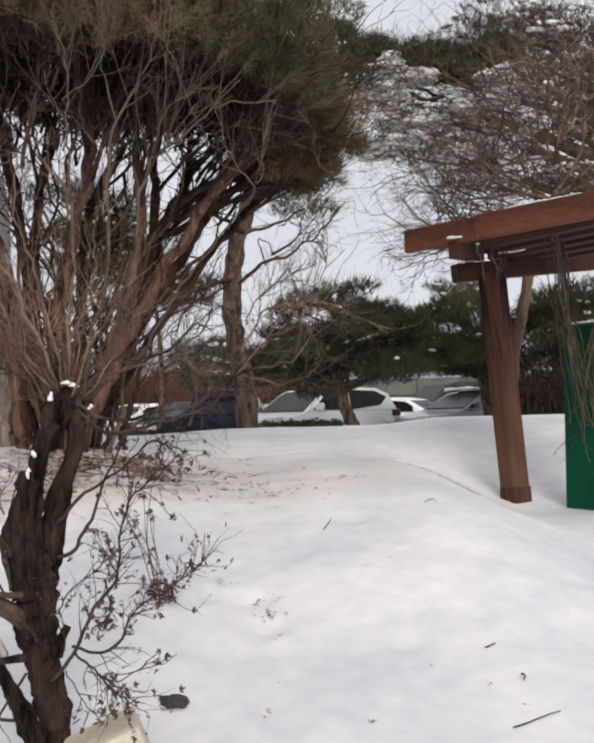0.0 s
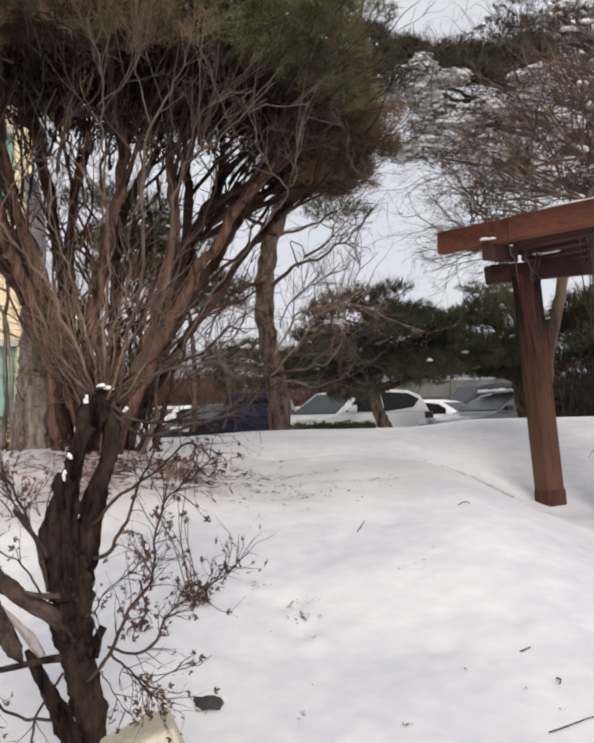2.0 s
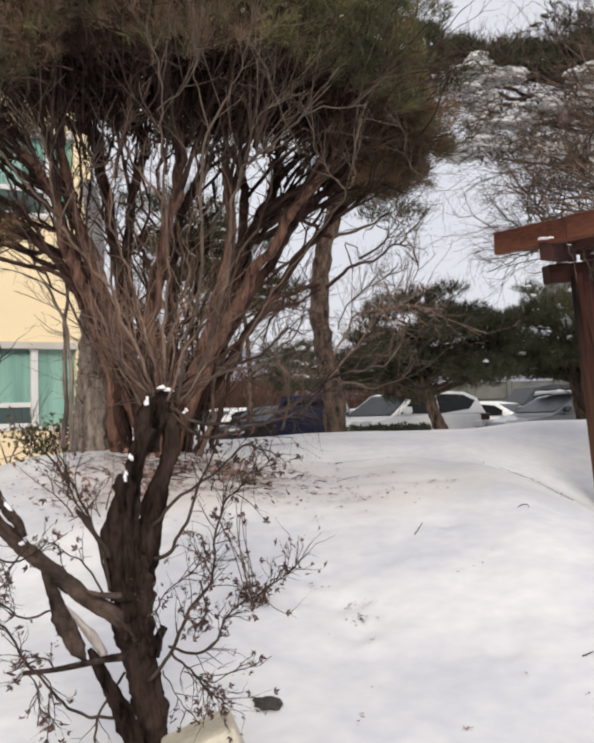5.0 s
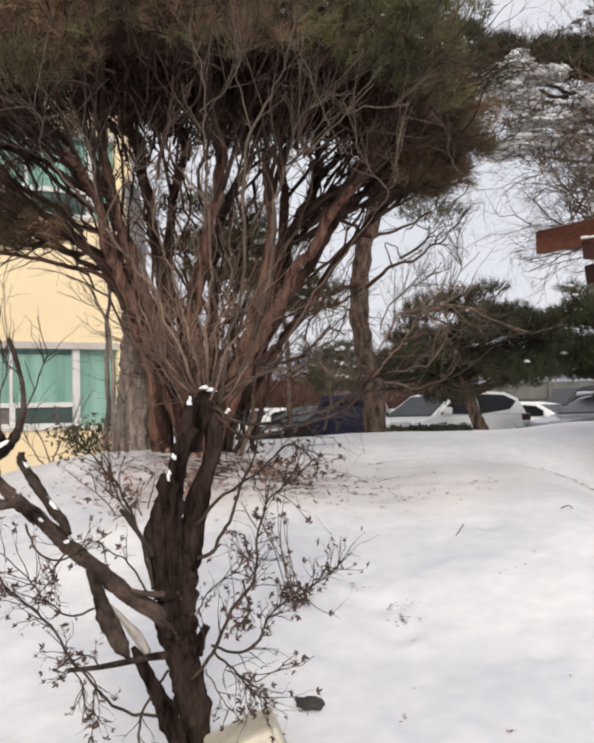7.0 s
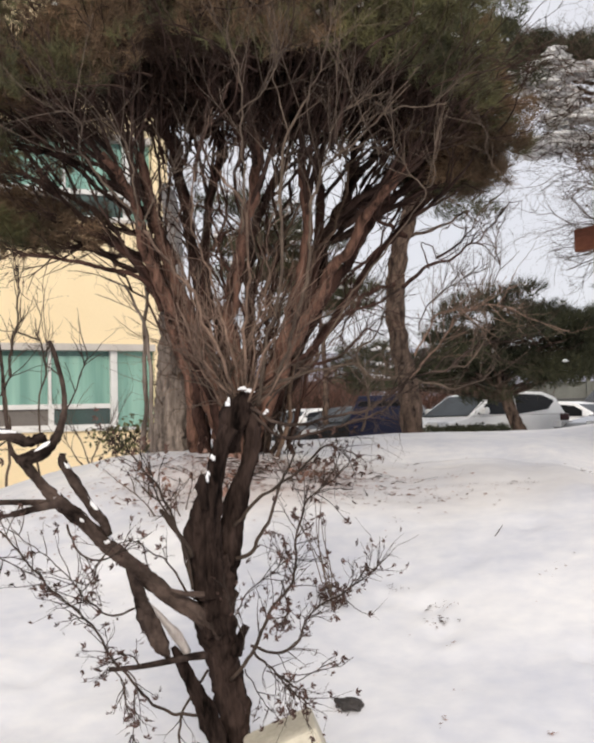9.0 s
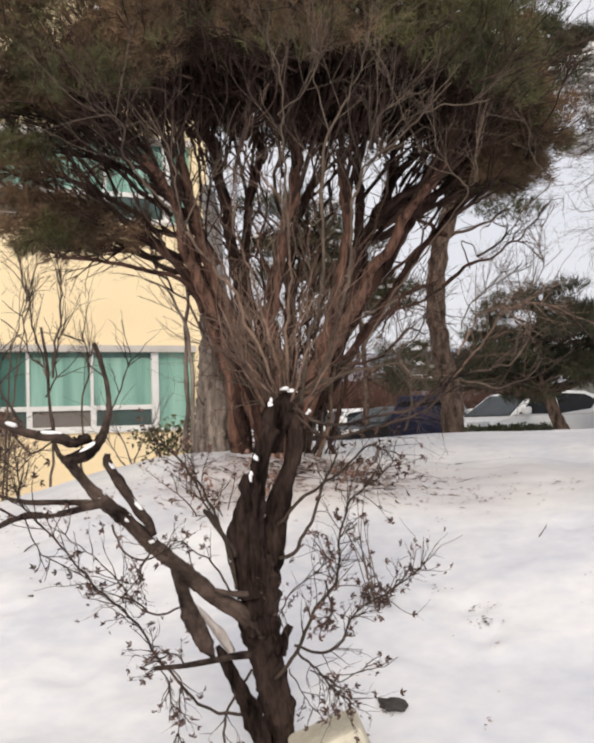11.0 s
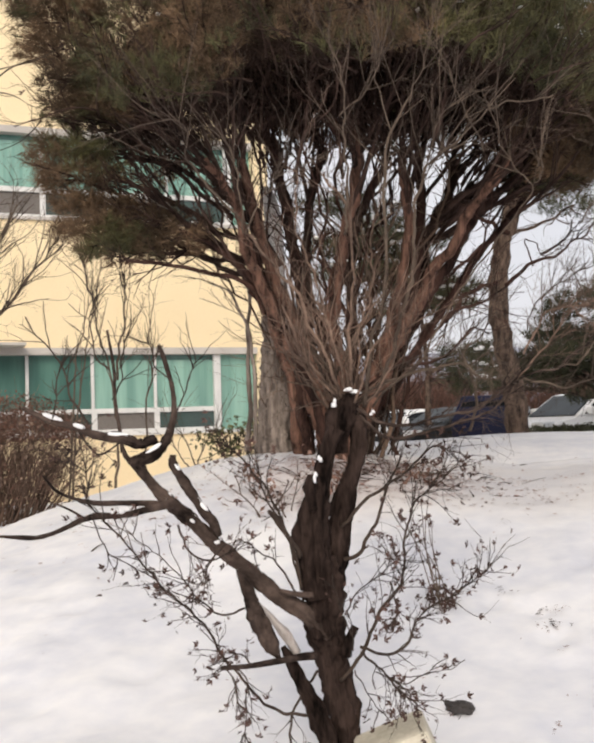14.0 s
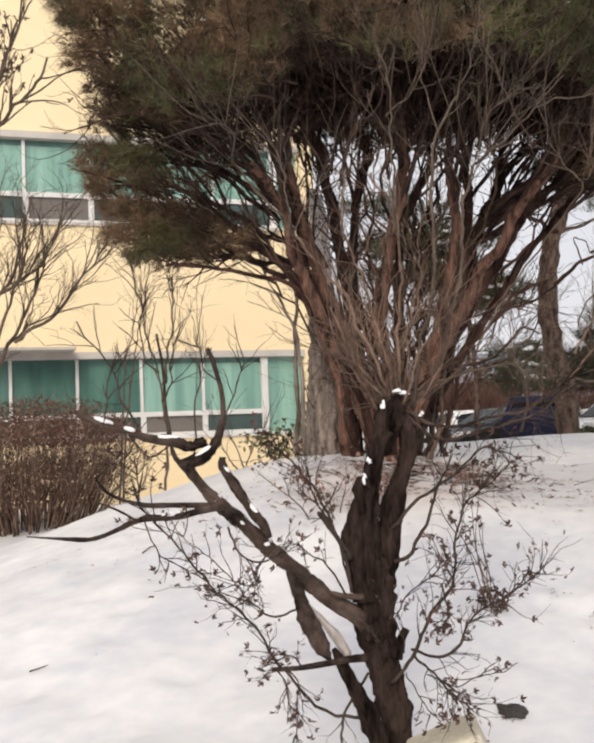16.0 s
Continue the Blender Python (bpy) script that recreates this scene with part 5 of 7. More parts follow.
# needles and twigs under the crown, its shade put into their dark colours
dead = Wood()
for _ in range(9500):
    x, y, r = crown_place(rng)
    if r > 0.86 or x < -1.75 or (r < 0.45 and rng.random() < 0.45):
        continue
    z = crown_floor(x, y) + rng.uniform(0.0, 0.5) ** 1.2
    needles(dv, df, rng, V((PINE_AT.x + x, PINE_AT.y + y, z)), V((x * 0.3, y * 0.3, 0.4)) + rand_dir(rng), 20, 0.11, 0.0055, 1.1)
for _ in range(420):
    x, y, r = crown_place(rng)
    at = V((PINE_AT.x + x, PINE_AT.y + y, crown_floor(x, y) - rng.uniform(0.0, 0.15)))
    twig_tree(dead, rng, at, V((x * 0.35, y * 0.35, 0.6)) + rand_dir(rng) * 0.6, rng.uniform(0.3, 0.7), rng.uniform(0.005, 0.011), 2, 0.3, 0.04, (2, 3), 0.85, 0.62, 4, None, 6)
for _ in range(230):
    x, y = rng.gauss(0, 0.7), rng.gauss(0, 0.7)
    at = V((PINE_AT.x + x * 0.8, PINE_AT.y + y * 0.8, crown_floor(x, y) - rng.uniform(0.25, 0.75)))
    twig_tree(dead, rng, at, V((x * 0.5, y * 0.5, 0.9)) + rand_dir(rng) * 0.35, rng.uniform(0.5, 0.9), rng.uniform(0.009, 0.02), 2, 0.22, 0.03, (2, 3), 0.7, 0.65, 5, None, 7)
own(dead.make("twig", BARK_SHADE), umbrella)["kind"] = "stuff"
# living and browning needles over them
for _ in range(20000):
    x, y, r = crown_place(rng)
    floor_z = crown_floor(x, y) + 0.28 - 0.28 * ease(0.65, 0.85, max(r, -x / 2.1))
    top = max(3.95 + 1.9 * math.sqrt(max(0.0, 1 - r ** 5)), floor_z + 0.2)
    p = V((PINE_AT.x + x, PINE_AT.y + y, floor_z + (top - floor_z) * rng.random() ** 0.8))
    if noise.noise(p * 1.5) < -0.22:
        continue
    way = V((x, y, 0)) * 0.35 + V((0, 0, 0.6)) + rand_dir(rng) * 0.8
    brown = noise.noise(p * 0.9 + V((4, 0, 0))) + rng.uniform(-0.25, 0.25) > -0.06 + 0.4 * ease(0.3, 1.8, x)
    needles(bv if brown else nv, bf if brown else nf, rng, p, way, 24, 0.11, 0.005, 1.0)
for p, d in tips:
    if p.z > crown_floor(p.x - PINE_AT.x, p.y - PINE_AT.y) - 0.05:
        needles(nv, nf, rng, p, d + V((0, 0, 0.3)), 22, 0.11, 0.0045, 0.9)


def low_pad(at, rr, count):
    """A drooping pad of needles at the end of a low branch."""
    at, rim = V(at), Wood()
    for _ in range(int(count * rr * rr)):
        a, r = rng.uniform(0, 2 * math.pi), rr * math.sqrt(rng.random())
        q = at + V((r * math.cos(a), r * math.sin(a), rng.uniform(-0.05, 0.09) - 0.1 * r * r / rr))
        tv, tf = (bv, bf) if noise.noise(q * 2.2) + rng.uniform(-0.2, 0.2) > -0.2 else (nv, nf)
        needles(tv, tf, rng, q, V((math.cos(a), math.sin(a), 0.4)) + rand_dir(rng) * 0.7, 22, 0.11, 0.005, 1.0)
    root = V((PINE_AT.x, PINE_AT.y, 2.6)).lerp(at, 0.45) + V((0, 0, 0.05))
    ln = rim.limb([root, root.lerp(at, 0.5) + V((0, 0, 0.05)), at], 0.022, 0.010, 7, 7, 0.3, rr * 50, 0.06)
    for _ in range(10):
        i = rng.randint(len(ln) // 3, len(ln) - 1)
        twig_tree(rim, rng, ln[i], (ln[i] - ln[i - 1]).normalized() + rand_dir(rng) * 0.6, rng.uniform(0.25, 0.45), 0.008, 1, 0.2, 0.03, (2, 3), 0.7, 0.6, 4, None, 5)
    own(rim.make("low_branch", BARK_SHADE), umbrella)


low_pad((-2.89, 6.71, 2.98), 0.3, 1700)
low_pad((-3.15, 6.59, 2.92), 0.3, 1700)
low_pad((-3.33, 6.61, 3.08), 0.3, 1700)
low_pad((-3.16, 6.91, 3.19), 0.32, 1400)
low_pad((-3.44, 6.78, 3.30), 0.3, 1600)
low_pad((-2.98, 7.32, 3.28), 0.26, 700)
low_pad((-3.50, 6.64, 3.49), 0.3, 1600)
low_pad((-3.59, 6.70, 3.69), 0.34, 1700)
low_pad((-3.66, 6.67, 4.77), 0.36, 1700)
low_pad((-3.55, 6.61, 4.48), 0.36, 1700)
low_pad((-3.39, 6.58, 4.21), 0.34, 1700)
low_pad((-3.71, 6.64, 4.99), 0.4, 1700)
low_pad((-3.45, 6.67, 4.01), 0.32, 1700)
low_pad((-0.11, 8.58, 3.60), 0.32, 1700)
low_pad((0.09, 8.18, 3.58), 0.34, 1300)
low_pad((0.21, 8.08, 3.78), 0.36, 1300)
low_pad((-0.23, 8.98, 3.76), 0.3, 1400)
low_pad((0.22, 7.98, 4.02), 0.4, 1300)
low_pad((-0.01, 8.28, 3.97), 0.45, 1200)
low_pad((-0.36, 9.17, 3.87), 0.3, 1400)
low_pad((-0.14, 8.78, 3.92), 0.4, 1600)
sv, sf = [], []
for _ in range(70):
    x, y, r = crown_place(rng)
    if r > 0.6:
        blob(sv, sf, rng, V((PINE_AT.x + x, PINE_AT.y + y, crown_floor(x, y) + rng.uniform(0.3, 1.1))), rng.uniform(0.015, 0.035), 0.02, rng.uniform(0.01, 0.025))
own(piece("lying_snow", sv, sf, SNOW_CLUMP, None, "small bits of snow held by the needles", True), umbrella)["kind"] = "stuff"
own(piece("crown", nv, nf, NEEDLE), umbrella)
own(piece("browned_needles", bv, bf, NEEDLE_BROWN, None, "browning pine needles"), umbrella)
own(piece("shade_needles", dv, df, NEEDLE_SHADE, None, "dark needles under the crown, its shade put into their colour"), umbrella)

# ------------------------------------------------------------------ pines behind the mound
def pine_pad(nv, nf, sv, sf, rng, at, rx, rz, tufts, length, width, snow):
    """A flat cushion of needles, with snow lying on it."""
    for _ in range(tufts):
        a, r = rng.uniform(0, 2 * math.pi), math.sqrt(rng.random())
        x, y = rx * r * math.cos(a), rx * r * math.sin(a)
        z = rz * (rng.uniform(-0.5, 1.0)) * (1 - 0.6 * r * r) - 0.12 * rx * r * r
        needles(nv, nf, rng, at + V((x, y, z)), V((x, y, 0)) * (0.6 / rx) + V((0, 0, 0.7)) + rand_dir(rng) * 0.5, 9, length, width, 0.8)
    for _ in range(snow):
        a, r = rng.uniform(0, 2 * math.pi), 0.85 * math.sqrt(rng.random())
        blob(sv, sf, rng, at + V((rx * r * math.cos(a), rx * r * math.sin(a), rz * (0.75 - 0.5 * r * r))), rng.uniform(0.03, 0.11), rng.uniform(0.03, 0.10), rng.uniform(0.03, 0.06))


def pine(label, trunk_points, r0, r1, pads, seed, length=0.16, width=0.010, tufts=90, snow=0, bark=None, needle=None, pad_flat=0.38):
    """A pine: a tapered trunk, a branch to every pad, and the pads of needles."""
    rng = random.Random(seed)
    foot = V(trunk_points[0])
    ob = empty("pine_tree", tuple(foot), label, "tree")
    wood, nv, nf, sv, sf = Wood(), [], [], [], []
    ln = wood.limb(trunk_points, r0, r1, 18, 16, 0.22, seed, 0.02, flare=0.1)
    for at, rx in pads:
        at = V(at)
        j = min(range(len(ln) // 3, len(ln)), key=lambda i: abs(ln[i].z - (at.z - 0.35 * (at - ln[i]).length)))
        mid = ln[j].lerp(at, 0.5) + V((0, 0, 0.04 * (at - ln[j]).length)) + rand_dir(rng) * 0.1
        b = wood.limb([ln[j], mid, at], max(0.012, 0.028 * (at - ln[j]).length), 0.012, 6, 5, 0.2, seed + rx, 0.05)
        for _ in range(5):
            k = rng.randint(len(b) // 2, len(b) - 1)
            twig_tree(wood, rng, b[k], rand_dir(rng) + V((0, 0, 0.2)), rx * 0.7, 0.010, 1, 0.25, 0.02, (2, 3), 0.8, 0.6, 4, None, 5)
        pine_pad(nv, nf, sv, sf, rng, at, rx, rx * pad_flat, int(tufts * rx * rx / 0.5), length, width, snow)
    own(wood.make("trunk", bark or BARK_PINE), ob)
    own(piece("crown", nv, nf, needle or NEEDLE_FAR), ob)
    if snow:
        own(piece("lying_snow", sv, sf, SNOW_CLUMP, None, "white snow lying on the needles", True), ob)["kind"] = "stuff"
    return ob


def pads_in(seed, n, centre, across, deep, tall, r0, r1):
    """Places for pads, in a rounded crown."""
    rng, out = random.Random(seed), []
    while len(out) < n:
        u = V((rng.uniform(-1, 1), rng.uniform(-1, 1), rng.uniform(-1, 1)))
        if u.length > 1:
            continue
        out.append((V(centre) + V((u.x * across, u.y * deep, u.z * tall)), rng.uniform(r0, r1)))
    return out


# tall red pine with a bare leaning trunk
pine("tall pine with a bare brown trunk behind the snow mound", ((-0.66, 13.38, 1.03), (-0.68, 13.38, 1.67), (-0.75, 13.38, 2.18), (-0.84, 13.37, 2.70), (-0.86, 13.37, 3.34), (-0.75, 13.38, 3.99), (-0.60, 13.39, 4.50), (-0.38, 13.39, 5.68), (-0.06, 13.40, 6.86)), 0.155, 0.09,
     [(V(p), r) for p, r in (((0.14, 13.30, 4.34), 0.45), ((-0.21, 13.00, 4.54), 0.4), ((0.49, 13.59, 5.32), 0.6), ((-0.09, 13.20, 5.48), 0.6), ((0.57, 13.49, 6.21), 0.7), ((-0.34, 13.50, 6.50), 0.8), ((-1.29, 13.74, 5.74), 0.7), ((-0.91, 13.37, 6.86), 0.8), ((0.33, 13.40, 7.11), 0.7), ((0.60, 13.79, 6.92), 0.35))], 31, 0.13, 0.008, 380, 0)
rng = random.Random(71)
tall_pine = bpy.data.objects["pine_tree"]


def bare_limb(points, r0, r1, seed):
    """A dead side limb of the tall pine with its twigs."""
    w = Wood()
    ln = w.limb(points, r0, r1, 7, 8, 0.3, seed, 0.06)
    for _ in range(9):
        i = rng.randint(len(ln) // 3, len(ln) - 1)
        twig_tree(w, rng, ln[i], (ln[i] - ln[i - 1]).normalized() + rand_dir(rng) * 0.7, rng.uniform(0.2, 0.5), r0 * 0.3, 2, 0.25, 0.02, (1, 3), 0.75, 0.62, 4, None, 6)
    own(w.make("limb", BARK_DARK), tall_pine)


bare_limb([(-0.78, 13.28, 3.33), (-0.39, 13.09, 3.55), (0.12, 12.90, 3.76), (0.46, 12.69, 4.02)], 0.031, 0.007, 3.0)
bare_limb([(-0.69, 13.28, 4.03), (-0.95, 13.17, 4.18), (-1.24, 12.94, 4.39), (-1.38, 12.83, 4.53)], 0.034, 0.009, 4.0)
bare_limb([(-0.73, 13.28, 4.10), (-1.19, 12.95, 3.67), (-1.42, 12.72, 3.42), (-1.64, 12.49, 3.25)], 0.034, 0.009, 5.0)
bare_limb([(-0.86, 13.27, 3.39), (-1.15, 13.05, 3.31), (-1.41, 12.82, 2.97), (-1.60, 12.60, 2.65)], 0.031, 0.009, 6.0)
bare_limb([(-0.39, 13.09, 3.55), (-0.44, 12.99, 3.91), (-0.19, 12.90, 3.64), (0.12, 12.70, 3.85)], 0.010, 0.004, 7.0)

pine("bushy dark green pine beside the car park", ((1.18, 20.97, 1.20), (0.97, 20.98, 1.76), (0.81, 20.98, 2.36), (0.75, 20.99, 3.27), (0.98, 20.98, 4.07)), 0.14, 0.06,
     pads_in(3, 34, (0.87, 20.98, 2.97), 1.75, 1.3, 1.0, 0.45, 0.7) + [(V(p), r) for p, r in (((1.38, 20.95, 4.16), 0.4), ((0.67, 20.99, 4.08), 0.4), ((0.17, 21.00, 3.89), 0.5), ((1.77, 20.93, 3.75), 0.4), ((2.23, 20.88, 2.53), 0.5), ((-0.27, 21.00, 2.60), 0.42), ((-0.25, 21.00, 3.30), 0.55), ((-0.57, 20.99, 2.70), 0.55), ((-0.14, 21.00, 3.70), 0.45), ((-0.67, 20.99, 2.62), 0.45), ((-0.83, 20.98, 2.46), 0.36), ((-0.40, 21.00, 2.50), 0.34), ((-1.08, 20.97, 2.58), 0.4), ((0.62, 20.59, 2.55), 0.42), ((1.54, 20.94, 2.50), 0.42), ((2.16, 21.19, 2.49), 0.42), ((1.17, 21.57, 2.58), 0.42), ((-2.36, 21.06, 2.44), 0.36), ((-1.87, 20.91, 2.82), 0.40), ((-1.47, 21.04, 3.07), 0.38), ((-1.32, 20.75, 2.50), 0.40), ((-2.15, 21.18, 2.21), 0.30), ((-1.69, 20.92, 2.30), 0.36), ((-2.46, 21.15, 2.75), 0.30))], 32, 0.2, 0.014, 230, 1, None, None, 0.55)
pine("bushy dark green pine behind the pergola", ((4.62, 23.63, 1.08), (4.45, 23.65, 2.27), (4.08, 23.65, 3.41), (4.16, 23.64, 4.31)), 0.16, 0.06,
     pads_in(4, 34, (4.08, 23.65, 3.24), 1.7, 1.4, 1.05, 0.45, 0.7) + [(V(p), r) for p, r in (((3.50, 23.74, 4.46), 0.35), ((3.15, 23.79, 3.78), 0.5), ((4.39, 23.60, 4.53), 0.45), ((3.34, 23.77, 2.64), 0.5), ((4.00, 23.66, 2.50), 0.55), ((4.77, 23.52, 2.59), 0.5), ((3.02, 23.81, 3.22), 0.5), ((2.72, 23.85, 2.56), 0.4), ((3.62, 23.20, 2.48), 0.42), ((4.42, 23.20, 2.46), 0.45), ((5.1, 23.4, 2.5), 0.5))], 33, 0.2, 0.014, 230, 2, None, None, 0.55)
pine("olive green pine standing behind the pergola posts", ((5.59, 21.28, 1.09), (5.58, 21.28, 2.16), (5.58, 21.28, 3.80)), 0.15, 0.06,
     pads_in(5, 32, (5.75, 21.23, 3.17), 1.5, 1.3, 1.0, 0.45, 0.7), 34, 0.2, 0.014, 200, 2, None, NEEDLE_OLIVE, 0.55)
pine("small green pine seen between the stems", ((-2.59, 18.81, 1.49), (-2.58, 18.81, 2.75), (-2.71, 18.79, 4.03)), 0.06, 0.03,
     [(V(p), r) for p, r in (((-2.75, 18.79, 4.21), 0.4), ((-2.58, 18.81, 3.84), 0.45), ((-2.94, 18.76, 3.67), 0.4), ((-3.18, 18.72, 4.60), 0.45), ((-3.61, 18.64, 4.99), 0.5), ((-3.94, 18.58, 5.84), 0.5), ((-4.56, 18.44, 5.78), 0.5), ((-3.33, 18.70, 5.34), 0.5), ((-4.32, 18.49, 5.02), 0.5))] + [(V(p), r) for p, r in (((-2.38, 18.85, 4.08), 0.45), ((-2.03, 18.89, 3.81), 0.45), ((-2.56, 18.83, 3.67), 0.4), ((-1.80, 18.91, 4.08), 0.4), ((-2.90, 18.78, 4.45), 0.5), ((-1.83, 18.91, 2.53), 0.42), ((-1.61, 18.93, 2.25), 0.4), ((-2.04, 18.89, 2.85), 0.35), ((-1.55, 18.94, 2.80), 0.35), ((-2.37, 18.45, 4.09), 0.36), ((-2.01, 18.39, 3.94), 0.36), ((-2.48, 18.54, 3.79), 0.36), ((-1.75, 18.42, 3.71), 0.30), ((-2.11, 18.48, 4.18), 0.30), ((-2.77, 18.70, 4.05), 0.40), ((-3.31, 18.71, 4.52), 0.45), ((-3.65, 18.65, 5.07), 0.50), ((-3.24, 18.93, 5.29), 0.45), ((-3.86, 18.81, 5.66), 0.50), ((-3.01, 18.86, 4.72), 0.40), ((-3.95, 18.69, 4.54), 0.45))] + pads_in(7, 16, (-3.35, 19.20, 4.68), 1.2, 1.0, 1.1, 0.35, 0.6), 35, 0.16, 0.011, 260, 5, None, None, 0.5)
wide_pine = pine("wide pine with snow lying on brownish branches", ((4.90, 14.70, 0.84), (4.96, 14.68, 2.66), (4.84, 14.72, 4.81), (4.59, 14.81, 7.00)), 0.2, 0.08,
     [(V(p), r) for p, r in (((1.68, 15.91, 7.09), 0.5), ((1.39, 15.44, 6.48), 0.5), ((2.05, 14.86, 5.99), 0.6), ((1.75, 14.90, 5.43), 0.5), ((2.39, 14.81, 5.53), 0.6), ((2.36, 15.32, 6.72), 0.7), ((2.82, 14.73, 6.08), 0.7), ((3.14, 14.67, 5.33), 0.7), ((3.43, 15.12, 6.78), 0.8), ((2.88, 15.23, 7.43), 0.7), ((3.80, 14.51, 7.20), 0.9), ((3.96, 14.47, 5.76), 0.8), ((4.19, 14.40, 4.96), 0.7), ((3.60, 14.56, 4.87), 0.6), ((2.72, 14.75, 4.94), 0.55), ((4.43, 14.33, 6.48), 0.8), ((3.35, 14.62, 7.61), 0.8))] + pads_in(6, 22, (3.70, 15.05, 6.45), 1.6, 1.2, 1.5, 0.4, 0.8), 36, 0.15, 0.009, 130, 16, None, NEEDLE_DUSK, 0.22)
# a green arm of the same pine, and the banks of snow caught in its twigs
rng = random.Random(61)
gv, gf, ga, sv, sf, caught = [], [], Wood(), [], [], Wood()
for x, y, z, r in ((0.77, 15.58, 7.60, 0.28), (1.04, 15.77, 7.31, 0.4), (1.31, 15.44, 7.26, 0.38), (1.42, 15.53, 6.91, 0.32), (1.80, 15.19, 7.00, 0.4), (2.13, 15.05, 6.78, 0.42), (2.52, 15.19, 7.04, 0.4), (2.74, 14.85, 6.69, 0.42), (1.18, 15.85, 6.99, 0.36), (3.07, 14.68, 6.90, 0.45), (0.89, 15.97, 7.16, 0.4), (2.11, 15.35, 7.19, 0.3)):
    pine_pad(gv, gf, sv, sf, rng, V((x, y, z)), r, r * 0.5, int(900 * r * r / 0.5), 0.17, 0.013, 0)
    ga.limb([(x + 1.2, y - 0.1, z - 0.5), (x + 0.5, y, z - 0.2), (x, y, z)], 0.035, 0.01, 6, 6, 0.2, x, 0.08)
own(ga.make("branch", BARK_DARK), wide_pine)
own(piece("green_crown", gv, gf, NEEDLE_FAR, None, "dark green needle shoots"), wide_pine)
for x, y, z, r, h in ((1.38, 15.54, 6.61, 0.43, 0.19), (1.89, 15.48, 6.60, 0.29, 0.11), (1.01, 15.67, 6.55, 0.2, 0.14), (1.59, 15.52, 6.21, 0.22, 0.13), (1.58, 15.52, 5.91, 0.24, 0.13), (2.00, 15.37, 5.89, 0.32, 0.09), (1.54, 15.62, 6.89, 0.14, 0.11), (3.09, 14.88, 6.39, 0.36, 0.1), (3.22, 14.85, 6.20, 0.29, 0.14), (3.01, 14.90, 6.04, 0.26, 0.09), (2.58, 15.08, 6.00, 0.19, 0.09), (1.64, 15.51, 5.57, 0.5, 0.1), (1.20, 15.65, 5.54, 0.24, 0.16), (2.47, 15.20, 5.34, 0.24, 0.09), (3.12, 14.87, 5.38, 0.29, 0.17), (3.25, 14.85, 5.05, 0.29, 0.16), (3.44, 14.70, 5.61, 0.19, 0.09)):
    for _ in range(int(60 + 270 * r)):
        u, v = rng.uniform(-1, 1), rng.uniform(-1, 1)
        if u * u + v * v < 1:
            blob(sv, sf, rng, V((x + u * r, y - 0.8 + rng.uniform(-0.1, 0.25), z + v * h)), rng.uniform(0.04, 0.13), rng.uniform(0.05, 0.10), rng.uniform(0.018, 0.05))
    for _ in range(int(48 * r + 8)):
        at = V((x + rng.uniform(-1.3, 1.3) * r, y - 0.8 - rng.uniform(0.1, 0.3), z + rng.uniform(-1.6, 1.2) * h))
        twig_tree(caught, rng, at, V((rng.uniform(-1, 1), rng.uniform(-0.3, 0.3), rng.uniform(-0.2, 0.5))), rng.uniform(0.3, 0.6), 0.007, 2, 0.3, 0.0, (2, 3), 0.8, 0.62, 4, None, 5)
own(caught.make("twig", TWIG_BROWN), wide_pine)["kind"] = "stuff"
own(piece("caught_snow", sv, sf, SNOW_CLUMP, None, "white snow caught among the twigs", True), wide_pine)["kind"] = "stuff"

# ------------------------------------------------------------------ bare tree over the pergola
bare_tree = empty("bare_tree", (2.22, 10.57, 1.08), "pale-barked bare tree with a dense mesh of brown twigs", "tree")
rng = random.Random(8)
bt = Wood()
bt.limb([(2.22, 10.57, 1.08), (2.30, 10.55, 1.99), (2.47, 10.51, 2.89), (2.60, 10.38, 3.43)], 0.075, 0.05, 10, 8, 0.25, 2.0, 0.04)
own(bt.make("trunk", BARK_TAN), bare_tree)
for base, way, length in (((2.65, 10.37, 3.52), (-1.0, -0.1, 0.25), 0.9), ((2.70, 10.35, 3.77), (-0.9, 0.1, 0.3), 0.9), ((2.73, 10.24, 4.09), (-0.3, -0.2, 0.9), 0.9), ((2.62, 10.37, 3.48), (0.2, 0.1, 1.0), 1.4), ((2.79, 10.23, 4.34), (0.6, 0.1, 0.7), 0.9), ((2.70, 10.35, 3.77), (0.8, -0.1, 0.2), 0.9), ((2.65, 10.37, 3.52), (-0.9, 0.3, 0.0), 0.9), ((2.76, 10.23, 4.19), (-1.0, 0.2, 0.3), 1.1)):
    bw = Wood()
    for _ in range(3):
        twig_tree(bw, rng, V(base), V(way) + rand_dir(rng) * 0.25, length, 0.017, 4, 0.26, 0.0, (2, 4), 0.8, 0.62, 5, None, 7)
    own(bw.make("branch", TWIG_TAN), bare_tree)
bw = Wood()
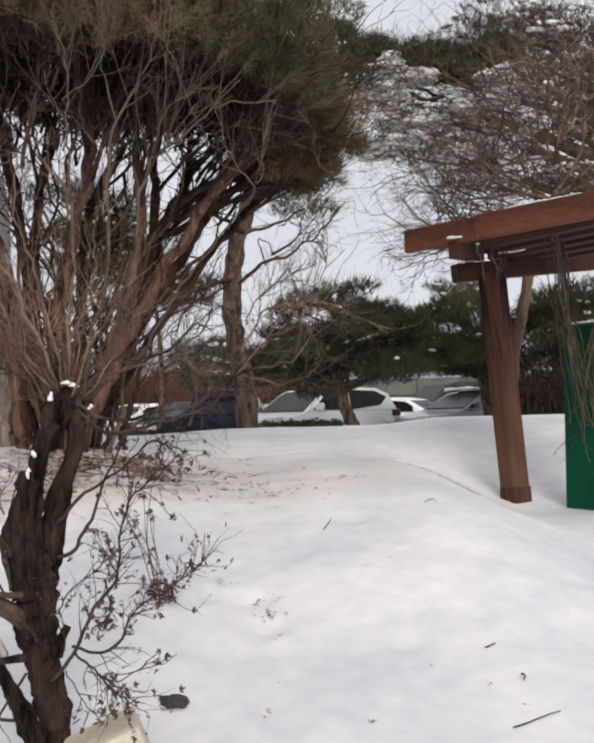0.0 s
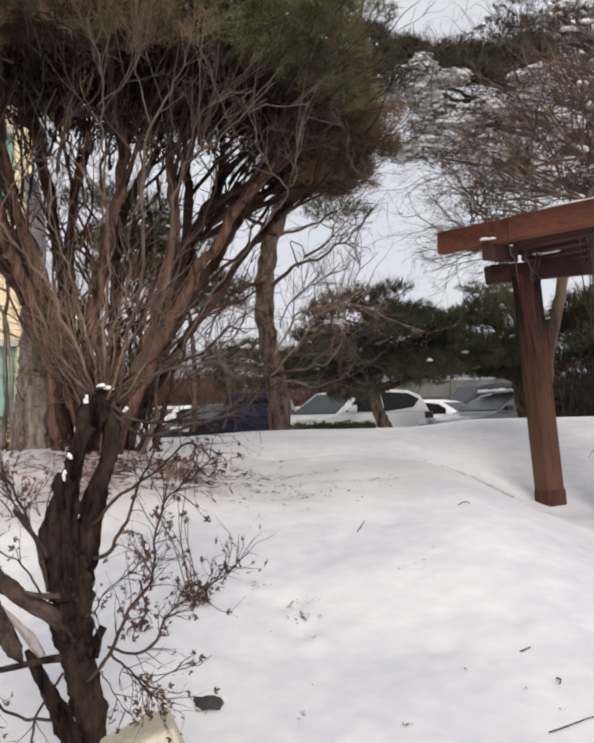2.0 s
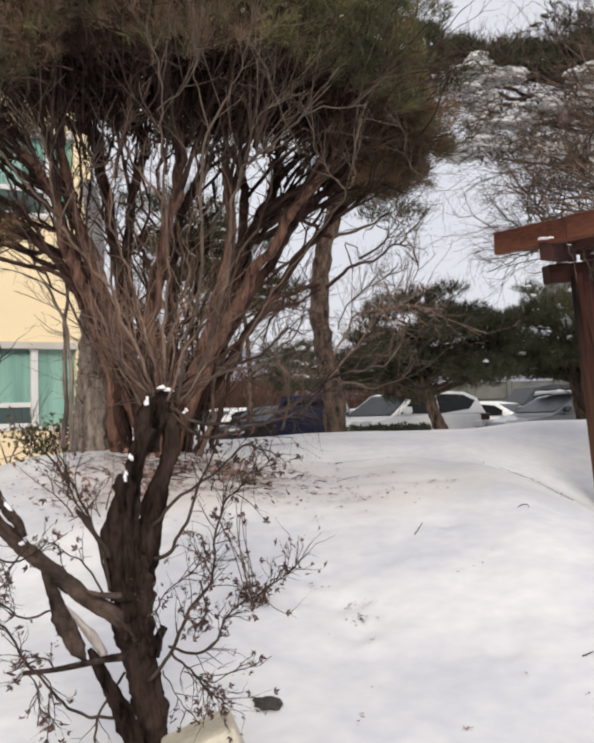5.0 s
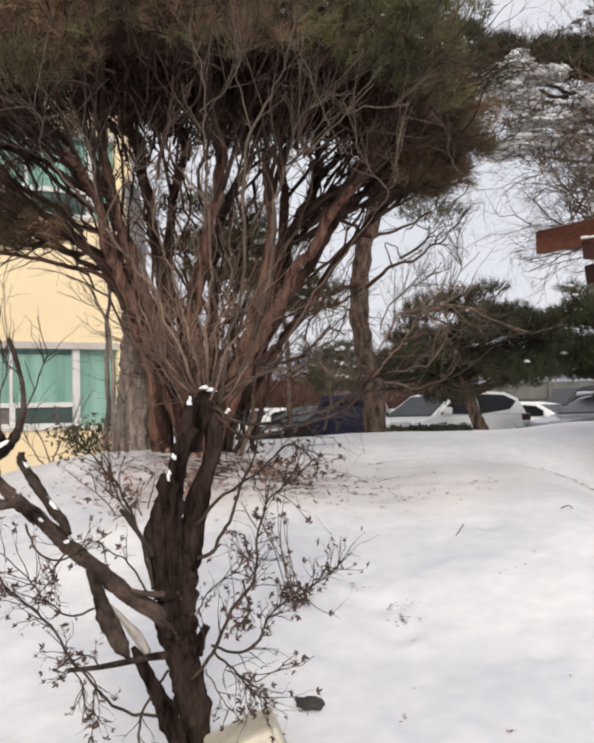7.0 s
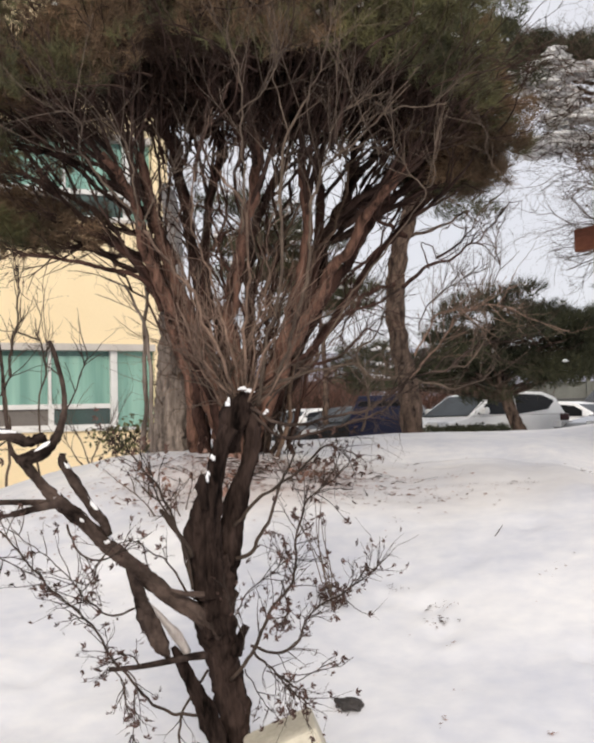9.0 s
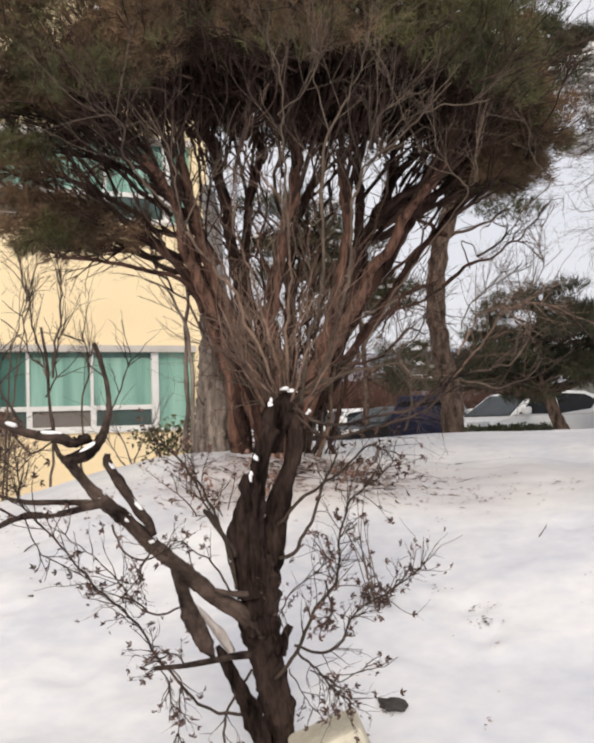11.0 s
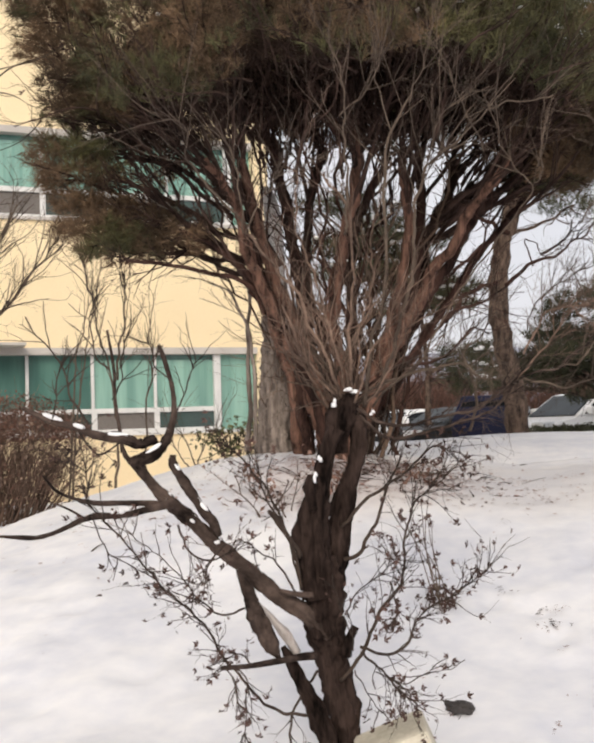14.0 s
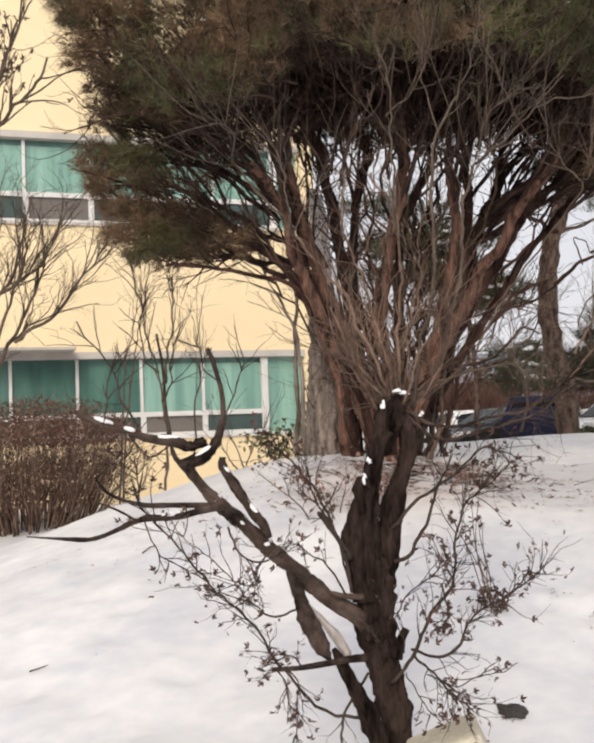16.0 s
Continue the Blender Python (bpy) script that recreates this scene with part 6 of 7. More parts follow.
for _ in range(150):
    x, y = rng.uniform(1.5, 3.4), rng.uniform(9.6, 11.4)
    twig_tree(bw, rng, V((x, y, rng.uniform(3.35, 3.8 + 1.5 * ease(1.7, 2.7, x)))), V((rng.uniform(-1, 0.5), rng.uniform(-0.5, 0.5), rng.uniform(-0.1, 0.6))), rng.uniform(0.5, 1.0), 0.009, 3, 0.3, 0.0, (2, 4), 0.85, 0.62, 4, None, 6)
own(bw.make("branch", TWIG_BROWN), bare_tree)

# ------------------------------------------------------------------ vines on the pergola
vine = empty("vine", (2.37, 8.58, 1.09), "bare grey-brown vine stems hanging round the pergola", "vine")
rng = random.Random(9)
vw = Wood()
for k in range(22):
    top = V((2.25, 8.46, 3.04)) + V((rng.gauss(0, 0.045), rng.uniform(-0.1, 0.1), 0.0))
    fan, pts = rng.uniform(0.1, 0.8), [top]
    for j in range(1, 7):
        pts.append(V((top.x + 0.012 * j + fan * 0.55 * (j / 6) ** 2 + rng.gauss(0, 0.015), top.y - 0.12 * (j / 6) + rng.uniform(-0.03, 0.03), top.z - 0.30 * j * (1.1 - 0.15 * fan))))
    vw.limb(pts[:rng.choice((5, 6, 6, 7))], 0.006, 0.0022, 5, 8, 0.3, k, 0.022)
for k in range(9):
    top = V((2.75, 8.2, 2.5)) + V((rng.uniform(-0.15, 0.15), rng.uniform(-0.1, 0.1), rng.uniform(-0.2, 0.25)))
    low = V((2.46 + rng.uniform(-0.08, 0.1), 8.40, rng.uniform(1.25, 1.9)))
    vw.limb([top, top.lerp(low, 0.4) + V((-0.12, -0.05, 0.10)), low, low + V((0.12, 0.0, -0.16))], 0.006, 0.002, 5, 9, 0.2, 40 + k, 0.02)
for k in range(6):
    top = V((1.74, 8.83, 3.04)) + V((rng.uniform(-0.12, 0.12), 0, 0.05))
    vw.limb([top, top + V((rng.uniform(-0.08, 0.08), -0.03, -0.15)), top + V((rng.uniform(-0.1, 0.1), 0, -0.36))], 0.008, 0.004, 5, 6, 0.2, k, 0.06)
for k in range(5):
    twig_tree(vw, rng, V((2.55, 8.5, 1.3 + 0.18 * k)), V((rng.uniform(-1, 1), -0.1, rng.uniform(-0.7, 0.7))), 0.5, 0.005, 1, 0.35, -0.05, (1, 2), 0.8, 0.7, 4, None, 7)
own(vw.make("stem", TWIG_BROWN), vine)
snow_v, snow_f = [], []
for a, b, n, w in (((1.32, 8.42, 3.05), (1.43, 8.40, 3.05), 5, 0.04), ((2.41, 8.65, 2.31), (2.56, 8.52, 2.31), 8, 0.03), ((1.90, 9.00, 3.00), (2.32, 9.11, 3.07), 10, 0.05), ((1.60, 9.16, 2.95), (1.67, 9.15, 2.95), 3, 0.03), ((1.83, 8.25, 3.27), (2.33, 7.60, 3.24), 30, 0.035)):
    for k in range(n):
        blob(snow_v, snow_f, rng, V(a).lerp(V(b), (k + 0.5) / n), w * rng.uniform(0.7, 1.2), 0.04, 0.012)
tagged(piece("snow_on_pergola", snow_v, snow_f, SNOW_CLUMP, None, "thin strips of white snow on pergola timbers", True), category="snow", kind="stuff")

# ------------------------------------------------------------------ parked cars
SIDE_GLASS = mat("tinted_glass", (0.006, 0.007, 0.008), (0.012, 0.013, 0.015), 2.0, 0.2, 0.0, spec=0.15)
FROSTED = mat("frosted_glass", (0.055, 0.066, 0.08), (0.10, 0.113, 0.132), 3.0, 0.45, 0.0)


def car(name, label, at, turn, profile, width, side_glass, shield, paint, roof_snow=False, rear_lamp=None, wheel_x=(1.45, -1.35), mirror=None, back_glass=None, belt=1.0, lean=0.32, lamps=True, screen=None, tail=None):
    """A car: an outline drawn in from the belt up, with glass, wheels, mirrors and lamps."""
    ob = empty(name, at, label, "car", "", turn)
    half = width / 2

    def side(z):
        return half - max(0.0, z - belt) * lean * 0.75

    def shell(name, outline):
        bm = bmesh.new()
        ring = [[bm.verts.new((x, s * side(z), z)) for x, z in outline] for s in (-1, 1)]
        n = len(outline)
        for i in range(n):
            j = (i + 1) % n
            bm.faces.new((ring[0][i], ring[1][i], ring[1][j], ring[0][j]))
        bm.faces.new(ring[0][::-1])
        bm.faces.new(ring[1])
        bmesh.ops.recalc_face_normals(bm, faces=bm.faces[:])
        bmesh.ops.bevel(bm, geom=[e for e in bm.edges if len(e.link_faces) == 2 and e.calc_face_angle(0) > 0.3], offset=0.04, segments=2, affect="EDGES", profile=0.6)
        return part(name, bm, paint, ob)

    tops = [i for i, q in enumerate(profile) if q[1] > belt]
    first, last = tops[0], tops[-1]

    def cut(p, q):
        t = (belt - p[1]) / (q[1] - p[1])
        return (p[0] + (q[0] - p[0]) * t, belt)

    fore, aft = cut(profile[first - 1], profile[first]), cut(profile[last + 1], profile[last])
    shell("body", list(profile[:first]) + [fore, aft] + list(profile[last + 1:]))
    shell("cabin", [fore] + [profile[i] for i in tops] + [aft])

    def pane(name, quad, where, glass=SIDE_GLASS):
        vs = [V(q) for q in quad]
        nrm = (vs[1] - vs[0]).cross(vs[2] - vs[0]).normalized()
        if nrm.dot(where) < 0:
            nrm = -nrm
        k = len(vs)
        vv = [v + nrm * 0.012 for v in vs] + [v - nrm * 0.01 for v in vs]
        piece(name, vv, [tuple(range(k)), tuple(range(2 * k - 1, k - 1, -1))] + [(i, (i + 1) % k, (i + 1) % k + k, i + k) for i in range(k)], glass, ob)

    for s in (-1, 1):
        for poly in side_glass:
            pane("side_window", [(x, s * (side(z) + 0.004), z) for x, z in poly], V((0, s, 0.2)))
    (xa, za), (xb, zb) = shield
    ia, ib = side(za) - 0.1, side(zb) - 0.1
    pane("windscreen", [(xa, -ia, za), (xa, ia, za), (xb, ib, zb), (xb, -ib, zb)], V((1, 0, 1)), screen or CAR_GLASS)
    if back_glass:
        (xa, za), (xb, zb) = back_glass
        ia, ib = side(za) - 0.1, side(zb) - 0.1
        pane("rear_window", [(xa, -ia, za), (xa, ia, za), (xb, ib, zb), (xb, -ib, zb)], V((-1, 0, 1)))
    for wx in wheel_x:
        for s in (-1, 1):
            bm = bmesh.new()
            bmesh.ops.create_cone(bm, cap_ends=True, segments=24, radius1=0.34, radius2=0.34, depth=0.22, matrix=pose(wx, s * (half - 0.08), 0.34, 90))
            bmesh.ops.bevel(bm, geom=[e for e in bm.edges if abs(e.calc_face_angle(0)) > 1], offset=0.04, segments=2, affect="EDGES")
            wheel = part("wheel", bm, RUBBER, ob)
            bm = bmesh.new()
            bmesh.ops.create_cone(bm, cap_ends=True, segments=20, radius1=0.21, radius2=0.19, depth=0.245, matrix=pose(wx, s * (half - 0.08), 0.34, 90))
            part("rim", bm, METAL, wheel)
    if mirror:
        for s in (-1, 1):
            part("mirror", box_bm(mirror - 0.09, mirror + 0.09, s * (half + 0.08) - 0.11, s * (half + 0.08) + 0.11, belt + 0.04, belt + 0.22, 0.05), paint, ob)
    lo = min(p[0] for p in profile)
    hi = max(p[0] for p in profile)
    for s in (-1, 1) if lamps else ():
        part("tail_lamp", box_bm(lo - 0.01, lo + 0.34, s * (half - 0.13) - 0.14, s * (half - 0.13) + 0.145, belt - 0.17, belt + 0.02, 0.03), tail or SMOKED_LAMP, ob)
        part("headlamp", box_bm(hi - 0.38, hi + 0.0, s * (half - 0.2) - 0.2, s * (half - 0.2) + 0.205, belt - 0.28, belt - 0.12, 0.03), LAMP_GLASS, ob)
    part("bumper", box_bm(hi - 0.1, hi + 0.05, -half + 0.06, half - 0.06, 0.3, 0.52, 0.04), PLASTIC, ob)
    if lamps:
        part("number_plate", box_bm(lo - 0.03, lo + 0.01, -0.26, 0.26, belt - 0.35, belt - 0.22, 0.005), FRAME, ob)
    if roof_snow:
        sv, sf = [], []
        rg = random.Random(int(width * 1000))
        top = max(p[1] for p in profile)
        xs = [p[0] for p in profile if p[1] > top - 0.12]
        for _ in range(40):
            blob(sv, sf, rg, V((rg.uniform(min(xs), max(xs)), rg.uniform(-half + 0.35, half - 0.35), top + 0.01)), 0.32, 0.25, 0.08)
        piece("roof_snow", sv, sf, SNOW_CLUMP, ob, "layer of snow on the car roof", True)["kind"] = "stuff"
    return ob


SUV = [(2.30, 0.32), (2.36, 0.62), (2.26, 0.88), (1.30, 1.03), (0.42, 1.60), (-0.2, 1.69), (-1.5, 1.66), (-1.95, 1.52), (-2.24, 1.02), (-2.32, 0.85), (-2.28, 0.32)]
SEDAN = [(2.30, 0.28), (2.36, 0.55), (2.22, 0.76), (1.2, 0.91), (0.35, 1.38), (-0.2, 1.45), (-1.0, 1.40), (-1.85, 0.925), (-2.28, 0.91), (-2.34, 0.6), (-2.28, 0.28)]
VAN = [(2.35, 0.35), (2.42, 0.7), (2.3, 1.02), (1.85, 1.18), (1.15, 1.88), (0.6, 1.97), (-2.2, 1.95), (-2.4, 1.2), (-2.4, 0.35)]
PARK = 0.52
c1 = V((0.48, 26.40, 1.69))
car("suv", "white parked SUV with dark windows and wet bonnet", (c1.x, c1.y, PARK), 180 + 43, SUV, 1.88, [[(1.02, 1.10), (0.44, 1.5), (0.33, 1.56), (-0.35, 1.61), (-0.35, 1.09)], [(-0.41, 1.09), (-0.41, 1.61), (-1.42, 1.58), (-1.84, 1.42), (-1.55, 1.2)]], ((1.25, 1.08), (0.46, 1.58)), CAR_WHITE, mirror=0.85, back_glass=((-2.18, 1.18), (-1.98, 1.46)), belt=1.06)
c2 = V((3.56, 32.30, 1.33))
car("sedan", "white parked saloon car with dark windows", (c2.x, c2.y, PARK), -30, SEDAN, 1.8, [[(0.9, 0.98), (0.3, 1.3), (-0.3, 1.36), (-0.3, 0.98)], [(-0.38, 0.98), (-0.38, 1.36), (-0.95, 1.32), (-1.45, 1.04)]], ((1.08, 0.99), (0.4, 1.34)), CAR_WHITE, mirror=0.75, back_glass=((-1.7, 1.01), (-1.06, 1.365)), belt=0.93)
c3 = V((4.74, 26.38, 1.34))
car("sedan", "silver-grey parked saloon with frosted screen and snowy roof", (c3.x, c3.y, PARK + 0.08), 180 + 30, SEDAN, 1.8, [[(0.9, 0.98), (0.3, 1.3), (-0.3, 1.36), (-0.3, 0.98)], [(-0.38, 0.98), (-0.38, 1.36), (-0.95, 1.32), (-1.45, 1.04)]], ((1.08, 0.99), (0.4, 1.34)), CAR_SILVER, True, screen=FROSTED, mirror=0.75, back_glass=((-1.7, 1.01), (-1.06, 1.365)), belt=0.93)
c4 = V((5.80, 34.01, 1.92))
car("van", "dark grey parked van with a roof rail by the wall", (c4.x, c4.y, PARK), 180 + 20, VAN, 1.85, [[(1.6, 1.3), (1.1, 1.78), (0.3, 1.82), (0.3, 1.28)], [(0.2, 1.28), (0.2, 1.82), (-1.0, 1.82), (-1.0, 1.28)]], ((1.7, 1.33), (1.2, 1.82)), CAR_VAN, mirror=1.4, belt=1.2, lean=0.2, screen=SIDE_GLASS)
c5 = V((-1.81, 26.44, 1.62))
HATCH = [(x * 0.8, z * 0.84) for x, z in VAN]
car("van", "dark navy blue parked van below the pines", (c5.x, c5.y, PARK), 84, HATCH, 1.6, [[(1.2, 1.1), (0.9, 1.48), (0.3, 1.53), (0.3, 1.08)], [(0.2, 1.08), (0.2, 1.53), (-1.1, 1.53), (-1.1, 1.08)]], ((1.36, 1.12), (0.96, 1.53)), CAR_BLUE, mirror=1.0, wheel_x=(1.15, -1.1), back_glass=((-1.87, 1.1), (-1.79, 1.5)), belt=1.02, lean=0.5, lamps=False)
c6 = V((-3.24, 29.32, 1.51))
car("sedan", "dark grey parked car half hidden behind the stems", (c6.x, c6.y, PARK), 180 + 48, SEDAN, 1.8, [[(0.9, 0.98), (0.3, 1.3), (-0.3, 1.36), (-0.3, 0.98)], [(-0.38, 0.98), (-0.38, 1.36), (-0.95, 1.32), (-1.45, 1.04)]], ((1.08, 0.99), (0.4, 1.34)), CAR_GREY, mirror=0.75, back_glass=((-1.7, 1.01), (-1.06, 1.365)), belt=0.93)
c7 = V((-5.36, 32.56, 1.54))
car("sedan", "white parked car with red tail lamps behind the trees", (c7.x, c7.y, PARK), 235, SEDAN, 1.8, [[(0.9, 0.98), (0.3, 1.3), (-0.3, 1.36), (-0.3, 0.98)]], ((1.08, 0.99), (0.4, 1.34)), CAR_WHITE, mirror=0.75, back_glass=((-1.7, 1.01), (-1.06, 1.365)), belt=0.93, tail=RED_LAMP)

# ------------------------------------------------------------------ far side of the car park
wall_a, wall_b = V((1.5, 45.5, PARK)), V((30, 42.5, PARK))
wall = empty("boundary_wall", tuple((wall_a + wall_b) / 2), "grey concrete boundary wall behind the parked cars", "wall")
for k in range(14):
    a, b = wall_a.lerp(wall_b, k / 14), wall_a.lerp(wall_b, (k + 1) / 14)
    ob = beam("wall_panel", a + V((0, 0, 1.2)), b + V((-0.04, 0, 1.2)), 0.18, 2.5, CONCRETE, None, 0.01)
    own(ob, wall)
    own(beam("post", b + V((-0.02, -0.14, 0)), b + V((-0.02, -0.14, 2.75)), 0.16, 0.16, CONCRETE, None, 0.01, up=(0, 1, 0)), wall)
rail = empty("guard_rail", (6, 40.5, PARK), "dark metal rail on posts in the car park", "rail")
own(beam("bar", (-8, 41.4, PARK + 1.62), (22, 39.6, PARK + 1.62), 0.06, 0.08, PLASTIC, None, 0.01), rail)
for k in range(8):
    x = -8 + k * 30 / 7
    own(beam("post", (x, 41.4 - 1.8 * k / 7, PARK), (x, 41.4 - 1.8 * k / 7, PARK + 1.7), 0.08, 0.08, PLASTIC, None, 0.01, up=(0, 1, 0)), rail)

h_at = V((-7.35, 51.48, 1.97))
house = empty("brown_house", (h_at.x, h_at.y, PARK), "low brown house far behind the car park", "house")
own(part("wall", box_bm(h_at.x - 4.2, h_at.x + 2.2, h_at.y, h_at.y + 6, PARK - 0.2, 3.45), BRICK_BROWN), house)
own(part("roof", box_bm(h_at.x - 4.5, h_at.x + 2.5, h_at.y - 0.3, h_at.y + 6.3, 3.45, 3.6, 0.03), BRICK_BROWN), house)
for k in range(3):
    own(part("window", box_bm(h_at.x - 3.4 + 1.9 * k, h_at.x - 2.4 + 1.9 * k, h_at.y - 0.03, h_at.y + 0.05, 1.5, 2.6), PANE_DARK), house)

# ridge of far hills, distance haze painted into their colour
hv, hf = [], []
for k in range(121):
    x = -900 + 15 * k
    top = 66 + 26 * noise.noise(V((x * 0.004, 2.0, 0))) + 8 * noise.noise(V((x * 0.02, 5.0, 0)))
    hv += [(x, 900 + 60 * math.sin(k * 0.4), -3), (x, 980 + 40 * math.sin(k * 0.3), max(6, top)), (x, 1150, -3)]
for k in range(120):
    a = 3 * k
    hf += [(a, a + 3, a + 4, a + 1), (a + 1, a + 4, a + 5, a + 2)]
tagged(piece("hill_backdrop", hv, hf, HILL, None, "hills in the far distance, haze put into their blue-grey colour", True), category="hill", kind="structure")

# thicket beyond the pergola and behind the car park
rng = random.Random(14)
tw, tl_v, tl_f = Wood(), [], []
for _ in range(760):
    x = rng.uniform(4.5, 9.0)
    y = 21.0 + rng.uniform(-0.8, 0.8)
    twig_tree(tw, rng, V((x, y, PARK)), V((rng.uniform(-0.3, 0.3), rng.uniform(-0.3, 0.3), 1)), rng.uniform(1.0, 1.8), 0.014, 2, 0.2, 0.02, (2, 3), 0.6, 0.6, 3, None, 5)
for _ in range(9000):
    x, y = rng.uniform(4.5, 9.0), 21.2 + rng.uniform(-0.7, 0.8)
    leaf_broad(tl_v, tl_f, rng, V((x, y, PARK + 0.2 + 2.0 * rng.random() * (0.8 + 0.3 * noise.noise(V((x * 2, y, 0)))))), rng.uniform(0.07, 0.14))
tagged(piece("withered_leaves", tl_v, tl_f, LEAF_DRY, None, "dark withered leaves hanging in the thicket"), category="leaves", kind="stuff")
tagged(tw.make("thicket", TWIG_DARK, None, "dark brown bare thicket behind the pergola"), category="hedge", kind="stuff")

tw = Wood()
far_a, far_b = V((-9.46, 38.87, 1.78)), V((0.59, 40.00, 1.55))
for _ in range(760):
    q = far_a.lerp(far_b, rng.random())
    twig_tree(tw, rng, V((q.x, q.y + rng.uniform(-1.5, 1.5), PARK - 0.1)), V((rng.uniform(-0.3, 0.3), rng.uniform(-0.3, 0.3), 1)), rng.uniform(1.3, 2.5), 0.028, 2, 0.2, 0.03, (2, 4), 0.7, 0.62, 3, None, 5)
tagged(tw.make("far_thicket", LEAF_HEDGE, None, "reddish brown bare thicket behind the car park"), category="hedge", kind="stuff")
cv, cf = [], []
cover_a, cover_b = V((-0.49, 13.09, 1.45)), V((0.58, 13.09, 1.45))
for _ in range(2600):
    q = cover_a.lerp(cover_b, rng.random())
    x, y = q.x + rng.gauss(0, 0.02), q.y + rng.uniform(-0.25, 0.25)
    leaf_broad(cv, cf, rng, on_snow(x, y, rng.uniform(0.0, 0.11) * (0.6 + 0.5 * noise.noise(V((x * 5, y * 3, 0))))), rng.uniform(0.02, 0.05))
tagged(piece("ground_cover", cv, cf, NEEDLE_FAR, None, "low dark evergreen plants along the snow edge"), category="shrub", kind="stuff")

# ------------------------------------------------------------------ clipped brown hedge bush by the building
hb = V((-7.40, 11.19, 0.50))
hedge = empty("hedge_bush", (hb.x, hb.y, 0.4), "clipped brown bush with bare stems and dry leaves", "bush")
rng = random.Random(15)
hw, hl_v, hl_f, pale_v, pale_f = Wood(), [], [], [], []
for _ in range(300):
    a, r = rng.uniform(0, 2 * math.pi), 1.25 * math.sqrt(rng.random())
    s = V((hb.x + 0.65 * r * math.cos(a), hb.y + 0.65 * r * math.sin(a), 0.38))
    twig_tree(hw, rng, s, V((0.5 * r * math.cos(a), 0.5 * r * math.sin(a), 1.0)), rng.uniform(0.85, 1.15), 0.010, 2, 0.15, 0.03, (2, 4), 0.6, 0.5, 4, None, 6)
for _ in range(15000):
    a, r = rng.uniform(0, 2 * math.pi), 1.42 * math.sqrt(rng.random())
    top = 2.12 - 0.45 * (r / 1.42) ** 4 + 0.12 * noise.noise(V((r * math.cos(a) * 3, r * math.sin(a) * 3, 0)))
    z = rng.uniform(1.5, top) if rng.random() < 0.8 else rng.uniform(0.7, 1.3)
    leaf_broad(hl_v, hl_f, rng, V((hb.x + r * math.cos(a), hb.y + r * math.sin(a), z)), rng.uniform(0.024, 0.05))
for _ in range(2600):
    a, r = rng.uniform(0, 2 * math.pi), 1.4 * rng.uniform(0.5, 1.0) ** 0.5
    z = rng.uniform(0.75, 1.75)
    if noise.noise(V((a * 3, z * 3, 1.0))) > -0.15:
        leaf_broad(pale_v, pale_f, rng, V((hb.x + (0.75 + 0.12 * z) * r * math.cos(a), hb.y + (0.75 + 0.12 * z) * r * math.sin(a), z)), rng.uniform(0.03, 0.065))
own(hw.make("stem", TWIG_TAN), hedge)
own(piece("dry_leaves", hl_v, hl_f, LEAF_HEDGE), hedge)
own(piece("pale_leaves", pale_v, pale_f, LEAF_PALE, None, "pale tan dead leaves"), hedge)

# ------------------------------------------------------------------ slender bare trees before the building
def sapling(label, foot, lines, seed, r, leafy=0, twigs=9, depth=2):
    rng = random.Random(seed)
    ob = empty("sapling", tuple(foot), label, "tree")
    lv, lf, ends = [], [], []
    for line in lines:
        w = Wood()
        ln = w.limb([V(q) for q in line], r, r * 0.35, 6, 6, 0.15, seed, 0.05)
        for _ in range(twigs):
            i = rng.randint(len(ln) // 3, len(ln) - 1)
            d = (ln[i] - ln[i - 1]).normalized()
            twig_tree(w, rng, ln[i], d + rand_dir(rng) * 0.6 + V((0, 0, 0.2)), rng.uniform(0.25, 0.55), r * 0.38, depth, 0.22, 0.04, (1, 3), 0.7, 0.62, 4, ends, 6)
        own(w.make("trunk" if line is lines[0] else "branch", TWIG_BROWN), ob)
    if leafy:
        for p, d in ends[::leafy]:
            leaf_at(lv, lf, rng, p, 0.06)
        own(piece("dry_leaves", lv, lf, LEAF_DRY), ob)
    return ob


sapling("slender bare sapling in front of the building", (-4.60, 9.45, 0.71), [((-4.60, 9.45, 0.71), (-4.57, 9.46, 1.47), (-4.58, 9.45, 1.83), (-4.67, 9.41, 2.43), (-4.75, 9.37, 2.90), (-4.70, 9.40, 3.17), (-4.68, 9.41, 3.40)), ((-4.75, 9.37, 2.90), (-4.83, 9.33, 3.18), (-4.92, 9.29, 3.51)), ((-4.51, 9.38, 2.11), (-4.49, 9.39, 2.46), (-4.44, 9.41, 2.96), (-4.42, 9.42, 3.26))], 41, 0.015)
sapling("bare forked sapling by the hedge", (-5.13, 9.51, 0.70), [((-5.13, 9.51, 0.70), (-5.07, 9.55, 1.94), (-4.98, 9.59, 2.40), (-4.92, 9.62, 2.89)), ((-5.15, 9.50, 0.71), (-5.11, 9.52, 2.04), (-5.04, 9.56, 2.50), (-4.94, 9.61, 3.01))], 46, 0.013, 0, 5)
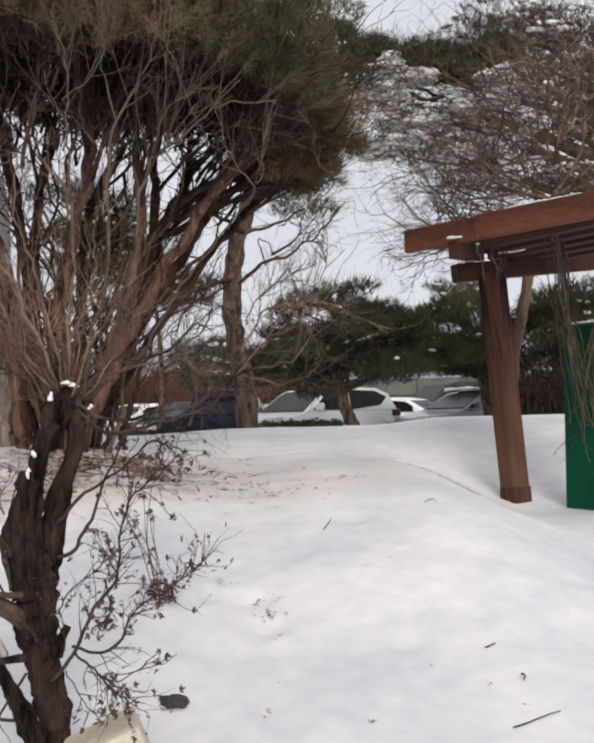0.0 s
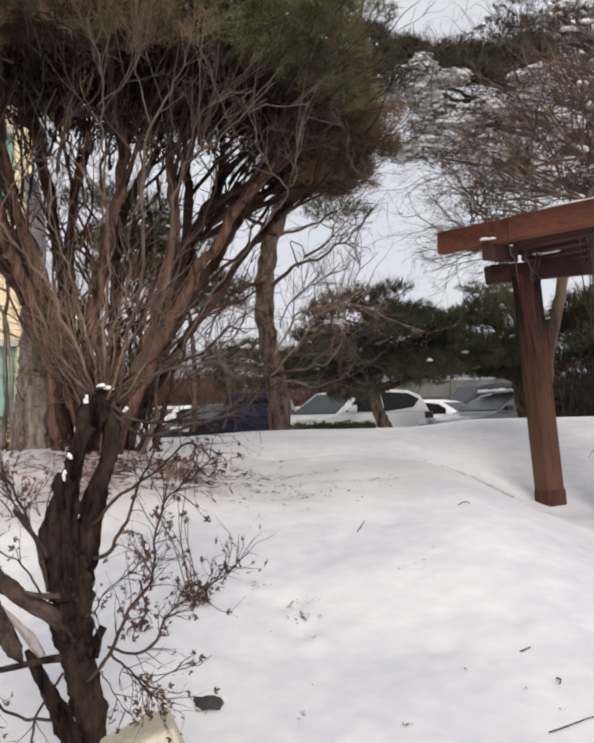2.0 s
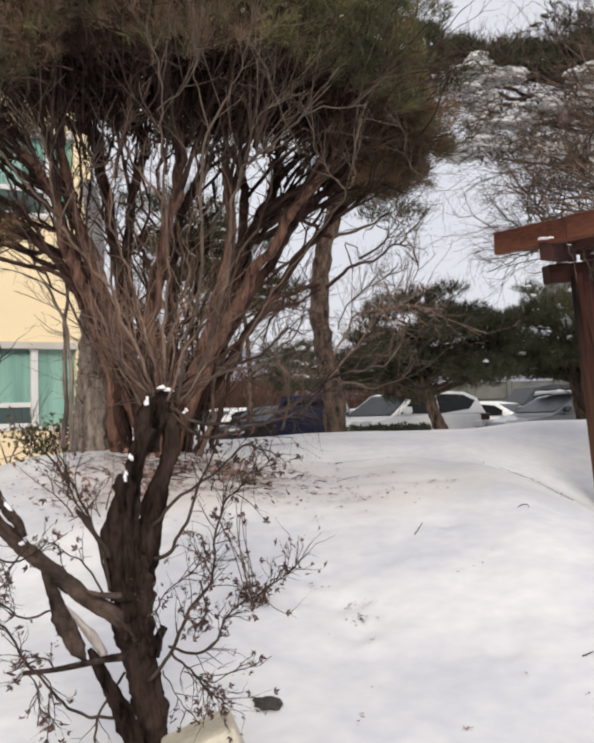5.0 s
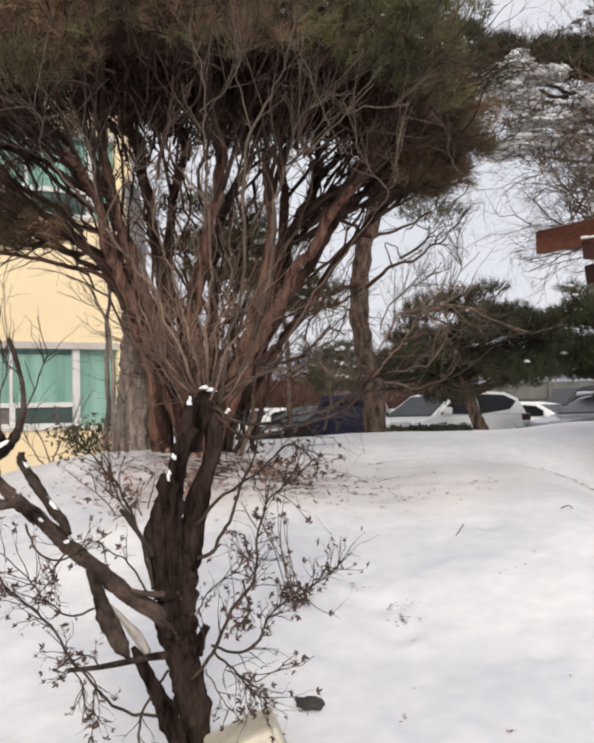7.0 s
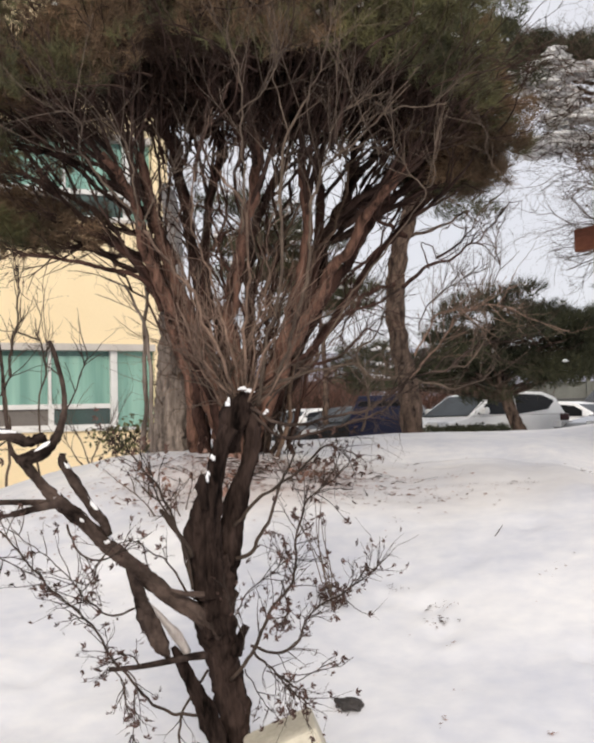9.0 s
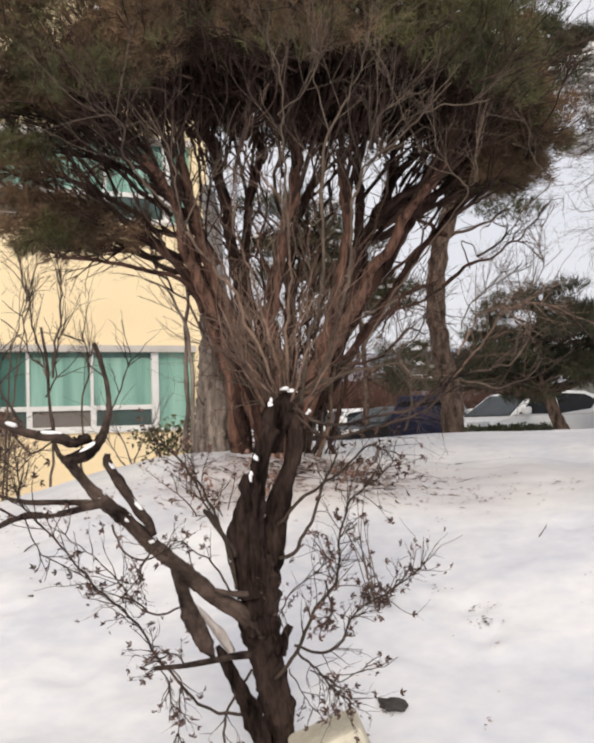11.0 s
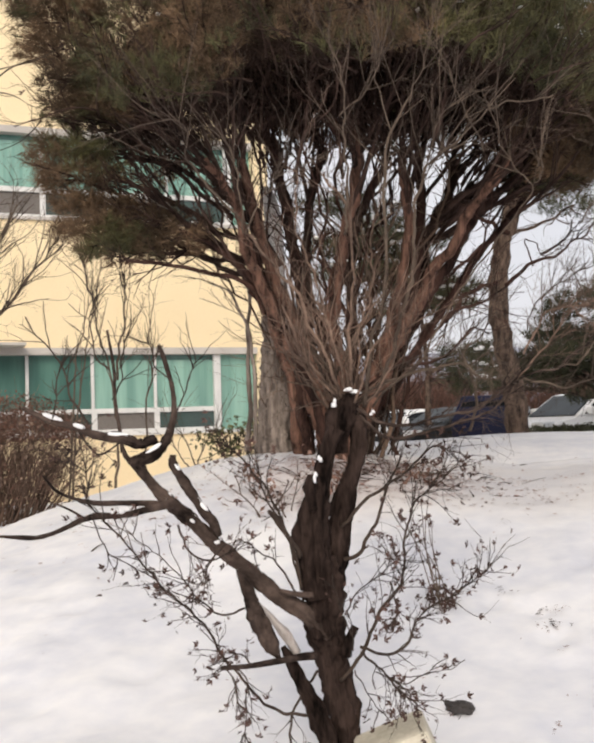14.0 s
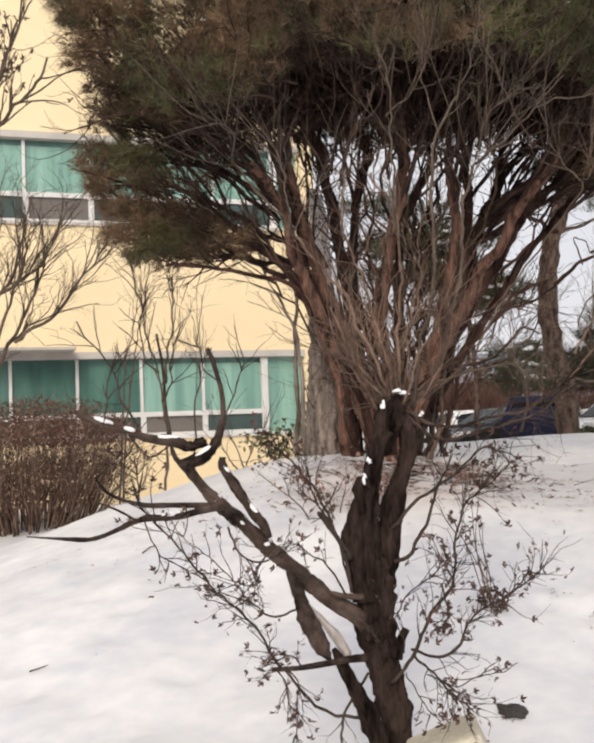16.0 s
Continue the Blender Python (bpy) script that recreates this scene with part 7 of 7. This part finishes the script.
sapling("thin bare twigs by the foot of the wall", (-3.42, 8.65, 1.19), [((-3.42, 8.65, 1.19), (-3.44, 8.64, 1.37), (-3.51, 8.51, 1.64)), ((-3.41, 8.65, 1.19), (-3.36, 8.67, 1.41), (-3.19, 8.63, 1.60)), ((-3.40, 8.55, 1.20), (-3.47, 8.52, 1.35), (-3.51, 8.40, 1.51))], 47, 0.009, 0, 5, 1)
sapling("thin bare sapling beside the window band", (-3.97, 8.96, 0.80), [((-4.02, 8.94, 0.81), (-4.01, 8.94, 1.77), (-3.97, 8.96, 2.15), (-3.96, 8.97, 2.50))], 42, 0.012)
sapling("bare branching tree before the cream wall", (-5.77, 7.57, 0.67), [((-5.77, 7.57, 0.67), (-5.66, 7.65, 1.73), (-5.45, 7.80, 2.33), (-5.23, 7.95, 2.63), (-4.90, 8.15, 2.81)), ((-5.55, 7.73, 2.07), (-5.41, 7.83, 2.68), (-5.29, 7.91, 3.12), (-5.21, 7.96, 3.48)), ((-5.66, 7.65, 1.73), (-5.57, 7.71, 2.86), (-5.46, 7.79, 3.48)), ((-5.52, 7.75, 2.16), (-5.30, 7.90, 2.64), (-5.15, 8.00, 3.03), (-5.07, 8.05, 3.44)), ((-5.28, 7.79, 2.49), (-5.00, 7.98, 2.71), (-4.77, 8.11, 3.02), (-4.59, 8.21, 3.31)), ((-5.64, 7.79, 2.60), (-5.42, 7.94, 3.05), (-5.30, 8.02, 3.55)), ((-5.52, 7.63, 2.84), (-5.17, 7.87, 3.11), (-4.91, 8.03, 3.55))], 43, 0.018, 0, 16, 3)
sapling("bare twigs with a few dry leaves", (-4.84, 5.76, 0.89), [((-4.84, 5.76, 0.89), (-4.77, 5.81, 2.39), (-4.61, 5.94, 3.35), (-4.34, 6.14, 3.86), (-4.11, 6.29, 4.16), (-3.99, 6.37, 4.45)), ((-4.61, 5.94, 3.35), (-4.45, 6.06, 3.92), (-4.28, 6.18, 4.32), (-4.16, 6.26, 4.73))], 44, 0.022, 2)

# ------------------------------------------------------------------ evergreen shrub at the corner
es = V((-3.31, 9.65, 1.36))
shrub = empty("evergreen_shrub", tuple(es), "low evergreen shrub with yellow-green leaves by the wall", "shrub")
rng = random.Random(16)
ew, ev, ef = Wood(), [], []
for _ in range(40):
    twig_tree(ew, rng, es + V((rng.uniform(-0.25, 0.35), rng.uniform(-0.2, 0.2), -0.05)), V((rng.uniform(-0.8, 0.8), rng.uniform(-0.6, 0.6), 0.8)), 0.22, 0.006, 1, 0.2, 0.02, (2, 3), 0.7, 0.6, 3, None, 5)
for _ in range(520):
    d = rand_dir(rng)
    leaf_broad(ev, ef, rng, es + V((0.05 + d.x * rng.uniform(0.3, 0.62), d.y * 0.3, 0.1 + d.z * 0.17 + 0.12 * noise.noise(d * 2))) * 1.0, rng.uniform(0.04, 0.075))
own(ew.make("stem", TWIG_DARK), shrub)
own(piece("leaves", ev, ef, LEAF_GREEN), shrub)

# ------------------------------------------------------------------ small things on the snow
rng = random.Random(17)
r_at = V((-0.50, 3.83, 0.51))
bm = bmesh.new()
bmesh.ops.create_icosphere(bm, subdivisions=3, radius=1.0)
for v in bm.verts:
    v.co *= 1 + 0.5 * noise.noise(v.co * 1.9 + V((3, 1, 0)))
    v.co = V((v.co.x * 0.055, v.co.y * 0.045, max(v.co.z, -0.6) * 0.027))
stone = part("stone", bm, STONE_DARK, None, "small dark wet stone lying on the snow")
tagged(stone, category="stone")
stone.matrix_world = pose(r_at.x, r_at.y, ground_z(r_at.x, r_at.y) + 0.012, 0, 4, 10)

p_at = V((-0.65, 3.35, 0.54))
block = part("stone_block", box_bm(-0.15, 0.11, -0.1, 0.1, -0.12, 0.05, 0.018, pose(0, 0, 0, 6, -22, 12)), STONE_PALE, None, "pale beige stone block half sunk in snow")
tagged(block, category="stone")
block.matrix_world = pose(p_at.x, p_at.y, p_at.z - 0.03)

bit_v, bit_f = [], []
for _ in range(60):
    x, y = rng.uniform(-3.2, 2.4), rng.uniform(3.4, 8.2)
    for _ in range(rng.choice((1, 1, 2, 4))):
        leaf_flat(bit_v, bit_f, rng, on_snow(x + rng.gauss(0, 0.04), y + rng.gauss(0, 0.04), 0.006), rng.uniform(0.010, 0.024))
for cx, cy, n, sx, sy in ((-1.15, 7.0, 1100, 0.5, 0.35), (-0.95, 7.2, 420, 0.2, 0.10), (-1.3, 7.45, 700, 0.35, 0.14), (-1.8, 6.8, 800, 0.4, 0.4), (-2.2, 7.3, 260, 0.3, 0.3), (-0.35, 6.9, 120, 0.35, 0.2), (-1.5, 7.6, 700, 0.4, 0.3), (-1.6, 7.2, 900, 0.3, 0.16), (-1.5, 6.6, 300, 0.3, 0.2), (-2.6, 6.6, 120, 0.4, 0.3), (-2.9, 6.4, 160, 0.5, 0.5)):
    for _ in range(n):
        x, y = rng.gauss(cx, sx), rng.gauss(cy, sy)
        if noise.noise(V((x * 2.0, y * 5.0, 2.0))) > -0.2:
            leaf_flat(bit_v, bit_f, rng, on_snow(x, y, 0.006), rng.uniform(0.014, 0.042))

for q, n, sx, sy in (((-0.19, 4.70, 0.59), 9, 0.04, 0.03), ((-0.13, 4.90, 0.63), 10, 0.03, 0.02), ((-0.14, 3.75, 0.43), 6, 0.012, 0.01), ((0.25, 3.64, 0.41), 9, 0.02, 0.008), ((0.72, 3.88, 0.48), 5, 0.007, 0.006), ((0.82, 3.71, 0.44), 3, 0.005, 0.004), ((0.52, 4.07, 0.51), 3, 0.004, 0.006)):
    for _ in range(n):
        leaf_flat(bit_v, bit_f, rng, on_snow(rng.gauss(q[0], sx), rng.gauss(q[1], sy), 0.004), rng.uniform(0.009, 0.017))
tagged(piece("leaf_litter", bit_v, bit_f, LITTER, None, "scattered brown leaves and bits on the snow"), category="litter", kind="stuff")

dark_v, dark_f = [], []
for _ in range(230):
    x = 0.70 + 0.60 * rng.random() ** 0.7
    y = 8.15 - 0.95 * ease(0.2, 1.5, x) - 0.05 + rng.gauss(0, 0.035)
    if noise.noise(V((x * 7, 3.0, 0))) > -0.25:
        leaf_flat(dark_v, dark_f, rng, on_snow(x, y, 0.012), rng.uniform(0.012, 0.034))
for cx, cy, n, sx, sy in ((0.30, 6.95, 26, 0.03, 0.05), (0.42, 6.98, 18, 0.03, 0.04), (-0.15, 4.72, 22, 0.03, 0.02), (-0.20, 4.93, 14, 0.025, 0.015), (-0.45, 6.2, 10, 0.03, 0.05), (-0.42, 5.1, 14, 0.03, 0.03)):
    for _ in range(n):
        leaf_flat(dark_v, dark_f, rng, on_snow(rng.gauss(cx, sx), rng.gauss(cy, sy), 0.008), rng.uniform(0.010, 0.026))
tagged(piece("bark_crumbs", dark_v, dark_f, LEAF_DRY, None, "dark bark crumbs and needles lying on the snow"), category="litter", kind="stuff")

STICKS = (((0.73, 3.55, 0.42), (0.93, 3.66, 0.46), 0.0035), ((0.77, 4.23, 0.56), (0.82, 4.28, 0.59), 0.004), ((0.86, 3.96, 0.53), (0.86, 3.91, 0.51), 0.0045), ((0.13, 5.80, 0.87), (0.19, 6.00, 0.96), 0.003), ((0.77, 6.15, 1.00), (0.80, 6.20, 1.03), 0.003), ((0.80, 6.20, 1.03), (0.84, 6.14, 1.00), 0.003), ((-2.97, 5.68, 0.77), (-2.94, 5.81, 0.79), 0.005), ((-2.73, 4.03, 0.70), (-2.69, 4.11, 0.71), 0.004))
for k, (a, b, r) in enumerate(STICKS):
    mid = on_snow((a[0] + b[0]) / 2 + 0.008, (a[1] + b[1]) / 2 - 0.008, 0.012)
    w = Wood()
    w.limb([on_snow(a[0], a[1], 0.002), mid, on_snow(b[0], b[1], 0.003)], r, r * 0.5, 5, 5, 0.3, k, 0.01)
    tagged(w.make("stick", TWIG_DARK, None, "short dark stick lying on the snow"), category="stick", group="sticks on the snow")

fallen = Wood()
for _ in range(110):
    x, y = rng.choice((rng.gauss(-1.25, 0.4), rng.gauss(-1.6, 0.3))), rng.gauss(7.25, 0.25)
    a, L = rng.gauss(0, 1.0), rng.uniform(0.06, 0.26)
    fallen.limb([on_snow(x + L * u * math.cos(a), y + L * u * math.sin(a), 0.004 + 0.012 * rng.random()) for u in (-0.5, 0, 0.5)], rng.uniform(0.002, 0.005), 0.0015, 4, 3, 0.2, x)
tagged(fallen.make("fallen_twigs", TWIG_DARK, None, "fallen brown twigs lying on snow under the pine"), category="twigs", kind="stuff")

weed_at = V((-0.71, 4.9, 0.66))
weed = empty("dry_weed", tuple(weed_at), "dry upright weed stems with seed heads in snow", "weed")
for k in range(7):
    at = on_snow(weed_at.x + rng.gauss(0.02, 0.03), weed_at.y + rng.gauss(0, 0.03), -0.03)
    ln = twig_walk(rng, at, V((rng.uniform(-0.3, 0.25), 0, 1)), rng.uniform(0.35, 0.66), 7, 0.16)
    ww, wv, wf = Wood(), [], []
    ww.tube(ln, 0.004, 0.0018, 4)
    for _ in range(7):
        leaf_at(wv, wf, rng, ln[-1] + rand_dir(rng) * 0.012, 0.025)
    own(piece("seed_head", wv, wf, LEAF_DRY), own(ww.make("stem", TWIG_BROWN), weed))["kind"] = "stuff"
wv, wf = [], []
for _ in range(60):
    leaf_at(wv, wf, rng, on_snow(weed_at.x + rng.gauss(0.02, 0.05), weed_at.y + rng.gauss(0, 0.04), rng.uniform(0.0, 0.10)), 0.035)
own(piece("dry_leaves", wv, wf, LEAF_DRY), weed)["kind"] = "stuff"

# ------------------------------------------------------------------ low dry shrubs on the mound
DRY_TAN = mat("dry_tan", (0.11, 0.062, 0.048), (0.30, 0.185, 0.145), 9.0, 0.85, 0.0, vary=0.35, spec=0.2)


def dry_shrub(x, y, across, tall, leaves, seed):
    """A low shrub of thin bare stems with clinging tan leaves."""
    rng = random.Random(seed)
    ob = empty("dry_shrub", tuple(on_snow(x, y)), "low dry shrub with clinging tan leaves in snow", "shrub", "dry shrubs on the mound")
    lv, lf, ends = [], [], []
    for _ in range(5):
        foot, w = on_snow(x + rng.gauss(0, across * 0.3), y + rng.gauss(0, across * 0.2), -0.03), Wood()
        twig_tree(w, rng, foot, V((rng.uniform(-0.6, 0.6), rng.uniform(-0.4, 0.4), 1)), tall * rng.uniform(0.6, 1.1), 0.006, 2, 0.25, 0.02, (2, 4), 0.8, 0.62, 4, ends, 6)
        own(w.make("stem", TWIG_BROWN), ob)
    for p, d in ends:
        for _ in range(leaves):
            leaf_broad(lv, lf, rng, p + rand_dir(rng) * 0.05, rng.uniform(0.03, 0.06))
    own(piece("dry_leaves", lv, lf, DRY_TAN), ob)


for k, (x, y, across, tall, leaves) in enumerate(((-1.84, 6.25, 0.3, 0.30, 1), (-1.62, 6.5, 0.25, 0.22, 1), (-2.1, 6.6, 0.3, 0.2, 1), (-1.2, 7.0, 0.35, 0.10, 1))):
    dry_shrub(x, y, across, tall, leaves, 90 + k)
